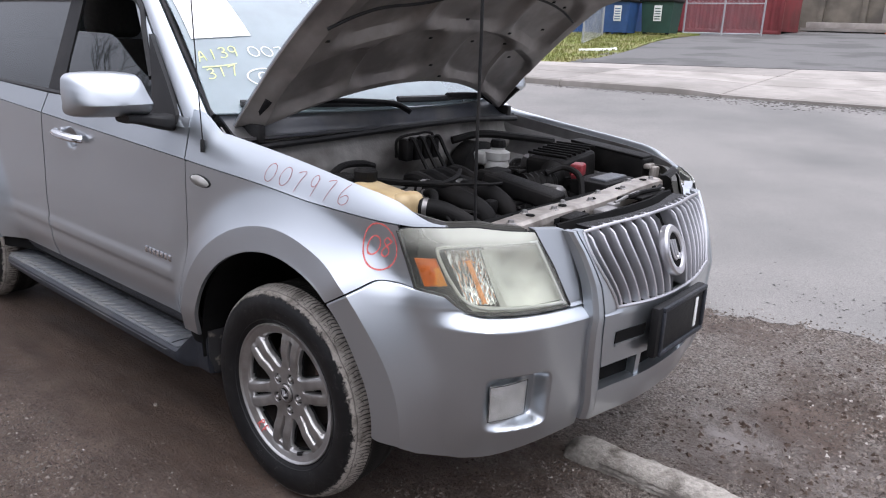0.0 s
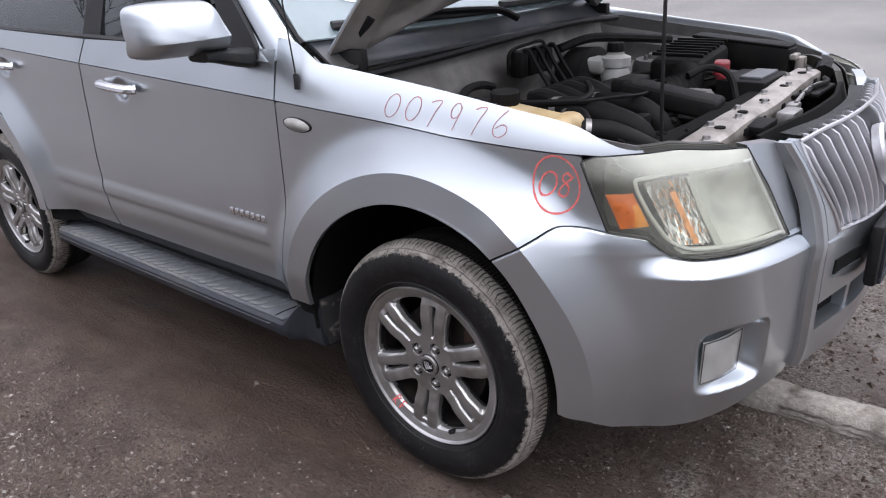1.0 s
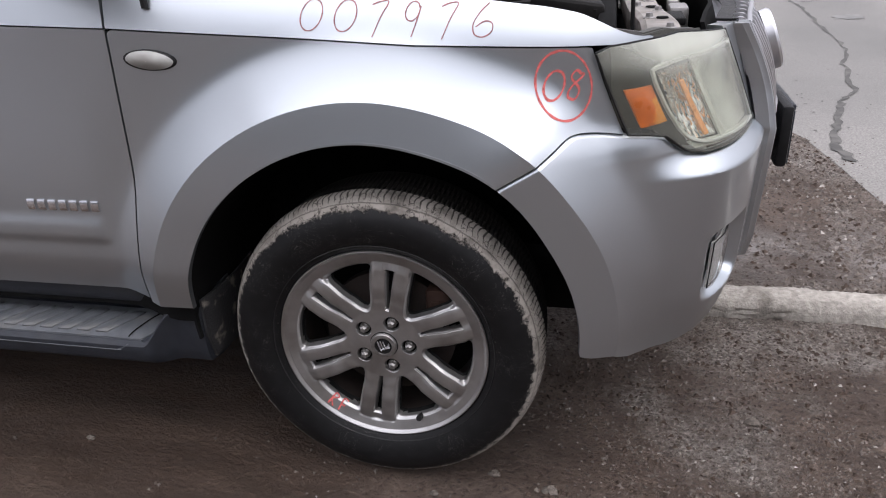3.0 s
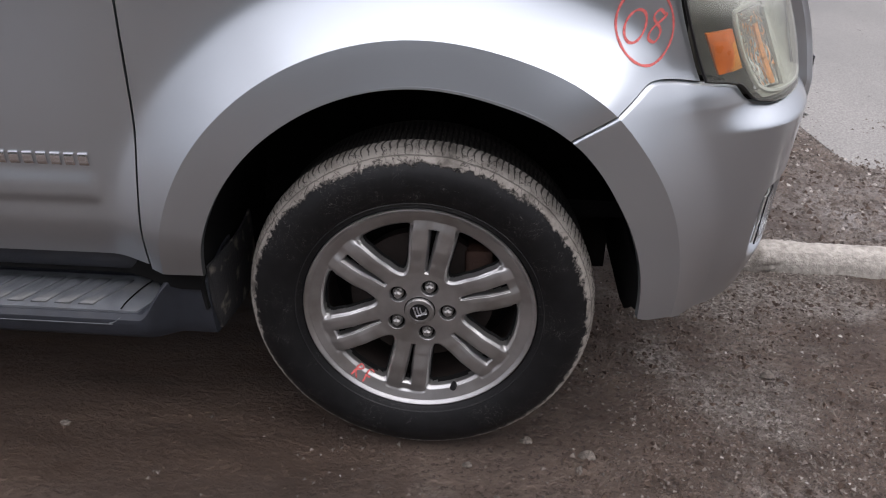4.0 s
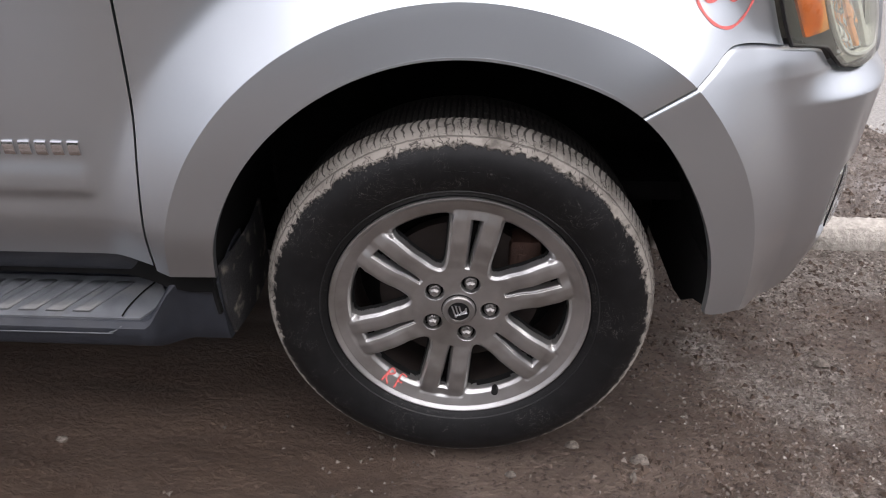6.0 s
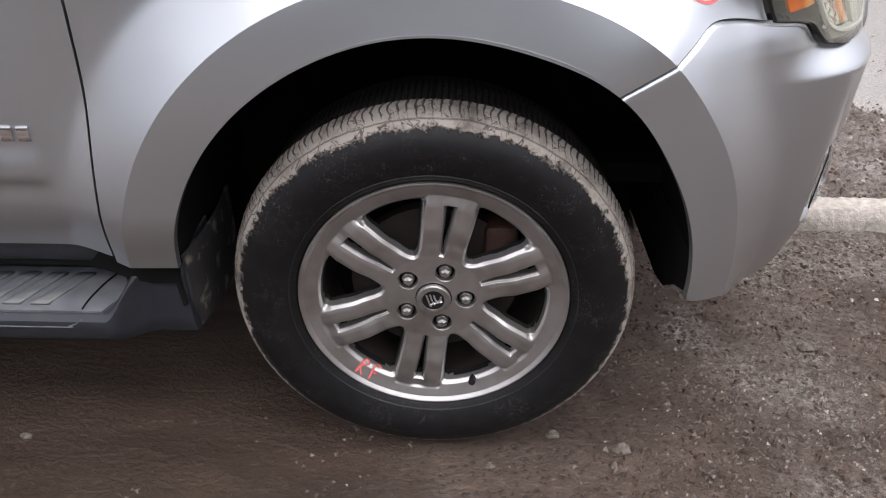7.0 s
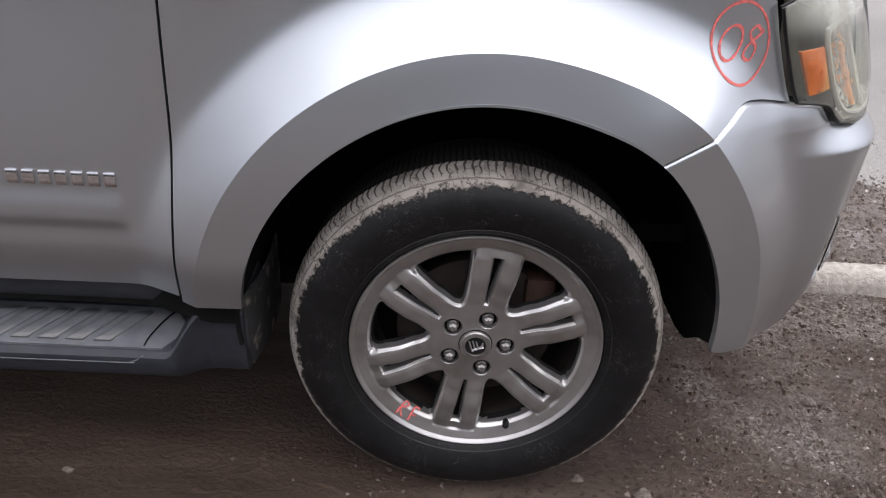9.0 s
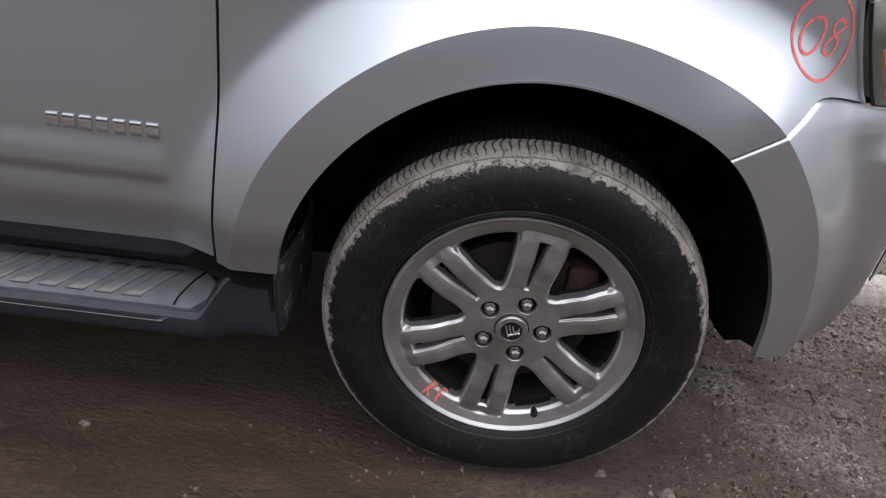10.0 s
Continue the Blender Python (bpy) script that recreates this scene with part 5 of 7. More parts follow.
def a_front(v):
    """Front edge of the side glass, along the windscreen pillar."""
    return lerp(-0.70, -1.06, v)


def make_window(x0, x1, v1=1.0, o=-0.012, v0=0.0):
    bm = bmesh.new()
    def at(s, v, off):
        vv = lerp(v0, v1(s) if callable(v1) else v1, v)
        xf = a_front(vv) if x1 is None else x1
        return G(lerp(x0, xf, s), vv, o + off)
    return sheet(bm, at, 16, 8, 0.004)


def strip(p0, p1, q0, q1, th=0.012, n=14, bow=0.0):
    """A flat bar between two lines."""
    bm = bmesh.new()
    p0, p1, q0, q1 = (Vector(k) for k in (p0, p1, q0, q1))
    nrm = (p1 - p0).cross(q0 - p0).normalized()
    if nrm.y > 0:
        nrm = -nrm
    def at(s, v, off):
        a, b = p0.lerp(p1, s), q0.lerp(q1, s)
        return a.lerp(b, v) + nrm * (off + bow * (1 - (2 * v - 1) ** 2))
    return sheet(bm, at, n, 4, th)


for flip in (False, True):
    fl = mirrored if flip else (lambda b: b)
    drop = (lambda s: 0.62 - 0.36 * smooth01((s - 0.45) / 0.55)) if not flip else 1.0
    part("door_window", fl(make_window(-1.535, None, drop)), GLASS, door_front if not flip else door_front_l, "half lowered side window").visible_shadow = False
    part("door_window", fl(make_window(-2.50, -1.645)), GLASS, door_rear if not flip else door_rear_l, "dark rear side window").visible_shadow = False
    part("quarter_window", fl(make_window(-3.22, -2.66)), GLASS, car, "dark rear quarter window").visible_shadow = False
    part("door_pillar", fl(strip(G(-1.525, 0), G(-1.535, 1), G(-1.655, 0), G(-1.645, 1))), BLACK, car, "black centre pillar")
    part("rear_pillar", fl(strip(G(-2.49, 0), G(-2.52, 1), G(-2.68, 0), G(-2.66, 1))), PAINT, car)
    part("tail_pillar", fl(strip(G(-3.20, 0), G(-3.15, 1), G(-3.44, 0), G(-3.35, 1))), PAINT, car)
    # window seal along the belt
    bm = bmesh.new()
    tube(bm, [G(x, 0.01, 0.004) for x in (-3.2, -2.6, -2.0, -1.4, -0.72)], 0.013, 6, 4)
    part("window_seal", fl(bm), BLACK, car)
    bm = bmesh.new()
    tube(bm, [G(a_front(v) - 0.012, v, 0.004) for v in (0.30, 0.5, 0.7, 0.88)] + [G(-1.16, 0.985, 0.004), G(-1.34, 0.99, 0.004), G(-1.52, 0.99, 0.004)], 0.015, 6, 6)
    part("window_seal", fl(bm), BLACK, door_front if not flip else door_front_l)
    # windscreen pillar and door frame
    part("screen_pillar", fl(strip((-0.44, 0.055, 1.175), (-1.02, 0.200, 1.625), (-0.53, 0.022, 1.15), (-1.07, 0.172, 1.60), 0.02, 16, 0.01)), PAINT, car, "silver windscreen pillar")
    part("door_frame", fl(strip((-0.540, 0.020, 1.15), (-1.075, 0.170, 1.592), (-0.68, 0.012, 1.15), (-1.10, 0.166, 1.58), 0.016, 16, 0.004)), PAINT, door_front if not flip else door_front_l)
    bm = bmesh.new()
    tube(bm, [Vector((-0.452, 0.074, 1.196)), Vector((-0.75, 0.146, 1.428)), Vector((-1.0, 0.209, 1.620))], 0.010, 6, 6)
    part("screen_seal", fl(bm), BLACK, car)
    bm = bmesh.new()
    tube(bm, [G(x, 1.0, 0.01) for x in (-1.08, -1.6, -2.2, -2.8, -3.3)], 0.026, 8, 4)
    part("roof_rail", fl(bm), PAINT, car)
    # sail panel carrying the mirror
    bm = bmesh.new()
    sail = poly(spline([(-0.628, 1.124, 0), (-0.604, 1.134, 0), (-0.590, 1.16, 0), (-0.596, 1.19, 0), (-0.700, 1.288, 0), (-0.785, 1.36, 0), (-0.885, 1.447, 0)], 4))
    back = poly(spline([(-0.728, 1.128, 0), (-0.742, 1.14, 0), (-0.750, 1.16, 0), (-0.758, 1.19, 0), (-0.805, 1.29, 0), (-0.850, 1.37, 0), (-0.893, 1.449, 0)], 4))
    def sl(s, v, off):
        a = sail(v).lerp(back(v), s)
        return Vector((a[0], 0.014 + 0.32 * max(0, a[1] - 1.17) - off, a[1]))
    sheet(bm, sl, 6, 16, 0.02)
    part("mirror_sail", fl(bm), BLACK, door_front if not flip else door_front_l)
    # mirror: silver shell over a black foot
    bm = bmesh.new()
    out = [(-0.326, 1.285), (-0.316, 1.318), (-0.285, 1.331), (-0.20, 1.334), (-0.125, 1.330), (-0.098, 1.318), (-0.078, 1.265), (-0.060, 1.222), (-0.062, 1.200), (-0.083, 1.190), (-0.16, 1.188), (-0.26, 1.192), (-0.306, 1.198), (-0.325, 1.22), (-0.329, 1.25)]
    out = [q for q in spline([(y, z, 0) for y, z in out + out[:1]], 5)][:-1]
    depth = [(-0.735, 0.93), (-0.730, 0.985), (-0.715, 1.0), (-0.690, 1.0), (-0.670, 0.985), (-0.652, 0.955), (-0.636, 0.905), (-0.622, 0.83), (-0.611, 0.73), (-0.602, 0.60), (-0.596, 0.42), (-0.5935, 0.24), (-0.5925, 0.12), (-0.5922, 0.03)]
    rings = []
    for x, k in depth:
        rings.append([bm.verts.new((x + 0.072 - (0.25 * (z - 1.238) if z > 1.238 else 0.8 * (1.238 - z)) * k, lerp(-0.195, y, k ** 0.85), lerp(1.238, z, k))) for y, z, _ in out])
    for a, b in zip(rings, rings[1:]):
        for q in range(len(out)):
            bm.faces.new((a[q], a[(q + 1) % len(out)], b[(q + 1) % len(out)], b[q]))
    bm.faces.new(rings[0])
    bm.faces.new(rings[-1])
    bmesh.ops.recalc_face_normals(bm, faces=bm.faces[:])
    mirror = part("wing_mirror", fl(bm), PAINT, car, "silver door mirror on a black foot")
    bm = bmesh.new()
    rings = []
    for k in range(11):
        s = k / 10
        cx, cz, w, h = lerp(-0.648, -0.588, s), lerp(1.160, 1.190, smooth01(s)), lerp(0.052, 0.046, s), lerp(0.030, 0.015, s)
        rings.append([bm.verts.new((cx + w * math.copysign(abs(math.cos(q)) ** 0.6, math.cos(q)), lerp(0.03, -0.175, s), cz + h * math.copysign(abs(math.sin(q)) ** 0.6, math.sin(q)))) for q in (j * math.tau / 20 for j in range(20))])
    for a, b in zip(rings, rings[1:]):
        for q in range(20):
            bm.faces.new((a[q], a[(q + 1) % 20], b[(q + 1) % 20], b[q]))
    bm.faces.new(rings[0])
    bm.faces.new(rings[-1])
    bmesh.ops.recalc_face_normals(bm, faces=bm.faces[:])
    part("mirror_foot", fl(bm), BLACK, mirror)
    bm = bmesh.new()
    box(bm, Vector((-0.668, -0.195, 1.262)), (0.006, 0.23, 0.115), 0.02)
    part("mirror_glass", fl(bm), CHROME, mirror)


# windscreen
def W(s, v, o=0.0):
    b = Vector((-0.452 + 0.17 * math.sin(s * math.pi), lerp(0.07, 2 * MID - 0.07, s), 1.205))
    t = Vector((-1.0 + 0.06 * math.sin(s * math.pi), lerp(0.215, 2 * MID - 0.215, s), 1.63 + 0.02 * math.sin(s * math.pi)))
    q = b.lerp(t, v)
    q += Vector((0.55, 0, 0.83)) * (0.02 * math.sin(v * math.pi) + o)
    return q


bm = bmesh.new()
sheet(bm, lambda s, v, o: W(s, v, o), 30, 12, 0.005)
screen = part("windscreen", bm, SCREEN, car, "windscreen with marker writing and a sheet of paper")
screen.visible_shadow = False
bm = bmesh.new()
def roof_at(s, v, o):
    x = lerp(-0.99, -3.42, v)
    z = 1.635 + 0.07 * math.sin(min(1, v * 1.25) * math.pi * 0.5) - 0.09 * max(0, v - 0.75) ** 1.5 + 0.035 * math.sin(s * math.pi)
    return Vector((x + 0.06 * math.sin(s * math.pi) * (1 - v), lerp(0.20, 2 * MID - 0.20, s), z + o))
sheet(bm, roof_at, 24, 24, 0.02)
part("roof", bm, PAINT, car)
bm = bmesh.new()
sheet(bm, lambda s, v, o: Vector((lerp(-3.50, -3.36, smooth01((v - 0.5) * 2)) - o + 0.0, lerp(0.1, 2 * MID - 0.1, s), lerp(0.42, 1.64, v))), 12, 16, 0.03)
part("tailgate", bm, PAINT, car)
# dim cabin
bm = bmesh.new()
box(bm, (-0.62, MID, 0.98), (0.42, 1.5, 0.40), 0.06)
part("dashboard", bm, BLACK, car)
bm = bmesh.new()
box(bm, (-1.9, MID, 0.45), (2.9, 1.5, 0.06), 0.01)
part("cabin_floor", bm, DARK, car)
for y in (0.47, 1.25):
    bm = bmesh.new()
    box(bm, (-1.45, y, 0.72), (0.52, 0.50, 0.30), 0.07, None, 4)
    box(bm, (-1.78, y, 1.08), (0.18, 0.48, 0.66), 0.07, Matrix.Rotation(radians(-14), 4, "Y"), 4)
    box(bm, (-1.90, y, 1.50), (0.12, 0.26, 0.18), 0.05, None, 4)
    part("front_seat", bm, SEAT, car)
bm = bmesh.new()
box(bm, (-2.65, MID, 0.95), (0.25, 1.3, 0.85), 0.08, Matrix.Rotation(radians(-12), 4, "Y"), 4)
part("rear_seat", bm, SEAT, car)
# inner shell added to close the gaps between the panels and keep them dark
def make_shell():
    bm = bmesh.new()
    def at(s, v, o):
        u = lerp(-2.15, -0.44, s)
        return S(u, lerp(0.40, 1.16, v), -0.026 + o)
    sheet(bm, at, 40, 10, 0.006)
    def at2(s, v, o):
        u = lerp(-0.50, 0.50, s)
        lo = max(0.45, ARCH_Z + math.sqrt(max(0, 0.445 ** 2 - u * u)))
        return S(u, lerp(lo, crease(u) + 0.02, v), -0.03 + o)
    sheet(bm, at2, 40, 8, 0.005)
    return bm


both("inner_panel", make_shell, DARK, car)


# ---- handles, repeater, aerial and lettering bars on the flank ----
def make_handle(x):
    bm = bmesh.new()
    hz = 1.032 if x > -2 else 1.060
    p = [S(x - 0.115, hz + 0.004, 0.012), S(x - 0.10, hz + 0.004, 0.026), S(x, hz + 0.002, 0.061), S(x + 0.10, hz - 0.002, 0.028), S(x + 0.118, hz - 0.003, 0.008)]
    tube(bm, p, 0.0165, 10, 6, 0.75)
    return bm


for x, d, dl in ((-1.365, door_front, door_front_l), (-2.335, door_rear, door_rear_l)):
    for flip in (False, True):
        fl = mirrored if flip else (lambda b: b)
        h = part("door_handle", fl(make_handle(x)), CHROME, dl if flip else d, "silver pull handle")


def make_repeater(scale, o):
    bm = bmesh.new()
    def at(s, v, off):
        a = s * math.tau
        r = lerp(0.02, 1, v)
        return S(-0.424 + 0.050 * scale * r * math.cos(a), 0.990 + 0.0185 * scale * r * math.sin(a) - 0.003 * r * math.cos(a), o + 0.011 * (1 - r * r) + off)
    return sheet(bm, at, 32, 6, 0.004)


rep = part("side_repeater", make_repeater(1.0, 0.004), MILKY, car, "clear oval side repeater")
part("repeater_rim", make_repeater(1.12, 0.0018), BLACK, rep)
part("side_repeater", mirrored(make_repeater(1.0, 0.004)), MILKY, car, "clear oval side repeater")

ab = S(-0.418, 1.098)
bm = bmesh.new()
tube(bm, [ab + Vector((0, -0.008, -0.012)), ab + Vector((-0.002, -0.006, 0.01)), ab + Vector((-0.006, -0.002, 0.028))], 0.0072, 10, 4)
aerial = part("aerial", bm, BLACK, car, "black whip aerial on the fender")
bm = bmesh.new()
tube(bm, [ab + Vector((-0.006, -0.002, 0.024)), ab + Vector((-0.065, 0.022, 0.36)), ab + Vector((-0.11, 0.04, 0.75))], 0.0022, 6, 6)
part("aerial_whip", bm, BLACK, aerial)

name_bars = new("name_bars")
name_bars.parent = car
name_bars["label"] = "row of raised chrome bars on the door"
for i in range(7):
    u0 = -0.792 + 0.0268 * i
    bm = bmesh.new()
    sheet(bm, lambda s, v, o: S(u0 + lerp(0.0, 0.0185, s), lerp(0.666, 0.690, v), 0.0045 + o - 0.002 * abs(2 * v - 1) ** 4), 4, 6, 0.004)
    part("name_bar", bm, CHROME, name_bars)


# ---- marker writing ----
def loop(cx, cz, rx, rz, a0=90, a1=460, n=14):
    return [(cx + rx * math.cos(radians(lerp(a0, a1, k / n))), cz + rz * math.sin(radians(lerp(a0, a1, k / n)))) for k in range(n + 1)]


DIGIT = {
    "0": [loop(0.36, 0.5, 0.38, 0.5, 70, 440)],
    "1": [[(0.3, 1.0), (0.3, 0.5), (0.28, 0.0)]],
    "3": [[(0.05, 0.92), (0.28, 1.0), (0.46, 0.90), (0.46, 0.70), (0.30, 0.56), (0.20, 0.54)], [(0.20, 0.54), (0.40, 0.48), (0.52, 0.30), (0.45, 0.08), (0.22, 0.0), (0.0, 0.10)]],
    "6": [[(0.42, 1.0), (0.18, 0.72), (0.02, 0.35), (0.14, 0.03), (0.45, -0.04), (0.70, 0.14), (0.66, 0.38), (0.40, 0.44), (0.12, 0.26)]],
    "7": [[(0.0, 0.85), (0.25, 0.95), (0.55, 0.95), (0.4, 0.5), (0.25, -0.15)]],
    "8": [[(0.45, 0.85), (0.2, 1.0), (0.05, 0.75), (0.45, 0.35), (0.35, 0.0), (0.05, 0.1), (0.1, 0.4), (0.5, 0.8), (0.45, 0.9)]],
    "9": [loop(0.25, 0.68, 0.24, 0.3, 20, 360), [(0.5, 0.85), (0.47, 0.4), (0.4, -0.1)]],
    "A": [[(0.0, 0.0), (0.25, 1.0), (0.5, 0.0)], [(0.1, 0.4), (0.45, 0.42)]],
    "R": [[(0.05, 0.0), (0.1, 1.0), (0.5, 0.85), (0.1, 0.5), (0.5, 0.0)]],
    "F": [[(0.1, 0.0), (0.05, 1.0), (0.5, 1.0)], [(0.07, 0.5), (0.4, 0.52)]],
}


def ribbon(bm, line, put, w):
    """A flat stroke laid on a surface; put maps two coordinates to a place."""
    pts = spline([(a, b, 0) for a, b in line], 5) if len(line) > 2 else [Vector((a, b, 0)) for a, b in line]
    rows = []
    for i, q in enumerate(pts):
        d = (pts[min(i + 1, len(pts) - 1)] - pts[max(0, i - 1)])
        d = d.normalized() if d.length > 1e-9 else Vector((1, 0, 0))
        n = Vector((-d.y, d.x, 0)) * w * 0.5 * (0.9 + 0.12 * math.sin(i * 0.6))
        rows.append((bm.verts.new(put(q.x + n.x, q.y + n.y)), bm.verts.new(put(q.x - n.x, q.y - n.y))))
    for a, b in zip(rows, rows[1:]):
        bm.faces.new((a[0], a[1], b[1], b[0]))


def write(text, put, size, step, w, material, parent, name="marker_writing", label=""):
    for i, ch in enumerate(text):
        for line in DIGIT.get(ch, []):
            bm = bmesh.new()
            ribbon(bm, [((i * step + a) * size, b * size) for a, b in line], put, w)
            part(name, bm, material, parent, label)


def on_fender(u0, z0, slope):
    return lambda a, b: S(u0 + a + 0.22 * b, z0 + b + slope * a, 0.0008)


write("007976", on_fender(-0.118, 1.038, -0.042), 0.054, 1.22, 0.0026, CRAYON_DULL, fender_r, label="dull red marker number 007976 on the fender")
write("08", on_fender(0.346, 0.907, -0.02), 0.052, 0.92, 0.0050, CRAYON, fender_r, label="red marker 08 in a ring on the fender")
bm = bmesh.new()
ribbon(bm, loop(0.0, 0.0, 0.056, 0.062, 100, 470, 24), lambda a, b: S(0.391 + a - 0.12 * b, 0.932 + b, 0.0008), 0.0048)
part("marker_writing", bm, CRAYON, fender_r)
# small letters on the rim
def on_rim(a, b):
    r, t = 0.2235 - b, radians(222) - a / 0.21
    return Vector((r * math.sin(t), ring_y(r) - 0.0012, r * math.cos(t)))
write("RF", on_rim, 0.029, 0.92, 0.0042, CRAYON, rim_fr, label="red marker letters on the rim")


def on_screen(s0, v0, rise=0.0):
    return lambda a, b: W(s0 + a / 1.45, v0 + b / 0.70 + rise * a, 0.003)
write("A139", on_screen(0.012, 0.335, 0.35), 0.050, 0.75, 0.0045, CRAYON_YEL, screen, label="yellow marker letters on the windscreen")
write("317", on_screen(0.018, 0.215, 0.35), 0.046, 0.8, 0.0045, CRAYON_YEL, screen, label="yellow marker number on the windscreen")
bm = bmesh.new()
ribbon(bm, [(0.0, 0.0), (0.06, 0.006), (0.12, 0.018)], on_screen(0.012, 0.297), 0.005)
part("marker_writing", bm, CRAYON_YEL, screen)
write("007976", on_screen(0.138, 0.375), 0.05, 1.0, 0.0048, CRAYON_WHT, screen, label="white marker number on the windscreen")
write("08", on_screen(0.132, 0.195), 0.045, 0.8, 0.006, CRAYON_WHT, screen, label="white marker number in a ring on the windscreen")
bm = bmesh.new()
ribbon(bm, loop(0.03, 0.022, 0.07, 0.042, 90, 460, 24), on_screen(0.132, 0.195), 0.006)
part("marker_writing", bm, CRAYON_WHT, screen)
bm = bmesh.new()
sheet(bm, lambda s, v, o: W(lerp(0.014, 0.168, s), lerp(0.535, 0.90, v) - 0.03 * (1 - s) * (1 - v), 0.0035 + o), 6, 6, 0.001)
part("paper_sheet", bm, PAPER, screen, "white sheet of paper stuck to the glass")

# ---- scuttle and wipers ----
bm = bmesh.new()
def cowl_at(s, v, o):
    y = lerp(0.10, 2 * MID - 0.10, s)
    x0 = -0.46 + 0.17 * math.sin(s * math.pi)
    x1 = -0.33 + 0.08 * math.sin(s * math.pi)
    return Vector((lerp(x0, x1, v), y, lerp(1.195, 1.135 + 0.012 * math.sin(s * math.pi), smooth01(v)) - 0.012 * math.sin(v * math.pi) + o))
sheet(bm, cowl_at, 30, 8, 0.01)
cowl = part("scuttle_panel", bm, mat("dusty_scuttle_plastic", (0.030, 0.033, 0.040), 0.42, vary=0.25, scale=25, second=(0.06, 0.058, 0.056), second_scale=7, bump=0.1), car, "black plastic scuttle panel below the windscreen")
bm = bmesh.new()
tube(bm, [(-0.33, 0.13, 1.100), (-0.285, 0.43, 1.115), (-0.255, 0.75, 1.132), (-0.25, MID + 0.1, 1.138), (-0.255, 1.25, 1.138), (-0.27, 1.58, 1.120)], 0.013, 8, 8)
part("bonnet_seal", bm, RUBBER, car)
for s0, s1 in ((0.46, 0.06), (0.88, 0.46)):
    bm = bmesh.new()
    root = W(s0, 0.0, 0.0) + Vector((0.05, 0, -0.012))
    tube(bm, [root, W(lerp(s0, s1, 0.08), 0.0, 0.022), W(lerp(s0, s1, 0.3), 0.020, 0.026), W(lerp(s0, s1, 0.55), 0.034, 0.024)], 0.014, 8, 6, 0.6)
    wip = part("wiper", bm, BLACK, car, "black wiper arm and blade")
    bm = bmesh.new()
    tube(bm, [W(lerp(s0, s1, k), 0.018 + 0.025 * k, 0.012) for k in (0.05, 0.3, 0.55, 0.8, 1.0)], 0.010, 6, 6, 1.4)
    part("wiper_blade", bm, BLACK, wip)
bm = bmesh.new()
box(bm, (-0.385, 0.33, 1.207), (0.03, 0.22, 0.012), 0.003)
part("paper_strip", bm, PAPER, car)

# ---- open bonnet ----
HINGE, OPEN = Vector((-0.385, 0.856, 1.165)), radians(41)
HD = Vector((math.cos(OPEN), 0, math.sin(OPEN)))
HN = Vector((-math.sin(OPEN), 0, math.cos(OPEN)))
def bonnet_at(s, v, o, w=0.735):
    """s across, v from hinge to nose; o above the skin."""
    k = 2 * s - 1
    half = w - 0.02 * v - 0.10 * smooth01((v - 0.8) / 0.2) * 0.6
    ln = 0.99 - 0.14 * abs(k) ** 3
    return HINGE + Vector((0, k * half, 0)) + HD * (v * ln + (1 - v) * 0.23 * (1 - k * k) - 0.02) + HN * (0.035 * (1 - k * k) + 0.03 * math.sin(v * math.pi) - 0.05 * smooth01((v - 0.8) / 0.2) + o)


bm = bmesh.new()
sheet(bm, lambda s, v, o: bonnet_at(s, v, 0.02 + o), 36, 24, 0.006)
bonnet = part("bonnet", bm, PAINT, car, "open silver bonnet, bare grey beneath")
# pressed inner panel: raised ribs round deep pockets
POCKETS = [(0.14, 0.20, 0.09, 0.14), (0.34, 0.22, 0.11, 0.15), (0.66, 0.22, 0.11, 0.15), (0.86, 0.20, 0.09, 0.14), (0.20, 0.58, 0.11, 0.17), (0.50, 0.56, 0.15, 0.16), (0.80, 0.58, 0.11, 0.17), (0.32, 0.85, 0.12, 0.07), (0.68, 0.85, 0.12, 0.07)]
def inner_at(s, v, o):
    d = 0.0
    for a, b, ra, rb in POCKETS:
        q = (abs((s - a) / ra) ** 4 + abs((v - b) / rb) ** 4) ** 0.25
        d = max(d, smooth01((1.15 - q) / 0.3))
    rim = smooth01(min(s, 1 - s) / 0.05) * smooth01(min(v + 0.02, 1.01 - v) / 0.05)
    return bonnet_at(s, v, lerp(0.0125, -0.040, rim) + 0.030 * d * rim + o)


bm = bmesh.new()
sheet(bm, inner_at, 90, 72, 0.004)
inner = part("bonnet_inner_panel", bm, mat("dusty_bonnet_lining", (0.27, 0.25, 0.232), 0.5, metal=0.3, vary=0.15, scale=14, second=(0.17, 0.155, 0.145), second_scale=6, coat=0.1), bonnet, "dusty dark grey pressed inner panel")
bm = bmesh.new()
tube(bm, [bonnet_at(0.02 + 0.3 * k / 6, 0.62 + 0.02 * math.sin(k), -0.052) for k in range(7)] + [bonnet_at(0.4 + 0.5 * k / 6, 0.66, -0.052) for k in range(7)], 0.005, 6, 4)
part("washer_hose", bm, BLACK, bonnet)
for k in range(22):
    a, b = random.uniform(0.06, 0.94), random.uniform(0.05, 0.95)
    bm = lathe(bmesh.new(), [(0.0005, -0.004), (0.008, -0.003), (0.010, 0.004)], inner_at(a, b, -0.003), 10, "Z")
    part("lining_clip", bm, BLACK, inner)
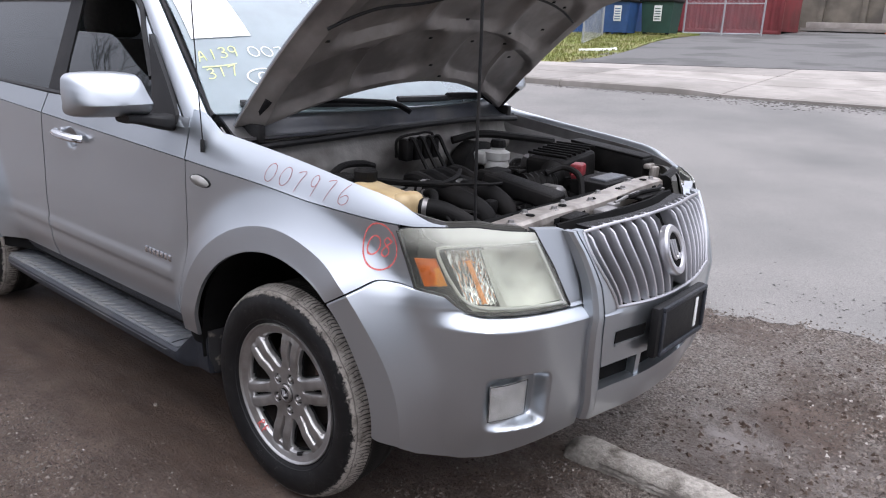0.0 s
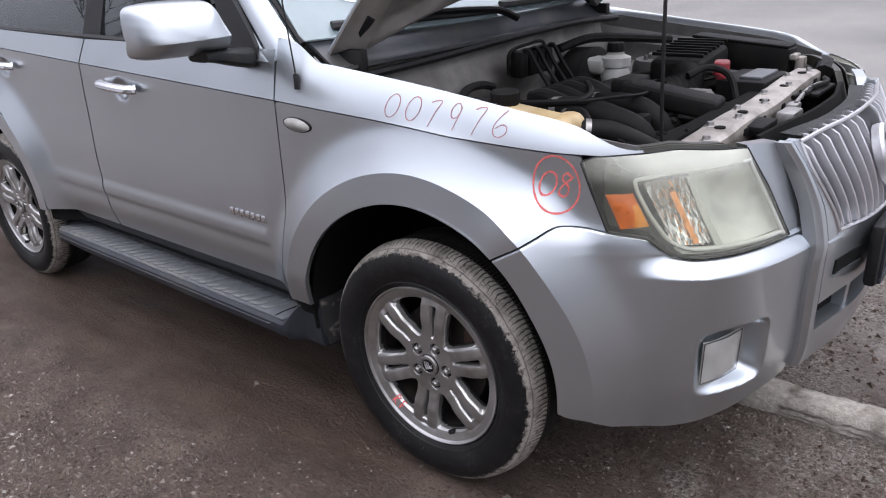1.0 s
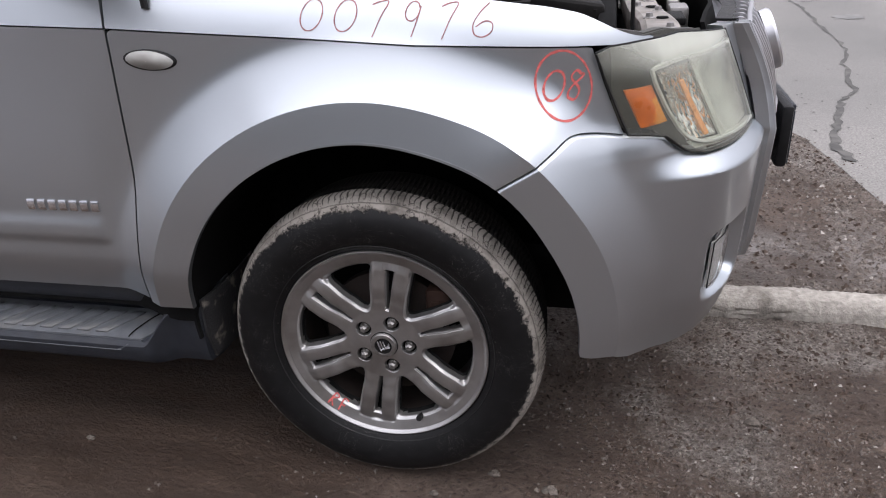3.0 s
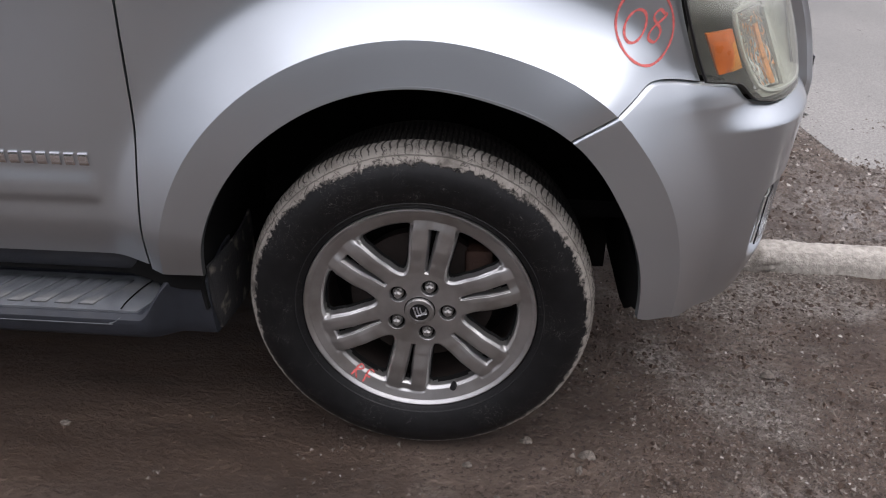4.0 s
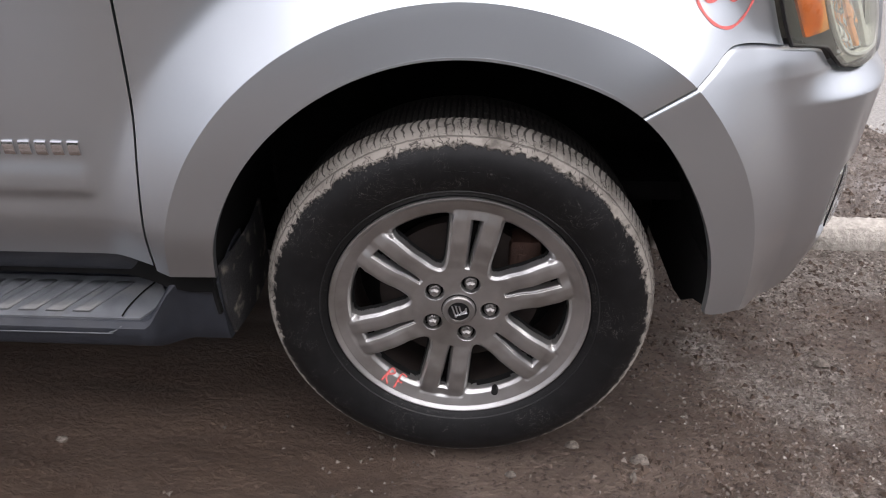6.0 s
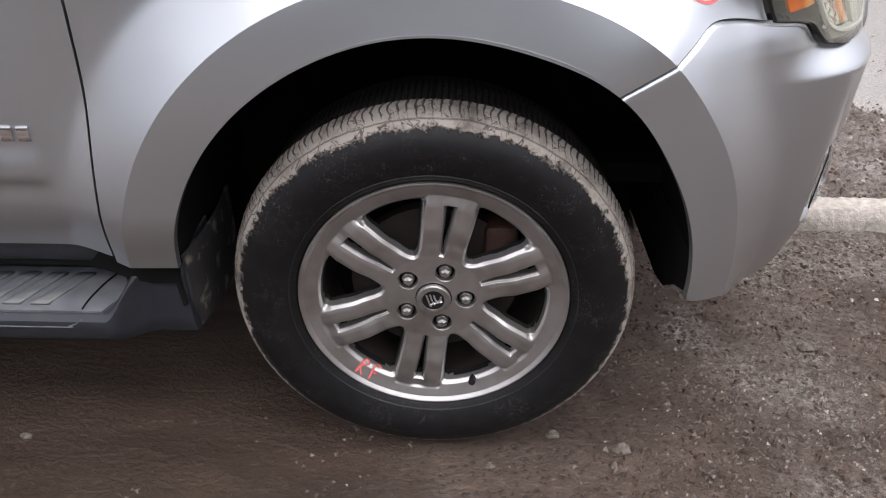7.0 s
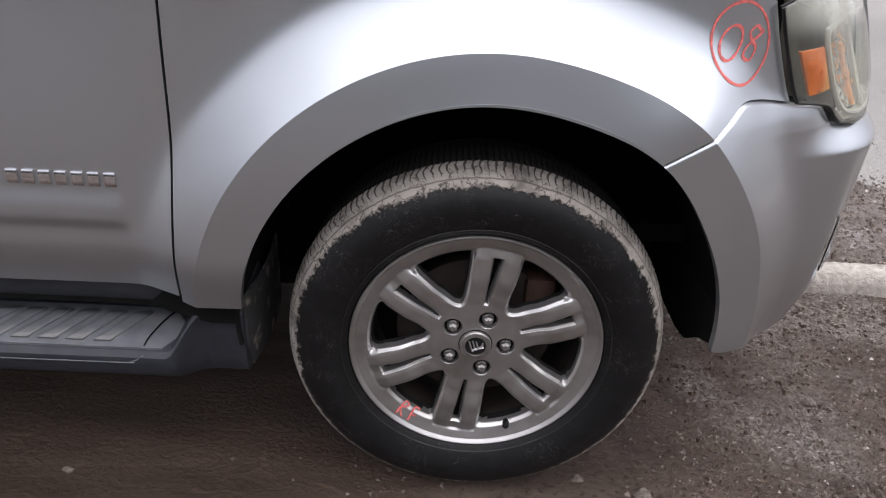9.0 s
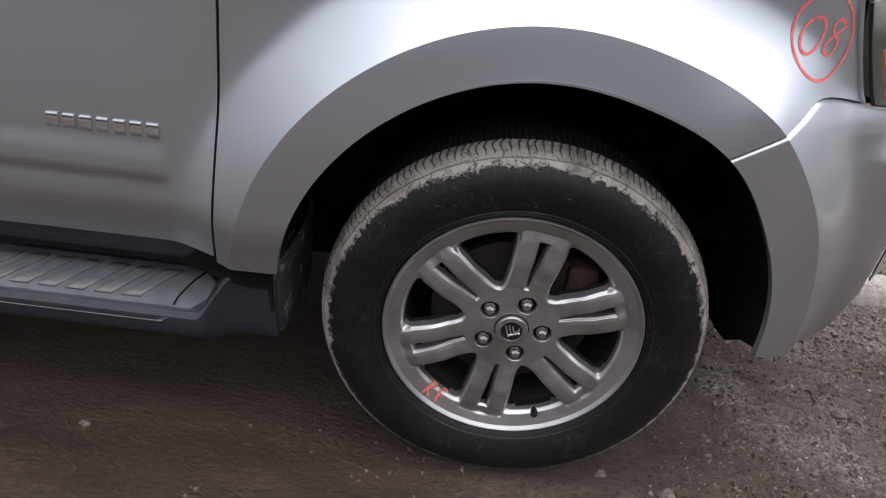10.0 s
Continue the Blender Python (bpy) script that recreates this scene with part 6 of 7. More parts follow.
for y in (0.165, 2 * MID - 0.165):
    bm = bmesh.new()
    box(bm, (-0.37, y, 1.145), (0.12, 0.03, 0.06), 0.006)
    tube(bm, [(-0.40, y, 1.13), (-0.36, y, 1.18), (-0.27, y, 1.26)], 0.012, 6, 4, 0.5)
    part("bonnet_hinge", bm, BLACK, bonnet)
bm = bmesh.new()
tube(bm, [(0.515, 0.33, 0.955), (0.503, 0.296, 1.0), (0.487, 0.302, 1.5), (0.474, 0.306, 1.90), (0.48, 0.32, 1.93)], 0.0045, 8, 4)
part("prop_rod", bm, BLACK, car, "thin black bonnet prop rod")

# ---- engine bay ----
# plain plates out of view that keep the ground under the car dark
bm = bmesh.new()
box(bm, (-1.5, MID, 0.30), (3.3, 1.10, 0.05), 0.01)
box(bm, (-1.31, MID, 0.31), (1.7, 1.56, 0.10), 0.01)
part("underbody", bm, DARK, car)
bay = bmesh.new()
box(bay, (0.2, MID, 0.50), (0.9, 1.3, 0.04), 0)
part("undertray", bay, DARK, car)
for flip in (False, True):
    fl = mirrored if flip else (lambda b: b)
    bm = bmesh.new()
    def apron(s, v, o):
        u = lerp(-0.42, 0.56, s)
        e = S(u, edge(u))
        return Vector((e[0], e[1] + 0.030 + 0.03 * smooth01((0.8 - v) / 0.2) + 0.14 * smooth01((0.35 - v) / 0.3) - o, lerp(0.875, e[2] - 0.012, v)))
    sheet(bm, apron, 24, 10, 0.006)
    part("inner_wing", fl(bm), UNDERHOOD, car)
    bm = lathe(bmesh.new(), [(0.0005, 1.0), (0.05, 1.0), (0.06, 0.985), (0.10, 0.98), (0.11, 0.96), (0.115, 0.885)], (-0.02, 0.27, 0), 32, "Z")
    for k in range(3):
        a = k * 2.1
        lathe(bm, [(0.0005, 1.0), (0.008, 0.998), (0.009, 0.98)], (-0.02 + 0.075 * math.cos(a), 0.27 + 0.075 * math.sin(a), 0.002), 6, "Z")
    part("strut_tower", fl(bm), UNDERHOOD, car)
# bulkhead
bm = bmesh.new()
def wall_at(s, v, o):
    y = lerp(0.12, 2 * MID - 0.12, s)
    return Vector((-0.35 + 0.09 * math.sin(s * math.pi) - 0.10 * (1 - v) * 0 - 0.02 * math.sin(v * 9) + o, y, lerp(0.87, 1.115 + 0.02 * math.sin(s * math.pi), v)))
sheet(bm, wall_at, 30, 14, 0.01)
part("bulkhead", bm, BULKHEAD, car, "dusty grey engine bulkhead")
# radiator support
bm = bmesh.new()
tb = [(0.565, 0.30), (0.565, 0.46), (0.545, 0.70), (0.535, 1.0), (0.525, 1.30), (0.52, 1.42)]
def tie(s, v, o):
    a = poly(tb)(s)
    prof = [(-0.042, 0.925), (-0.042, 0.968), (-0.034, 0.977), (0.034, 0.977), (0.045, 0.968), (0.045, 0.925)]
    p = poly(prof)(v)
    return Vector((a[0] + p[0] * (1 - o * 0), a[1], p[1] + 0.006 * math.sin(s * 9) + o))
sheet(bm, tie, 40, 12, 0.004)
tie_o = part("radiator_support", bm, TIEBAR, car, "dusty beige steel radiator support")
for k in range(9):
    a = poly(tb)((k + 0.5) / 9)
    bm = lathe(bmesh.new(), [(0.0005, 0.012), (0.008, 0.012), (0.010, 0.004), (0.016, 0.002), (0.016, 0.0)], (a[0] + 0.018 * (-1) ** k, a[1], 0.976 + 0.006 * math.sin((k + 0.5) / 9 * 9)), 6, "Z")
    part("bolt", bm, STEEL, tie_o, sharp=20)
# near-black discs and blocks on the support stand for its shaded open holes
for k in range(5):
    a = poly(tb)((k + 0.7) / 5.4)
    bm = lathe(bmesh.new(), [(0.0005, 0.003), (0.013, 0.003), (0.014, 0.0)], (a[0] + 0.008, a[1] + 0.03, 0.978 + 0.006 * math.sin((k + 0.7) / 5.4 * 9)), 20, "Z")
    part("hole_plug", bm, DARK, tie_o)
for k in range(6):
    a = poly(tb)((k + 0.4) / 6)
    bm = bmesh.new()
    box(bm, (a[0] + 0.046, a[1] + 0.02, 0.95 + 0.006 * math.sin((k + 0.4) / 6 * 9)), (0.006, 0.016 + 0.012 * (k % 2), 0.018), 0.003)
    part("support_slot", bm, DARK, tie_o)
bm = bmesh.new()
box(bm, (0.612, 0.66, 0.955), (0.05, 0.12, 0.018), 0.004)
part("latch_cover", bm, GRIME, car)
bm = bmesh.new()
box(bm, (0.618, 1.18, 0.957), (0.05, 0.20, 0.012), 0.004)
part("latch_cover", bm, GRIME, car)
bm = bmesh.new()
tube(bm, [(0.60, 0.98, 0.968), (0.625, 1.04, 0.975), (0.61, 1.12, 0.972), (0.63, 1.22, 0.975), (0.60, 1.32, 0.97)], 0.008, 6, 6)
part("latch_cable", bm, GRIME, car)
bm = bmesh.new()
box(bm, (0.635, 0.83, 0.935), (0.05, 0.09, 0.06), 0.008)
box(bm, (0.625, 0.90, 0.955), (0.03, 0.05, 0.03), 0.005)
tube(bm, [(0.63, 0.9, 0.97), (0.61, 1.1, 0.975), (0.60, 1.35, 0.955)], 0.006, 6, 6)
part("bonnet_latch", bm, STEEL, car)
bm = bmesh.new()
box(bm, (0.45, 0.88, 0.74), (0.05, 0.9, 0.42), 0.01)
rad = part("radiator", bm, DARK, car)
# engine
engine = part("engine_block", box(bmesh.new(), (0.08, 0.80, 0.72), (0.42, 0.56, 0.34), 0.05, None, 3), DARK, car, "grimy black engine block")
bm = bmesh.new()
box(bm, (0.09, 0.83, 0.925), (0.20, 0.42, 0.10), 0.03, Matrix.Rotation(radians(8), 4, "Y"), 3)
part("cam_cover", bm, GRIME, engine)
for k in range(4):
    bm = bmesh.new()
    tube(bm, [(-0.06, 0.62 + 0.075 * k, 0.975), (0.0, 0.62 + 0.075 * k, 0.985), (0.10, 0.63 + 0.075 * k, 0.94), (0.17, 0.64 + 0.075 * k, 0.84)], 0.027, 12, 6)
    part("intake_runner", bm, GRIME, engine)
    bm = bmesh.new()
    box(bm, (-0.175, 0.725 + 0.05 * k, 1.06), (0.05, 0.042, 0.085), 0.010)
    tube(bm, [(-0.17, 0.725 + 0.05 * k, 1.09), (-0.14, 0.725 + 0.05 * k, 1.105), (-0.11, 0.735 + 0.05 * k, 1.05), (-0.06, 0.74 + 0.05 * k, 0.98)], 0.008, 6, 4)
    part("coil_pack", bm, GRIME, engine)
bm = bmesh.new()
tube(bm, [(-0.20, 0.70, 1.03), (-0.19, 0.695, 1.10), (-0.185, 0.79, 1.115), (-0.185, 0.885, 1.11), (-0.19, 0.90, 1.04)], 0.006, 6, 6)
part("coil_bracket", bm, GRIME, engine)
# big hoses by the right wing
for k, (p, r) in enumerate((([(0.30, 0.285, 0.99), (0.36, 0.32, 0.985), (0.43, 0.36, 0.95), (0.47, 0.42, 0.90), (0.48, 0.46, 0.82)], 0.027),
                            ([(0.02, 0.60, 0.955), (0.12, 0.60, 0.965), (0.22, 0.585, 0.955), (0.31, 0.60, 0.915), (0.34, 0.61, 0.82)], 0.036),
                            ([(0.06, 0.75, 0.945), (0.17, 0.75, 0.955), (0.26, 0.735, 0.945), (0.31, 0.75, 0.89), (0.32, 0.76, 0.80)], 0.036),
                            ([(0.12, 0.50, 0.97), (0.20, 0.46, 0.99), (0.26, 0.40, 0.97)], 0.014))):
    bm = bmesh.new()
    tube(bm, p, r, 14, 8)
    part("radiator_hose", bm, GRIME, engine)
    bm = bmesh.new()
    tube(bm, [Vector(p[0]).lerp(Vector(p[1]), 0.15), Vector(p[0]).lerp(Vector(p[1]), 0.35)], r * 1.08, 14, 1)
    part("hose_clamp", bm, STEEL, engine)
bm = bmesh.new()
tube(bm, [(0.26, 1.04, 1.0), (0.30, 1.10, 1.02), (0.37, 1.10, 1.0), (0.41, 1.07, 0.93)], 0.012, 8, 6)
part("breather_hose", bm, GRIME, engine)
bm = bmesh.new()
tube(bm, [(0.0, 0.42, 1.0), (0.10, 0.50, 0.995), (0.20, 0.62, 1.0), (0.24, 0.76, 0.99), (0.20, 0.92, 0.985)], 0.006, 6, 6)
part("fuel_rail_loom", bm, GRIME, engine)
bm = bmesh.new()
tube(bm, [(-0.02, 0.34, 1.02), (0.08, 0.44, 1.01), (0.14, 0.56, 1.0), (0.10, 0.70, 1.0), (0.02, 0.82, 1.0)], 0.009, 6, 6)
part("fuel_rail_loom", bm, GRIME, engine)
# coolant bottle
bm = bmesh.new()
box(bm, (0.18, 0.235, 0.985), (0.19, 0.12, 0.105), 0.025, Matrix.Rotation(radians(6), 4, "Y"), 4)
box(bm, (0.275, 0.255, 0.985), (0.07, 0.11, 0.10), 0.03, None, 4)
tank = part("coolant_tank", bm, COOLANT, car, "aged amber coolant tank")
bm = lathe(bmesh.new(), [(0.0005, 0.05), (0.032, 0.05), (0.036, 0.044), (0.036, 0.02), (0.03, 0.0)], (0.10, 0.25, 1.03), 20, "Z", lambda j, k: 0.002 * (k % 2) * (j in (2, 3)))
part("tank_cap", bm, GRIME, tank)
bm = bmesh.new()
box(bm, (0.02, 0.235, 1.03), (0.10, 0.09, 0.04), 0.012, None, 3)
tube(bm, [(-0.03, 0.22, 1.04), (-0.06, 0.3, 1.06), (-0.1, 0.42, 1.05), (-0.12, 0.5, 1.03)], 0.012, 8, 6)
part("power_steering_bottle", bm, GRIME, car)
# brake fluid bottle
bm = lathe(bmesh.new(), [(0.0005, 0.0), (0.05, 0.0), (0.052, 0.03), (0.044, 0.05), (0.052, 0.055), (0.053, 0.085), (0.03, 0.095), (0.028, 0.11), (0.0005, 0.11)], (-0.05, 1.15, 0.945), 24, "Z")
box(bm, (-0.12, 1.14, 1.0), (0.10, 0.09, 0.06), 0.02, None, 3)
res = part("brake_fluid_bottle", bm, MILKY, car, "milky brake fluid bottle")
bm = lathe(bmesh.new(), [(0.0005, 0.03), (0.027, 0.03), (0.031, 0.02), (0.031, 0.0)], (-0.05, 1.15, 1.05), 18, "Z", lambda j, k: 0.0015 * (k % 2))
part("bottle_cap", bm, GRIME, res)
bm = lathe(bmesh.new(), [(0.0005, -0.12), (0.09, -0.12), (0.125, -0.09), (0.13, 0.0), (0.06, 0.03), (0.05, 0.10), (0.0005, 0.10)], (-0.14, 1.17, 0.93), 32, "X")
part("brake_servo", bm, GRIME, car)
# air box, battery, fuse box on the left
airb = part("air_box", box(bmesh.new(), (0.145, 1.34, 0.965), (0.19, 0.27, 0.14), 0.025, Matrix.Rotation(radians(6), 4, "X"), 3), GRIME, car, "ribbed black air filter box")
bm = bmesh.new()
for k in range(7):
    box(bm, (0.145, 1.225 + 0.036 * k, 1.036 + 0.0038 * k), (0.185, 0.007, 0.012), 0.002, Matrix.Rotation(radians(6), 4, "X"))
part("air_box_rib", bm, GRIME, airb)
bm = bmesh.new()
tube(bm, [(0.17, 1.24, 0.975), (0.215, 1.16, 0.965), (0.235, 1.08, 0.955), (0.20, 0.98, 0.945)], 0.048, 16, 9, 1.0, 0.07)
part("intake_hose", bm, GRIME, airb)
bm = bmesh.new()
box(bm, (0.29, 0.85, 0.965), (0.30, 0.105, 0.062), 0.018, Matrix.Rotation(radians(9), 4, "Y") @ Matrix.Rotation(radians(6), 4, "Z"), 3)
box(bm, (0.15, 0.86, 0.995), (0.08, 0.13, 0.05), 0.015, None, 3)
part("air_duct", bm, GRIME, car)
batt = part("battery", box(bmesh.new(), (0.40, 1.24, 0.89), (0.16, 0.24, 0.18), 0.012), GRIME, car, "black battery with a red terminal cover")
bm = bmesh.new()
box(bm, (0.315, 1.185, 1.005), (0.05, 0.075, 0.05), 0.010, Matrix.Rotation(0.3, 4, "Z"), 3)
box(bm, (0.325, 1.15, 0.985), (0.03, 0.05, 0.02), 0.006, Matrix.Rotation(0.5, 4, "Z"))
part("terminal_cover", bm, RED, batt, "red terminal cover")
bm = bmesh.new()
box(bm, (0.42, 1.24, 0.984), (0.07, 0.17, 0.010), 0.003)
part("battery_clamp", bm, TREAD_GREY, batt)
bm = bmesh.new()
box(bm, (0.255, 1.555, 0.995), (0.36, 0.10, 0.10), 0.012, Matrix.Rotation(radians(5), 4, "Y"))
box(bm, (0.255, 1.555, 1.048), (0.35, 0.095, 0.012), 0.004, Matrix.Rotation(radians(5), 4, "Y"))
part("fuse_box", bm, GRIME, car, "long black fuse box")
bm = lathe(bmesh.new(), [(0.0005, 0.05), (0.05, 0.05), (0.062, 0.04), (0.062, -0.03), (0.0005, -0.03)], (0.30, 1.02, 0.90), 24, "X", lambda j, k: 0.004 * (k % 2) * (j in (2, 3)))
part("alternator", bm, STEEL, engine)
bm = bmesh.new()
box(bm, (0.463, 1.555, 0.965), (0.03, 0.045, 0.07), 0.008)
box(bm, (0.445, 1.54, 1.0), (0.025, 0.06, 0.02), 0.005)
part("lamp_bracket", bm, TIEBAR, car)
bm = bmesh.new()
tube(bm, [(0.57, 1.42, 0.965), (0.555, 1.52, 0.975), (0.52, 1.60, 0.97), (0.46, 1.64, 0.965)], 0.030, 10, 6)
part("air_inlet", bm, GRIME, car)
# looms and pipes
rnd = random.Random(5)
for k in range(16):
    bm = bmesh.new()
    x0, y0 = rnd.uniform(-0.18, 0.42), rnd.uniform(0.3, 1.5)
    z0 = rnd.uniform(0.88, 0.96)
    pts = [(x0, y0, z0)]
    for _ in range(4):
        q = pts[-1]
        pts.append((min(0.46, max(-0.2, q[0] + rnd.uniform(-0.12, 0.12))), min(1.54, max(0.26, q[1] + rnd.uniform(-0.16, 0.16))), min(0.97, max(0.86, q[2] + rnd.uniform(-0.05, 0.05)))))
    tube(bm, pts, rnd.choice((0.004, 0.006, 0.008, 0.011)), 6, 6)
    part("wiring_loom", bm, rnd.choice((GRIME, GRIME, DARK)), engine)
bm = bmesh.new()
tube(bm, [(-0.24, 1.08, 1.06), (-0.18, 1.2, 1.085), (-0.1, 1.36, 1.07), (0.0, 1.50, 1.05)], 0.017, 8, 6)
part("bulkhead_loom", bm, GRIME, car)
for k in range(14):
    x, y = rnd.uniform(-0.1, 0.42), rnd.uniform(0.35, 1.45)
    bm = bmesh.new()
    box(bm, (x, y, rnd.uniform(0.88, 0.97)), (rnd.uniform(0.03, 0.08), rnd.uniform(0.03, 0.08), rnd.uniform(0.02, 0.06)), 0.006, Matrix.Rotation(rnd.uniform(0, 3), 4, "Z"))
    part("connector", bm, rnd.choice((GRIME, GRIME, DARK, STEEL)), engine)

# ---- ground, road and far side ----
def hill(y):
    """The land rises away from the car's far side."""
    return 0.065 * max(0.0, y - 1.2) * smooth01((y - 1.0) / 1.2) if y < 45 else 0.065 * 43.8


def fine_lumps(x, y):
    """Clods, and the prints of tread blocks pressed into the damp dirt ahead of the wheel."""
    if abs(x) > 2.0 or abs(y) > 1.7:
        return 0.0
    far = smooth01((2.0 - abs(x)) / 0.3) * smooth01((1.7 - abs(y)) / 0.3)
    open_air = 1.0 - 0.75 * smooth01((y + 0.35) / 0.2) * smooth01((0.25 - x) / 0.3)
    k = 0.0030 * noise.noise((x * 38, y * 44, 2.0)) + 0.0022 * noise.noise((x * 80, y * 86, 7.0))
    track = 0.0
    for y0, w, p in ((0.115, 0.018, 0.024), (0.015, 0.022, 0.026), (-0.075, 0.018, 0.023)):
        side = (y - y0 - 0.05 * (x - 0.5) - 0.012 * noise.noise((x * 3, y0 * 9, 5.0))) / w
        if abs(side) < 1.6 and 0.28 < x < 1.25:
            track -= 0.0065 * smooth01(1.6 - abs(side)) * max(0.0, math.sin((x + 0.25 * (y - y0)) * math.tau / p)) * smooth01((x - 0.28) / 0.1) * smooth01((1.25 - x) / 0.4) * smooth01(0.65 + 0.9 * noise.noise((x * 5, y0 * 20, 1.0)))
    return far * (k * open_air + track)


def lumps(x, y):
    near = max(0.0, 1 - max(abs(x), abs(y)) / 6)
    return 0.010 * near * noise.noise((x * 1.3, y * 1.9, 0.3)) + 0.004 * near * noise.noise((x * 5, y * 7, 1.7)) + 0.0034 * near * noise.noise((x * 17, y * 21, 4.1)) + fine_lumps(x, y)


def axis_steps(lo, hi, near, fine, grow):
    out, q, step = [0.0], 0.0, fine
    while q < hi:
        step = fine if q < near else step * grow
        q += step
        out.append(q)
    q, step = 0.0, fine
    while q > lo:
        step = fine if q > -near else step * grow
        q -= step
        out.insert(0, q)
    return out


xs, ys = axis_steps(-400, 400, 1.7, 0.0085, 1.14), axis_steps(-400, 900, 1.3, 0.0085, 1.13)
me = bpy.data.meshes.new("ground")
me.from_pydata([(x, y, hill(y) + lumps(x, y)) for x in xs for y in ys], [], [(i * len(ys) + j, (i + 1) * len(ys) + j, (i + 1) * len(ys) + j + 1, i * len(ys) + j + 1) for i in range(len(xs) - 1) for j in range(len(ys) - 1)])
for f in me.polygons:
    f.use_smooth = True
me.materials.append(DIRT)
tagged(new("ground", me), "wet brown dirt with grey gravel patches", "ground", kind="structure")


def road_edge(x):
    """Ragged near edge of the asphalt; it bulges towards the verge ahead of the car."""
    base = 2.64 - 0.86 * smooth01((x - 1.36) / 0.29) + 0.08 * math.sin(x * 5.0 + 2.1)
    return base + 0.07 * noise.noise((x * 5, 0.0, 9.0)) + 0.07 * noise.noise((x * 13, 0.0, 2.0)) + 0.05 * noise.noise((x * 31, 0.0, 6.0))


def kerb_y(x):
    return 11.35 + 0.10 * x + (0.5 * smooth01((-6.0 - x) / 2.5) if x < -6 else 0)


def walk_back(x):
    return 16.3 + 0.33 * x if x > -8.5 else 13.5


rx = [-60 + 1.5 * k for k in range(37)] + [-4 + 0.04 * k for k in range(226)] + [5 + 1.5 * k for k in range(38)]
bm = bmesh.new()
vs = [0, 0.004, 0.02, 0.06, 0.12, 0.2, 0.35, 0.5, 0.7, 0.85, 1.0]
def road_at(s, v, o):
    x = rx[round(s * (len(rx) - 1))]
    y = lerp(road_edge(x), kerb_y(x) + 0.05, v)
    rise = 0.007 * smooth01(v / 0.02) * (0.8 + 0.4 * noise.noise((x * 2, y * 2, 0)))
    return Vector((x, y, hill(y) + rise + 0.002 + o))
sheet(bm, road_at, 1, 1, 0.05, [k / (len(rx) - 1) for k in range(len(rx))], vs)
road = single("road", bm, ROAD, "pale grey wet asphalt street with cracks", "road", kind="structure")
# dark cracks that widen towards the verge, and damp stains
TAR = mat("tar_crack", (0.055, 0.053, 0.049), 0.8, vary=0.35, scale=30, second=(0.10, 0.095, 0.088), second_scale=14)
DAMP = mat("damp_stain", (0.115, 0.112, 0.107), 0.55, vary=0.3, scale=20, second=(0.17, 0.165, 0.155), second_scale=6)
crack_rnd = random.Random(5)


def on_street(x, y):
    return Vector((x, y, hill(y) + 0.0118))


def make_crack(points, w0, w1):
    """An uneven dark line between w0 and w1 wide, with crumbled sides."""
    pts = spline([(x, y, 0) for x, y in points], 7)
    bm, rows = bmesh.new(), []
    for i, q in enumerate(pts):
        k = i / (len(pts) - 1)
        x = q.x + 0.016 * noise.noise((q.y * 9, 1.0, k)) + crack_rnd.uniform(-0.014, 0.014)
        w = lerp(w0, w1, k * k) * crack_rnd.uniform(0.25, 1.5)
        rows.append((bm.verts.new(on_street(x - w / 2, q.y)), bm.verts.new(on_street(x + w / 2, q.y))))
    for a, b in zip(rows, rows[1:]):
        bm.faces.new((a[0], a[1], b[1], b[0]))
    part("road_crack", bm, TAR, road)


make_crack([(1.80, 9.6), (1.75, 8.2), (1.77, 7.28), (1.745, 6.40), (1.95, 5.97), (2.025, 5.65), (2.025, 4.96), (2.035, 4.3), (1.925, 3.78), (1.845, 3.28), (1.735, 3.09), (1.64, 2.75), (1.555, 2.43), (1.575, 2.22)], 0.016, 0.042)
make_crack([(2.06, 5.83), (2.12, 5.80), (2.23, 5.89)], 0.03, 0.01)


def make_stain(x, y, rx_, ry_, seed):
    bm, g = bmesh.new(), random.Random(seed)
    ring = []
    for k in range(40):
        a = k * math.tau / 40
        r = 1 + 0.45 * noise.noise((3 * math.cos(a), 3 * math.sin(a), seed)) + g.uniform(-0.12, 0.12)
        ring.append(bm.verts.new(on_street(x + rx_ * r * math.cos(a), y + ry_ * r * math.sin(a))))
    bm.faces.new(ring)
    bmesh.ops.triangulate(bm, faces=bm.faces)
    part("damp_stain", bm, DAMP, road)


for q in ((1.24, 5.93, 0.14, 0.05), (1.05, 5.97, 0.05, 0.03), (1.46, 5.98, 0.06, 0.07), (0.90, 5.96, 0.05, 0.03), (2.28, 5.2, 0.10, 0.09), (1.38, 6.1, 0.04, 0.03)):
    make_stain(*q, 3 + q[0])

# kerb stones and slabs over the street
pav = thing("pavement", "pale concrete pavement slabs with a kerb", "pavement", kind="structure")
kx = -26.0
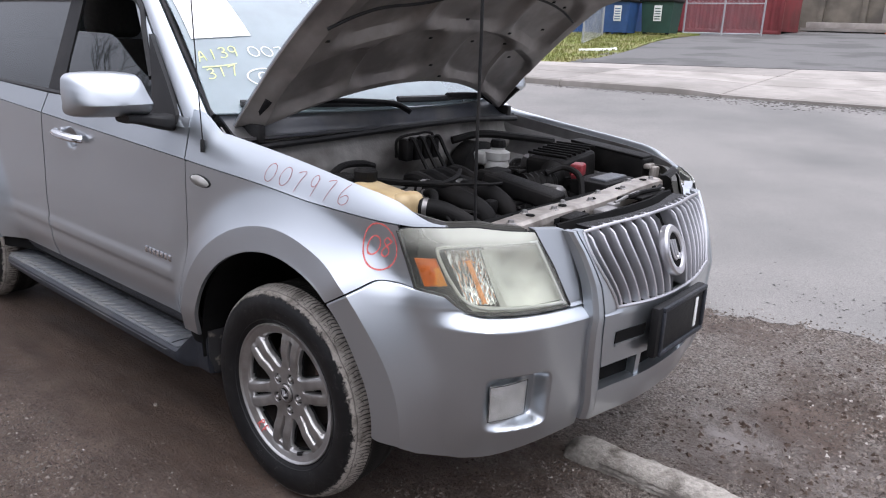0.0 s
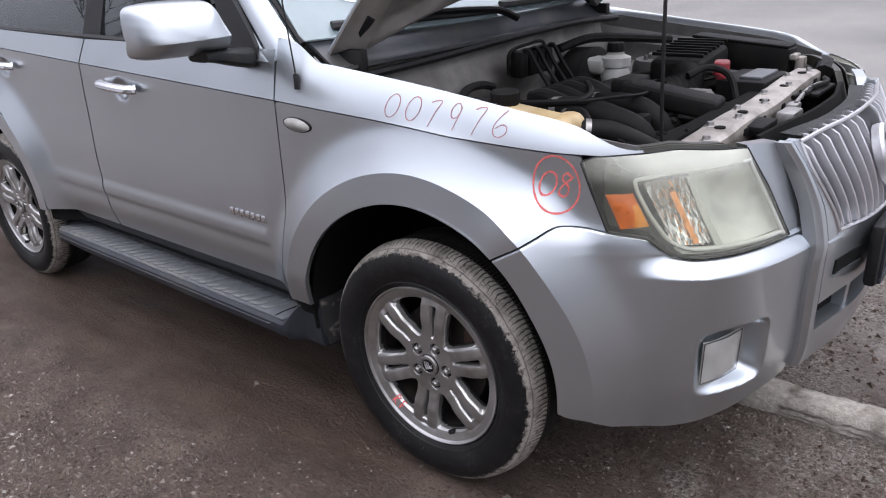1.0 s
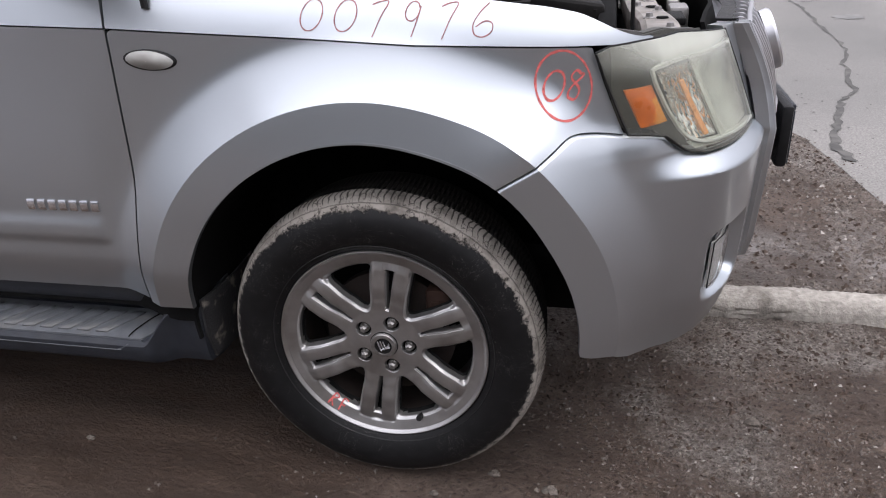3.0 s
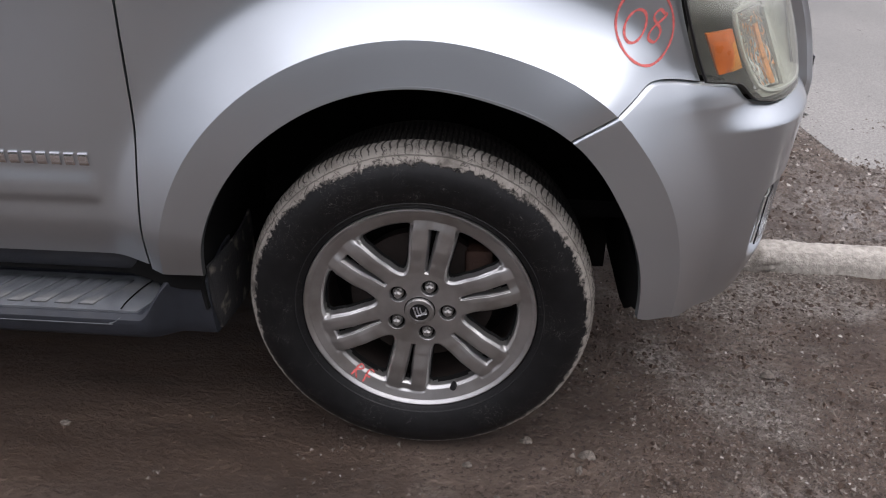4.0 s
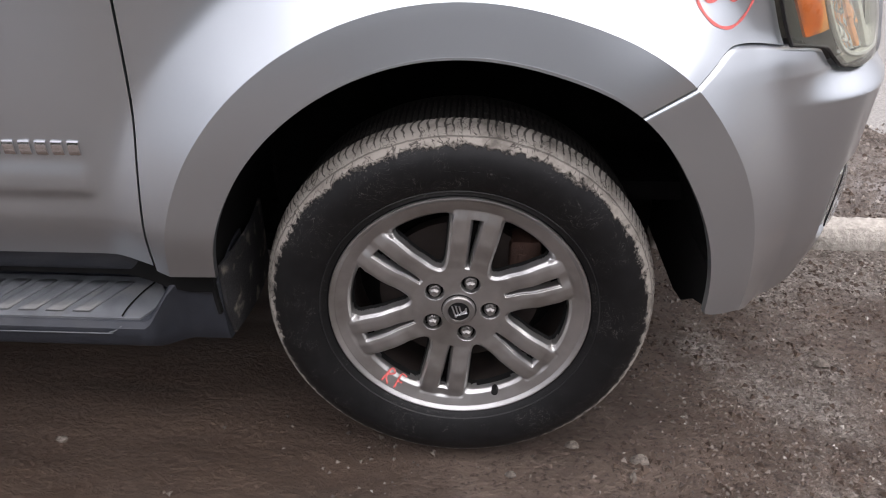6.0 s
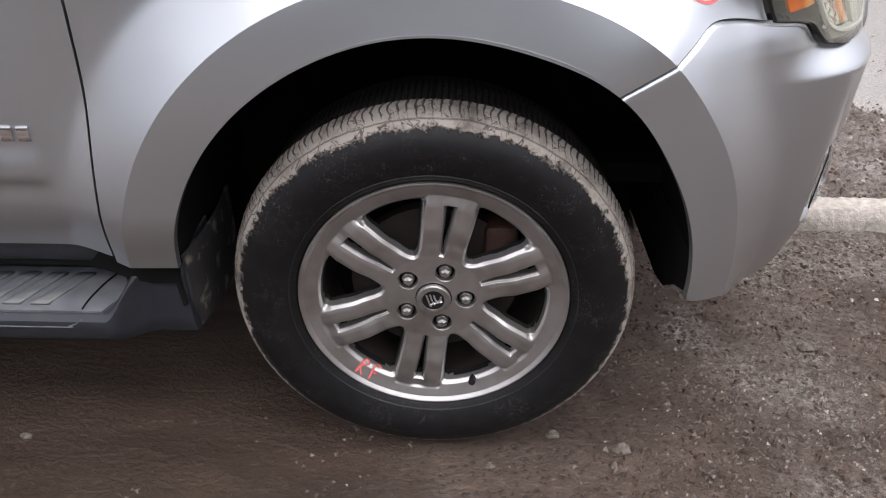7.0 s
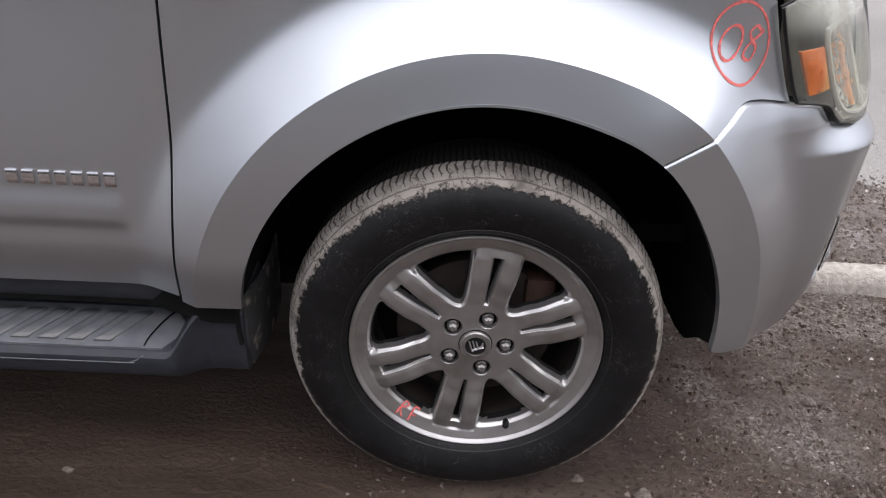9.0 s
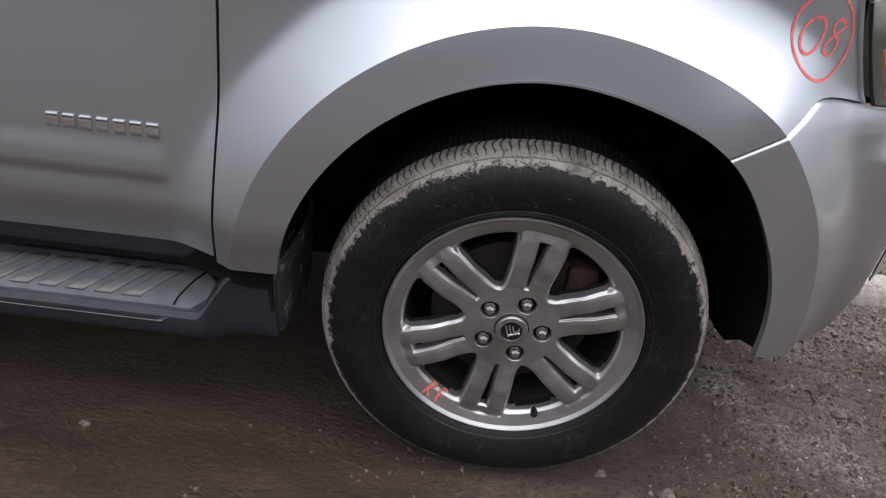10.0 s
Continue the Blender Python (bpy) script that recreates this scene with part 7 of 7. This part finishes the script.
while kx < 16:
    ln = 2.9
    bm = bmesh.new()
    def kerb(s, v, o):
        x = lerp(kx + 0.006, kx + ln - 0.006, s)
        p = poly([(0, -0.06), (0.005, 0.10), (0.03, 0.125), (0.16, 0.13)])(v)
        y = kerb_y(x) + p[0]
        drop = 0.085 * smooth01((x + 4.0) / 1.5)
        return Vector((x, y, hill(y) + min(p[1], 0.13 - drop) + o))
    sheet(bm, kerb, 6, 8, 0.03)
    part("kerb_stone", bm, CONCRETE, pav)
    for row in range(3):
        bm = bmesh.new()
        def slab(s, v, o):
            x = lerp(kx + 0.008, kx + ln - 0.008, s)
            f0, f1 = row / 3, (row + 1) / 3
            y = lerp(kerb_y(x) + 0.165, walk_back(x), lerp(f0 + 0.003, f1 - 0.003, v))
            drop = 0.085 * smooth01((x + 4.0) / 1.5) * (1 - lerp(f0, f1, v))
            return Vector((x, y, hill(y) + 0.13 - drop + o))
        sheet(bm, slab, 6, 4, 0.12)
        part("slab", bm, CONCRETE, pav)
    kx += ln
# dark gutter grit
bm = bmesh.new()
for k in range(1500):
    x = random.uniform(-6, 3) if k % 3 else random.gauss(-1.3, 0.8)
    y = kerb_y(x) - abs(random.gauss(0, 0.16 if k % 3 else 0.35)) - 0.02
    bmesh.ops.create_icosphere(bm, subdivisions=1, radius=random.uniform(0.004, 0.018), matrix=Matrix.Translation((x, y, hill(y) + 0.009)) @ Matrix.Diagonal((1.6, 1, 0.35, 1)))
single("gutter_grit", bm, mat("gutter_dirt", (0.07, 0.062, 0.055), 0.9, vary=0.3, scale=8), "dark grit along the far gutter", "grit", kind="stuff")

# car park behind the pavement
bm = bmesh.new()
def lot_at(s, v, o):
    x0 = lerp(-7.4, 25, s)
    y = lerp(walk_back(min(x0, 3)) + 0.01, 33.5, v)
    x = lerp(x0, x0 - 4.6 * (1 - s), v)
    return Vector((x, y, hill(y) + 0.11 * (1 - v) + 0.03 + o))
sheet(bm, lot_at, 30, 16, 0.1)
single("parking_lot", bm, LOT, "patched grey asphalt car park", "car park", kind="structure")
# grass verge
bm = bmesh.new()
rnd = random.Random(3)
def verge_at(s, v, o):
    y = lerp(13.7, 27.5, v)
    x = lerp(-30, lerp(-7.35, -9.9, smooth01(v * 1.1)), s)
    return Vector((x, y, hill(y) + 0.13 + 0.03 * noise.noise((x * 1.2, y * 1.2, 0)) + o))
sheet(bm, verge_at, 60, 40, 0.15)
single("verge", bm, GRASS, "rough green and yellow grass verge", "grass", kind="structure")
bm = bmesh.new()
for k in range(9000):
    v = rnd.random() ** 1.2
    y = lerp(13.8, 27.0, v)
    x = lerp(-15, lerp(-7.3, -9.9, smooth01(v * 1.1)), rnd.random() ** 0.7)
    h, w = rnd.uniform(0.03, 0.11), rnd.uniform(0.01, 0.025)
    a = rnd.uniform(0, math.tau)
    z = hill(y) + 0.12
    bm.faces.new((bm.verts.new((x - w * math.cos(a), y - w * math.sin(a), z)), bm.verts.new((x + w * math.cos(a), y + w * math.sin(a), z)), bm.verts.new((x + rnd.uniform(-0.05, 0.05), y + rnd.uniform(-0.05, 0.05), z + h))))
single("grass", bm, GRASS, "tufts of short verge grass", "grass", kind="stuff")
bm = bmesh.new()
tube(bm, [(-9.0, 17.0, hill(17) + 0.15), (-8.7, 17.1, hill(17.1) + 0.16), (-8.4, 17.6, hill(17.6) + 0.16), (-8.45, 18.1, hill(18.1) + 0.15)], 0.05, 6, 6, 0.5)
single("litter_strip", bm, WHITE, "pale strip of litter lying on the grass", "litter")


# fence, containers and wall
def fence_run(p0, p1, posts, high=2.3):
    f = thing("fence", "galvanised chain-link fence with round posts", "fence")
    a, b = Vector(p0), Vector(p1)
    gz = lambda q: hill(q[1]) + 0.08
    for k in range(posts):
        q = a.lerp(b, k / (posts - 1))
        bm = lathe(bmesh.new(), [(0.0005, high + 0.06), (0.03, high + 0.03), (0.034, high), (0.034, -0.1)], (q[0], q[1], gz(q)), 10, "Z")
        part("post", bm, GALV, f)
    for hz in (0.06, 1.15, high - 0.03):
        bm = bmesh.new()
        tube(bm, [(a[0], a[1], gz(a) + hz), (b[0], b[1], gz(b) + hz)], 0.022, 8, 1)
        part("rail", bm, GALV, f)
    bm = bmesh.new()
    ln = (b - a).length
    n = int(ln / 0.16)
    for k in range(-14, n):
        for sgn in (1, -1):
            t0, t1 = (k * 0.16) / ln, (k * 0.16 + high) / ln
            if sgn < 0:
                t0, t1 = t1, t0
            z0, z1 = 0.0, high
            pts = []
            for tt, zz in ((t0, z0), (t1, z1)):
                pts.append((tt, zz))
            (ta, za), (tb_, zb) = pts
            def clip(t, other, z, zo):
                if t < 0:
                    kk = (0 - t) / (other - t)
                    return 0.0, z + (zo - z) * kk
                if t > 1:
                    kk = (1 - t) / (other - t)
                    return 1.0, z + (zo - z) * kk
                return t, z
            if max(ta, tb_) <= 0 or min(ta, tb_) >= 1:
                continue
            ca, cb = clip(ta, tb_, za, zb), clip(tb_, ta, zb, za)
            qa, qb = a.lerp(b, ca[0]), a.lerp(b, cb[0])
            tube(bm, [(qa[0], qa[1], gz(qa) + ca[1]), (qb[0], qb[1], gz(qb) + cb[1])], 0.004, 3, 1)
    tagged(part("chain_link", bm, GALV, f), kind="stuff")
    return f


fence_run((-10.6, 19.9), (-12.2, 24.0), 2)
fence_run((-10.6, 27.5), (-7.9, 28.3), 3)


def make_container(name, at, size, material, label):
    """A corrugated steel box with corner posts."""
    c = thing(name, label, "container")
    x, y = at
    z = hill(y) + 0.05
    w, d, h = size
    bm = bmesh.new()
    def face(s, v, o):
        xx = lerp(x, x + w, s)
        return Vector((xx, y + 0.03 * (1 if int(s * w / 0.14) % 2 else -1) - o, lerp(z + 0.12, z + h, v)))
    n = int(w / 0.07)
    sheet(bm, face, n, 2, 0.02)
    part("front_wall", bm, material, c, smooth=False)
    part("body", box(bmesh.new(), (x + w / 2, y + d / 2 + 0.05, z + h / 2 + 0.06), (w, d, h - 0.12), 0.01), material, c)
    for px in (x, x + w):
        part("corner_post", box(bmesh.new(), (px, y, z + h / 2), (0.14, 0.14, h), 0.01), material, c)
    part("sill_beam", box(bmesh.new(), (x + w / 2, y - 0.02, z + 0.07), (w, 0.12, 0.14), 0.01), material, c)
    return c


make_container("shipping_container", (-13.0, 30.2), (5.15, 2.4, 2.6), RED_WALL, "dark red corrugated steel container behind the fence")
make_container("shipping_container", (-18.0, 25.4), (5.6, 2.4, 2.6), BLUE, "dark blue corrugated steel container")


def make_bin(name, at, material, label, w=1.25):
    b = thing(name, label, "dumpster")
    x, y = at
    z = hill(y) + 0.08
    bm = bmesh.new()
    def wall(s, v, o):
        k = lerp(0.86, 1.0, v)
        a = s * 4
        i = min(3, int(a))
        t = a - i
        c = [(-1, -1), (1, -1), (1, 1), (-1, 1), (-1, -1)]
        px, py = lerp(c[i][0], c[i + 1][0], t), lerp(c[i][1], c[i + 1][1], t)
        return Vector((x + px * (w / 2 * k + o), y + py * (0.42 * k + o), z + lerp(0.12, 1.2, v)))
    sheet(bm, wall, 16, 4, 0.03)
    part("tub", bm, material, b)
    part("lid", box(bmesh.new(), (x, y - 0.02, z + 1.25), (w + 0.1, 0.98, 0.10), 0.03), BLACK, b, "black lid")
    part("label_plate", box(bmesh.new(), (x + 0.05, y - 0.425, z + 0.80), (0.30, 0.02, 0.55), 0.004), WHITE, b)
    for k in range(5):
        part("label_bar", box(bmesh.new(), (x + 0.05, y - 0.437, z + 0.60 + 0.09 * k), (0.22, 0.006, 0.035), 0.001), material, b)
    for sx in (-1, 1):
        part("caster", lathe(bmesh.new(), [(0.0005, -0.03), (0.08, -0.03), (0.08, 0.03), (0.0005, 0.03)], (x + sx * w * 0.36, y - 0.3, z + 0.07), 16), BLACK, b)


make_bin("dumpster", (-10.75, 25.7), GREEN, "dark green steel dumpster with a white label")
make_bin("dumpster", (-12.0, 25.0), BLUE, "blue steel dumpster with a white label", 1.0)

bm = bmesh.new()
sheet(bm, lambda s, v, o: Vector((lerp(-8.0, 12.0, s), lerp(33.45, 36.2, v), hill(35) + 0.10 + o)), 12, 2, 0.12)
part("slab", bm, CONCRETE, pav)
wallo = thing("building", "stained beige rendered building with a pale door", "building")
part("wall", box(bmesh.new(), (-0.5, 36.5, hill(36.5) + 2.4), (24.0, 0.4, 5.0), 0.02), BEIGE_WALL, wallo)
for k in range(8):
    part("pilaster", box(bmesh.new(), (-8.0 + 1.75 * k, 36.22, hill(36.2) + 2.4), (0.22, 0.14, 5.0), 0.01), BEIGE_WALL, wallo)
part("plinth", box(bmesh.new(), (1.0, 36.2, hill(36.2) + 0.15), (19.0, 0.3, 0.35), 0.02), CONCRETE, wallo)
part("door", box(bmesh.new(), (-4.9, 36.25, hill(36.2) + 1.3), (1.2, 0.1, 2.3), 0.02), CONCRETE, wallo, "pale flush door")
cone = thing("traffic_cone", "orange traffic cone on the car park", "cone")
part("cone_body", lathe(bmesh.new(), [(0.0005, 0.75), (0.03, 0.75), (0.15, 0.04), (0.15, 0.0)], (-4.45, 33.0, hill(33) + 0.08), 20, "Z"), ORANGE, cone)
part("cone_base", box(bmesh.new(), (-4.45, 33.0, hill(33) + 0.08), (0.4, 0.4, 0.05), 0.01), ORANGE, cone)

# ---- broken kerb stone by the car's nose ----
bm = bmesh.new()
def curb_at(s, v, o):
    x = lerp(0.56, 4.6, s ** 1.35)
    p = poly([(-0.062, -0.03), (-0.056, 0.038), (-0.036, 0.064), (0.0, 0.074), (0.034, 0.068), (0.058, 0.045), (0.07, -0.03)])(v)
    k = smooth01(s / 0.012) * 0.35 + 0.65 * smooth01(s / 0.05)
    rim = abs(2 * v - 1)
    jag = (0.004 + 0.016 * rim * rim) * noise.noise((x * 7, v * 4, 0)) + (0.002 + 0.010 * rim * rim) * noise.noise((x * 22, v * 9, 3)) + 0.003 * noise.noise((x * 60, v * 25, 3))
    y = 0.865 + 0.03 * smooth01((x - 0.6) / 0.7) + 0.03 * math.sin(x * 2.1) + p[0] * (0.75 + 0.25 * k) + jag
    return Vector((x, y, max(-0.03, p[1] * (0.55 + 0.45 * k)) + jag * 0.9 + o))
sheet(bm, curb_at, 220, 26, 0.02)
single("kerb_stone", bm, CURB, "broken worn pale concrete kerb strip lying in the dirt", "kerb")

# ---- loose stones ----
rocks = []
for k in range(6):
    bm = bmesh.new()
    rk = random.Random(70 + k)
    for _ in range(26):
        v = Vector((rk.gauss(0, 1), rk.gauss(0, 1), rk.gauss(0, 1))).normalized() * rk.uniform(0.8, 1.1)
        bm.verts.new((v.x, v.y * rk.uniform(0.8, 1.0), v.z * 0.6))
    hull = bmesh.ops.convex_hull(bm, input=bm.verts)
    bmesh.ops.delete(bm, geom=[v for v in hull["geom_interior"] if isinstance(v, bmesh.types.BMVert)], context="VERTS")
    me = bpy.data.meshes.new("stone")
    bm.to_mesh(me)
    bm.free()
    me.materials.append(PEBBLE)
    rocks.append(me)
rnd = random.Random(11)
for k in range(46):
    x, y = rnd.uniform(-1.2, 2.2), rnd.uniform(-1.0, 2.4)
    if -0.5 < x < 0.5 and -0.05 < y < 0.4:
        continue
    ob = new("stone", rnd.choice(rocks))
    r = rnd.uniform(0.004, 0.011)
    ob.location = (x, y, hill(y) + lumps(x, y) + r * 0.2)
    ob.scale = (r * rnd.uniform(0.8, 1.5), r, r)
    ob.rotation_euler = (0, 0, rnd.uniform(0, 6))
    tagged(ob, "small grey stone lying in the dirt", "stone", "loose stones")
for x, y, r in ((0.375, -0.012, 0.017), (0.865, 0.315, 0.016), (0.24, 0.02, 0.013), (0.11, -0.06, 0.010)):
    ob = new("stone", rocks[1])
    ob.location = (x, y, hill(y) + lumps(x, y) + r * 0.25)
    ob.scale = (r * 1.3, r, r)
    tagged(ob, "grey stone lying in the dirt", "stone", "loose stones")


def scatter(name, n, area, rmin, rmax, label, seed, thin=0.0, material=STONE):
    """Grit as one mesh of little facetted lumps."""
    g = random.Random(seed)
    verts, faces = [], []
    base = [Vector(q) for q in ((1, 0, 0), (-0.6, 0.8, 0), (-0.5, -0.9, 0), (0.1, 0.1, 0.8))]
    for _ in range(n):
        x, y = area(g)
        if noise.noise((x * 1.7, y * 1.7, seed)) + 0.5 * noise.noise((x * 6, y * 6, seed)) + g.uniform(-0.5, 0.5) < thin:
            continue
        r = rmin + (rmax - rmin) * g.random() ** 3
        a, sx = g.uniform(0, 6.28), g.uniform(0.7, 1.4)
        z = hill(y) + lumps(x, y) - r * 0.15
        i = len(verts)
        for b in base:
            bx, by = b.x * sx * r + g.uniform(-0.2, 0.2) * r, b.y * r + g.uniform(-0.2, 0.2) * r
            verts.append((x + bx * math.cos(a) - by * math.sin(a), y + bx * math.sin(a) + by * math.cos(a), z + b.z * r * g.uniform(0.7, 1.2)))
        faces += [(i, i + 1, i + 3), (i + 1, i + 2, i + 3), (i + 2, i, i + 3)]
    me = bpy.data.meshes.new(name)
    me.from_pydata(verts, [], faces)
    me.materials.append(material)
    return tagged(new(name, me), label, "gravel", kind="stuff")


scatter("gravel", 42000, lambda g: (g.gauss(0.95, 0.5), g.gauss(0.15, 0.55)), 0.0014, 0.0085, "loose grey gravel ahead of the wheel", 1, 0.25)
scatter("gravel", 46000, lambda g: (g.uniform(-2.8, 1.6), -1.6 + 1.25 * g.random()), 0.0015, 0.012, "grit beside the running board", 2, 0.12)
scatter("gravel", 14000, lambda g: (g.uniform(-0.5, 2.6), 2.45 + g.gauss(0, 0.4)), 0.002, 0.012, "gravel along the broken road edge", 4)
scatter("gravel", 30000, lambda g: (g.uniform(0.7, 3.2), g.uniform(0.95, 2.3)), 0.002, 0.015, "gravel between kerb and street", 5, 0.05)
def near_edge(g):
    x = g.uniform(0.3, 4.0)
    return x, road_edge(x) + g.gauss(-0.03, 0.09)


scatter("gravel", 9000, near_edge, 0.004, 0.017, "gravel spilling over the ragged street edge", 8, 0.0)
scatter("gravel", 5000, lambda g: (0.6 + abs(g.gauss(0, 0.9)), 0.76 + g.gauss(0, 0.05)), 0.002, 0.009, "gravel against the broken kerb", 6)
def open_dirt(g):
    """Away from the darkened strip beside the sill."""
    while True:
        x, y = g.uniform(-1.4, 1.6), g.uniform(-0.85, 0.35)
        if y < -0.40 + 0.12 * g.gauss(0, 1) or x > 0.30 + 0.12 * g.gauss(0, 1) + 0.25 * max(0.0, -y):
            return x, y


scatter("gravel", 52000, open_dirt, 0.0008, 0.0065, "fine grit on the damp dirt", 9, 0.22)
scatter("gravel", 44000, lambda g: (g.uniform(-1.2, 0.7), -0.30 - 0.6 * g.random() ** 0.8), 0.0009, 0.0042, "fine pale grit on the damp dirt", 41, 0.05)
scatter("gravel", 9000, lambda g: (g.gauss(0.78, 0.28), g.gauss(0.30, 0.16)), 0.0022, 0.0085, "pale loose gravel ahead of the wheel", 31, -0.05)
scatter("dirt_clods", 15000, lambda g: (0.32 + abs(g.gauss(0, 0.75)), g.uniform(-0.95, 0.78)), 0.002, 0.013, "dark crumbs of damp brown dirt", 14, 0.12, CLOD)
scatter("dirt_clods", 9000, lambda g: (g.uniform(-2.8, 1.4), -1.7 + 1.15 * g.random()), 0.002, 0.013, "dark crumbs of damp brown dirt", 15, 0.15, CLOD)
scatter("dirt_clods", 7000, lambda g: (g.uniform(0.7, 3.2), g.uniform(0.95, 2.5)), 0.003, 0.018, "dark crumbs of dirt beyond the kerb", 16, 0.15, CLOD)
# crumbs washed onto the street
bm = bmesh.new()
g = random.Random(21)
for k in range(420):
    x, y = (g.uniform(0.2, 5.0), 2.2 + abs(g.gauss(0, 1.6))) if k % 3 else (g.gauss(1.15, 0.3), g.gauss(3.1, 0.16))
    r = g.uniform(0.002, 0.006) * (1 + 0.8 * (g.random() > 0.93))
    bmesh.ops.create_icosphere(bm, subdivisions=1, radius=r, matrix=Matrix.Translation((x, y, hill(y) + 0.011)) @ Matrix.Rotation(g.uniform(0, 3), 4, "Z") @ Matrix.Diagonal((g.uniform(1, 2.2), 1, 0.3, 1)))
single("road_grit", bm, mat("dark_crumb", (0.10, 0.095, 0.09), 0.9, vary=0.3, scale=8), "dark crumbs of dirt lying on the street", "grit", kind="stuff")

# ---- what stands behind the camera: trees that show in the glass, and a hedge ----
def make_tree(at, high, seed):
    g = random.Random(seed)
    t = thing("bare_tree", "leafless dark tree with many fine limbs", "tree")
    bm, tw = bmesh.new(), bmesh.new()
    def limb(p, d, ln, r, depth):
        q = p + d * ln
        tube(bm if depth < 2 else tw, [p, p.lerp(q, 0.5) + Vector((g.uniform(-1, 1), g.uniform(-1, 1), 0)) * ln * 0.05, q], r, 5, 2)
        if depth < 5:
            for _ in range(3 if depth < 4 else 2):
                nd = (d + Vector((g.uniform(-1, 1), g.uniform(-1, 1), g.uniform(-0.2, 0.7))) * 0.7).normalized()
                limb(q, nd, ln * g.uniform(0.6, 0.85), r * 0.6, depth + 1)
    limb(Vector((*at, -0.1)), Vector((0, 0, 1)), high * 0.28, 0.16, 0)
    part("trunk", bm, BARK, t)
    part("crown", tw, BARK, t, "bare twigs")


make_tree((-15.5, -9.0), 12.0, 1)
make_tree((-26.0, -12.0), 12.0, 2)
# hedge out of view, raised and cut short to darken reflections in the flank
bm = bmesh.new()
g = random.Random(8)
for k in range(3400):
    x, z = g.uniform(-12, 32), g.random() ** 0.9 * 4.2
    y = -14 - g.random() * 1.5
    s = g.uniform(0.15, 0.4)
    bmesh.ops.create_icosphere(bm, subdivisions=1, radius=s, matrix=Matrix.Translation((x, y, z)))
single("hedge", bm, HEDGE, "dark leafless hedge across the yard", "hedge", kind="stuff")
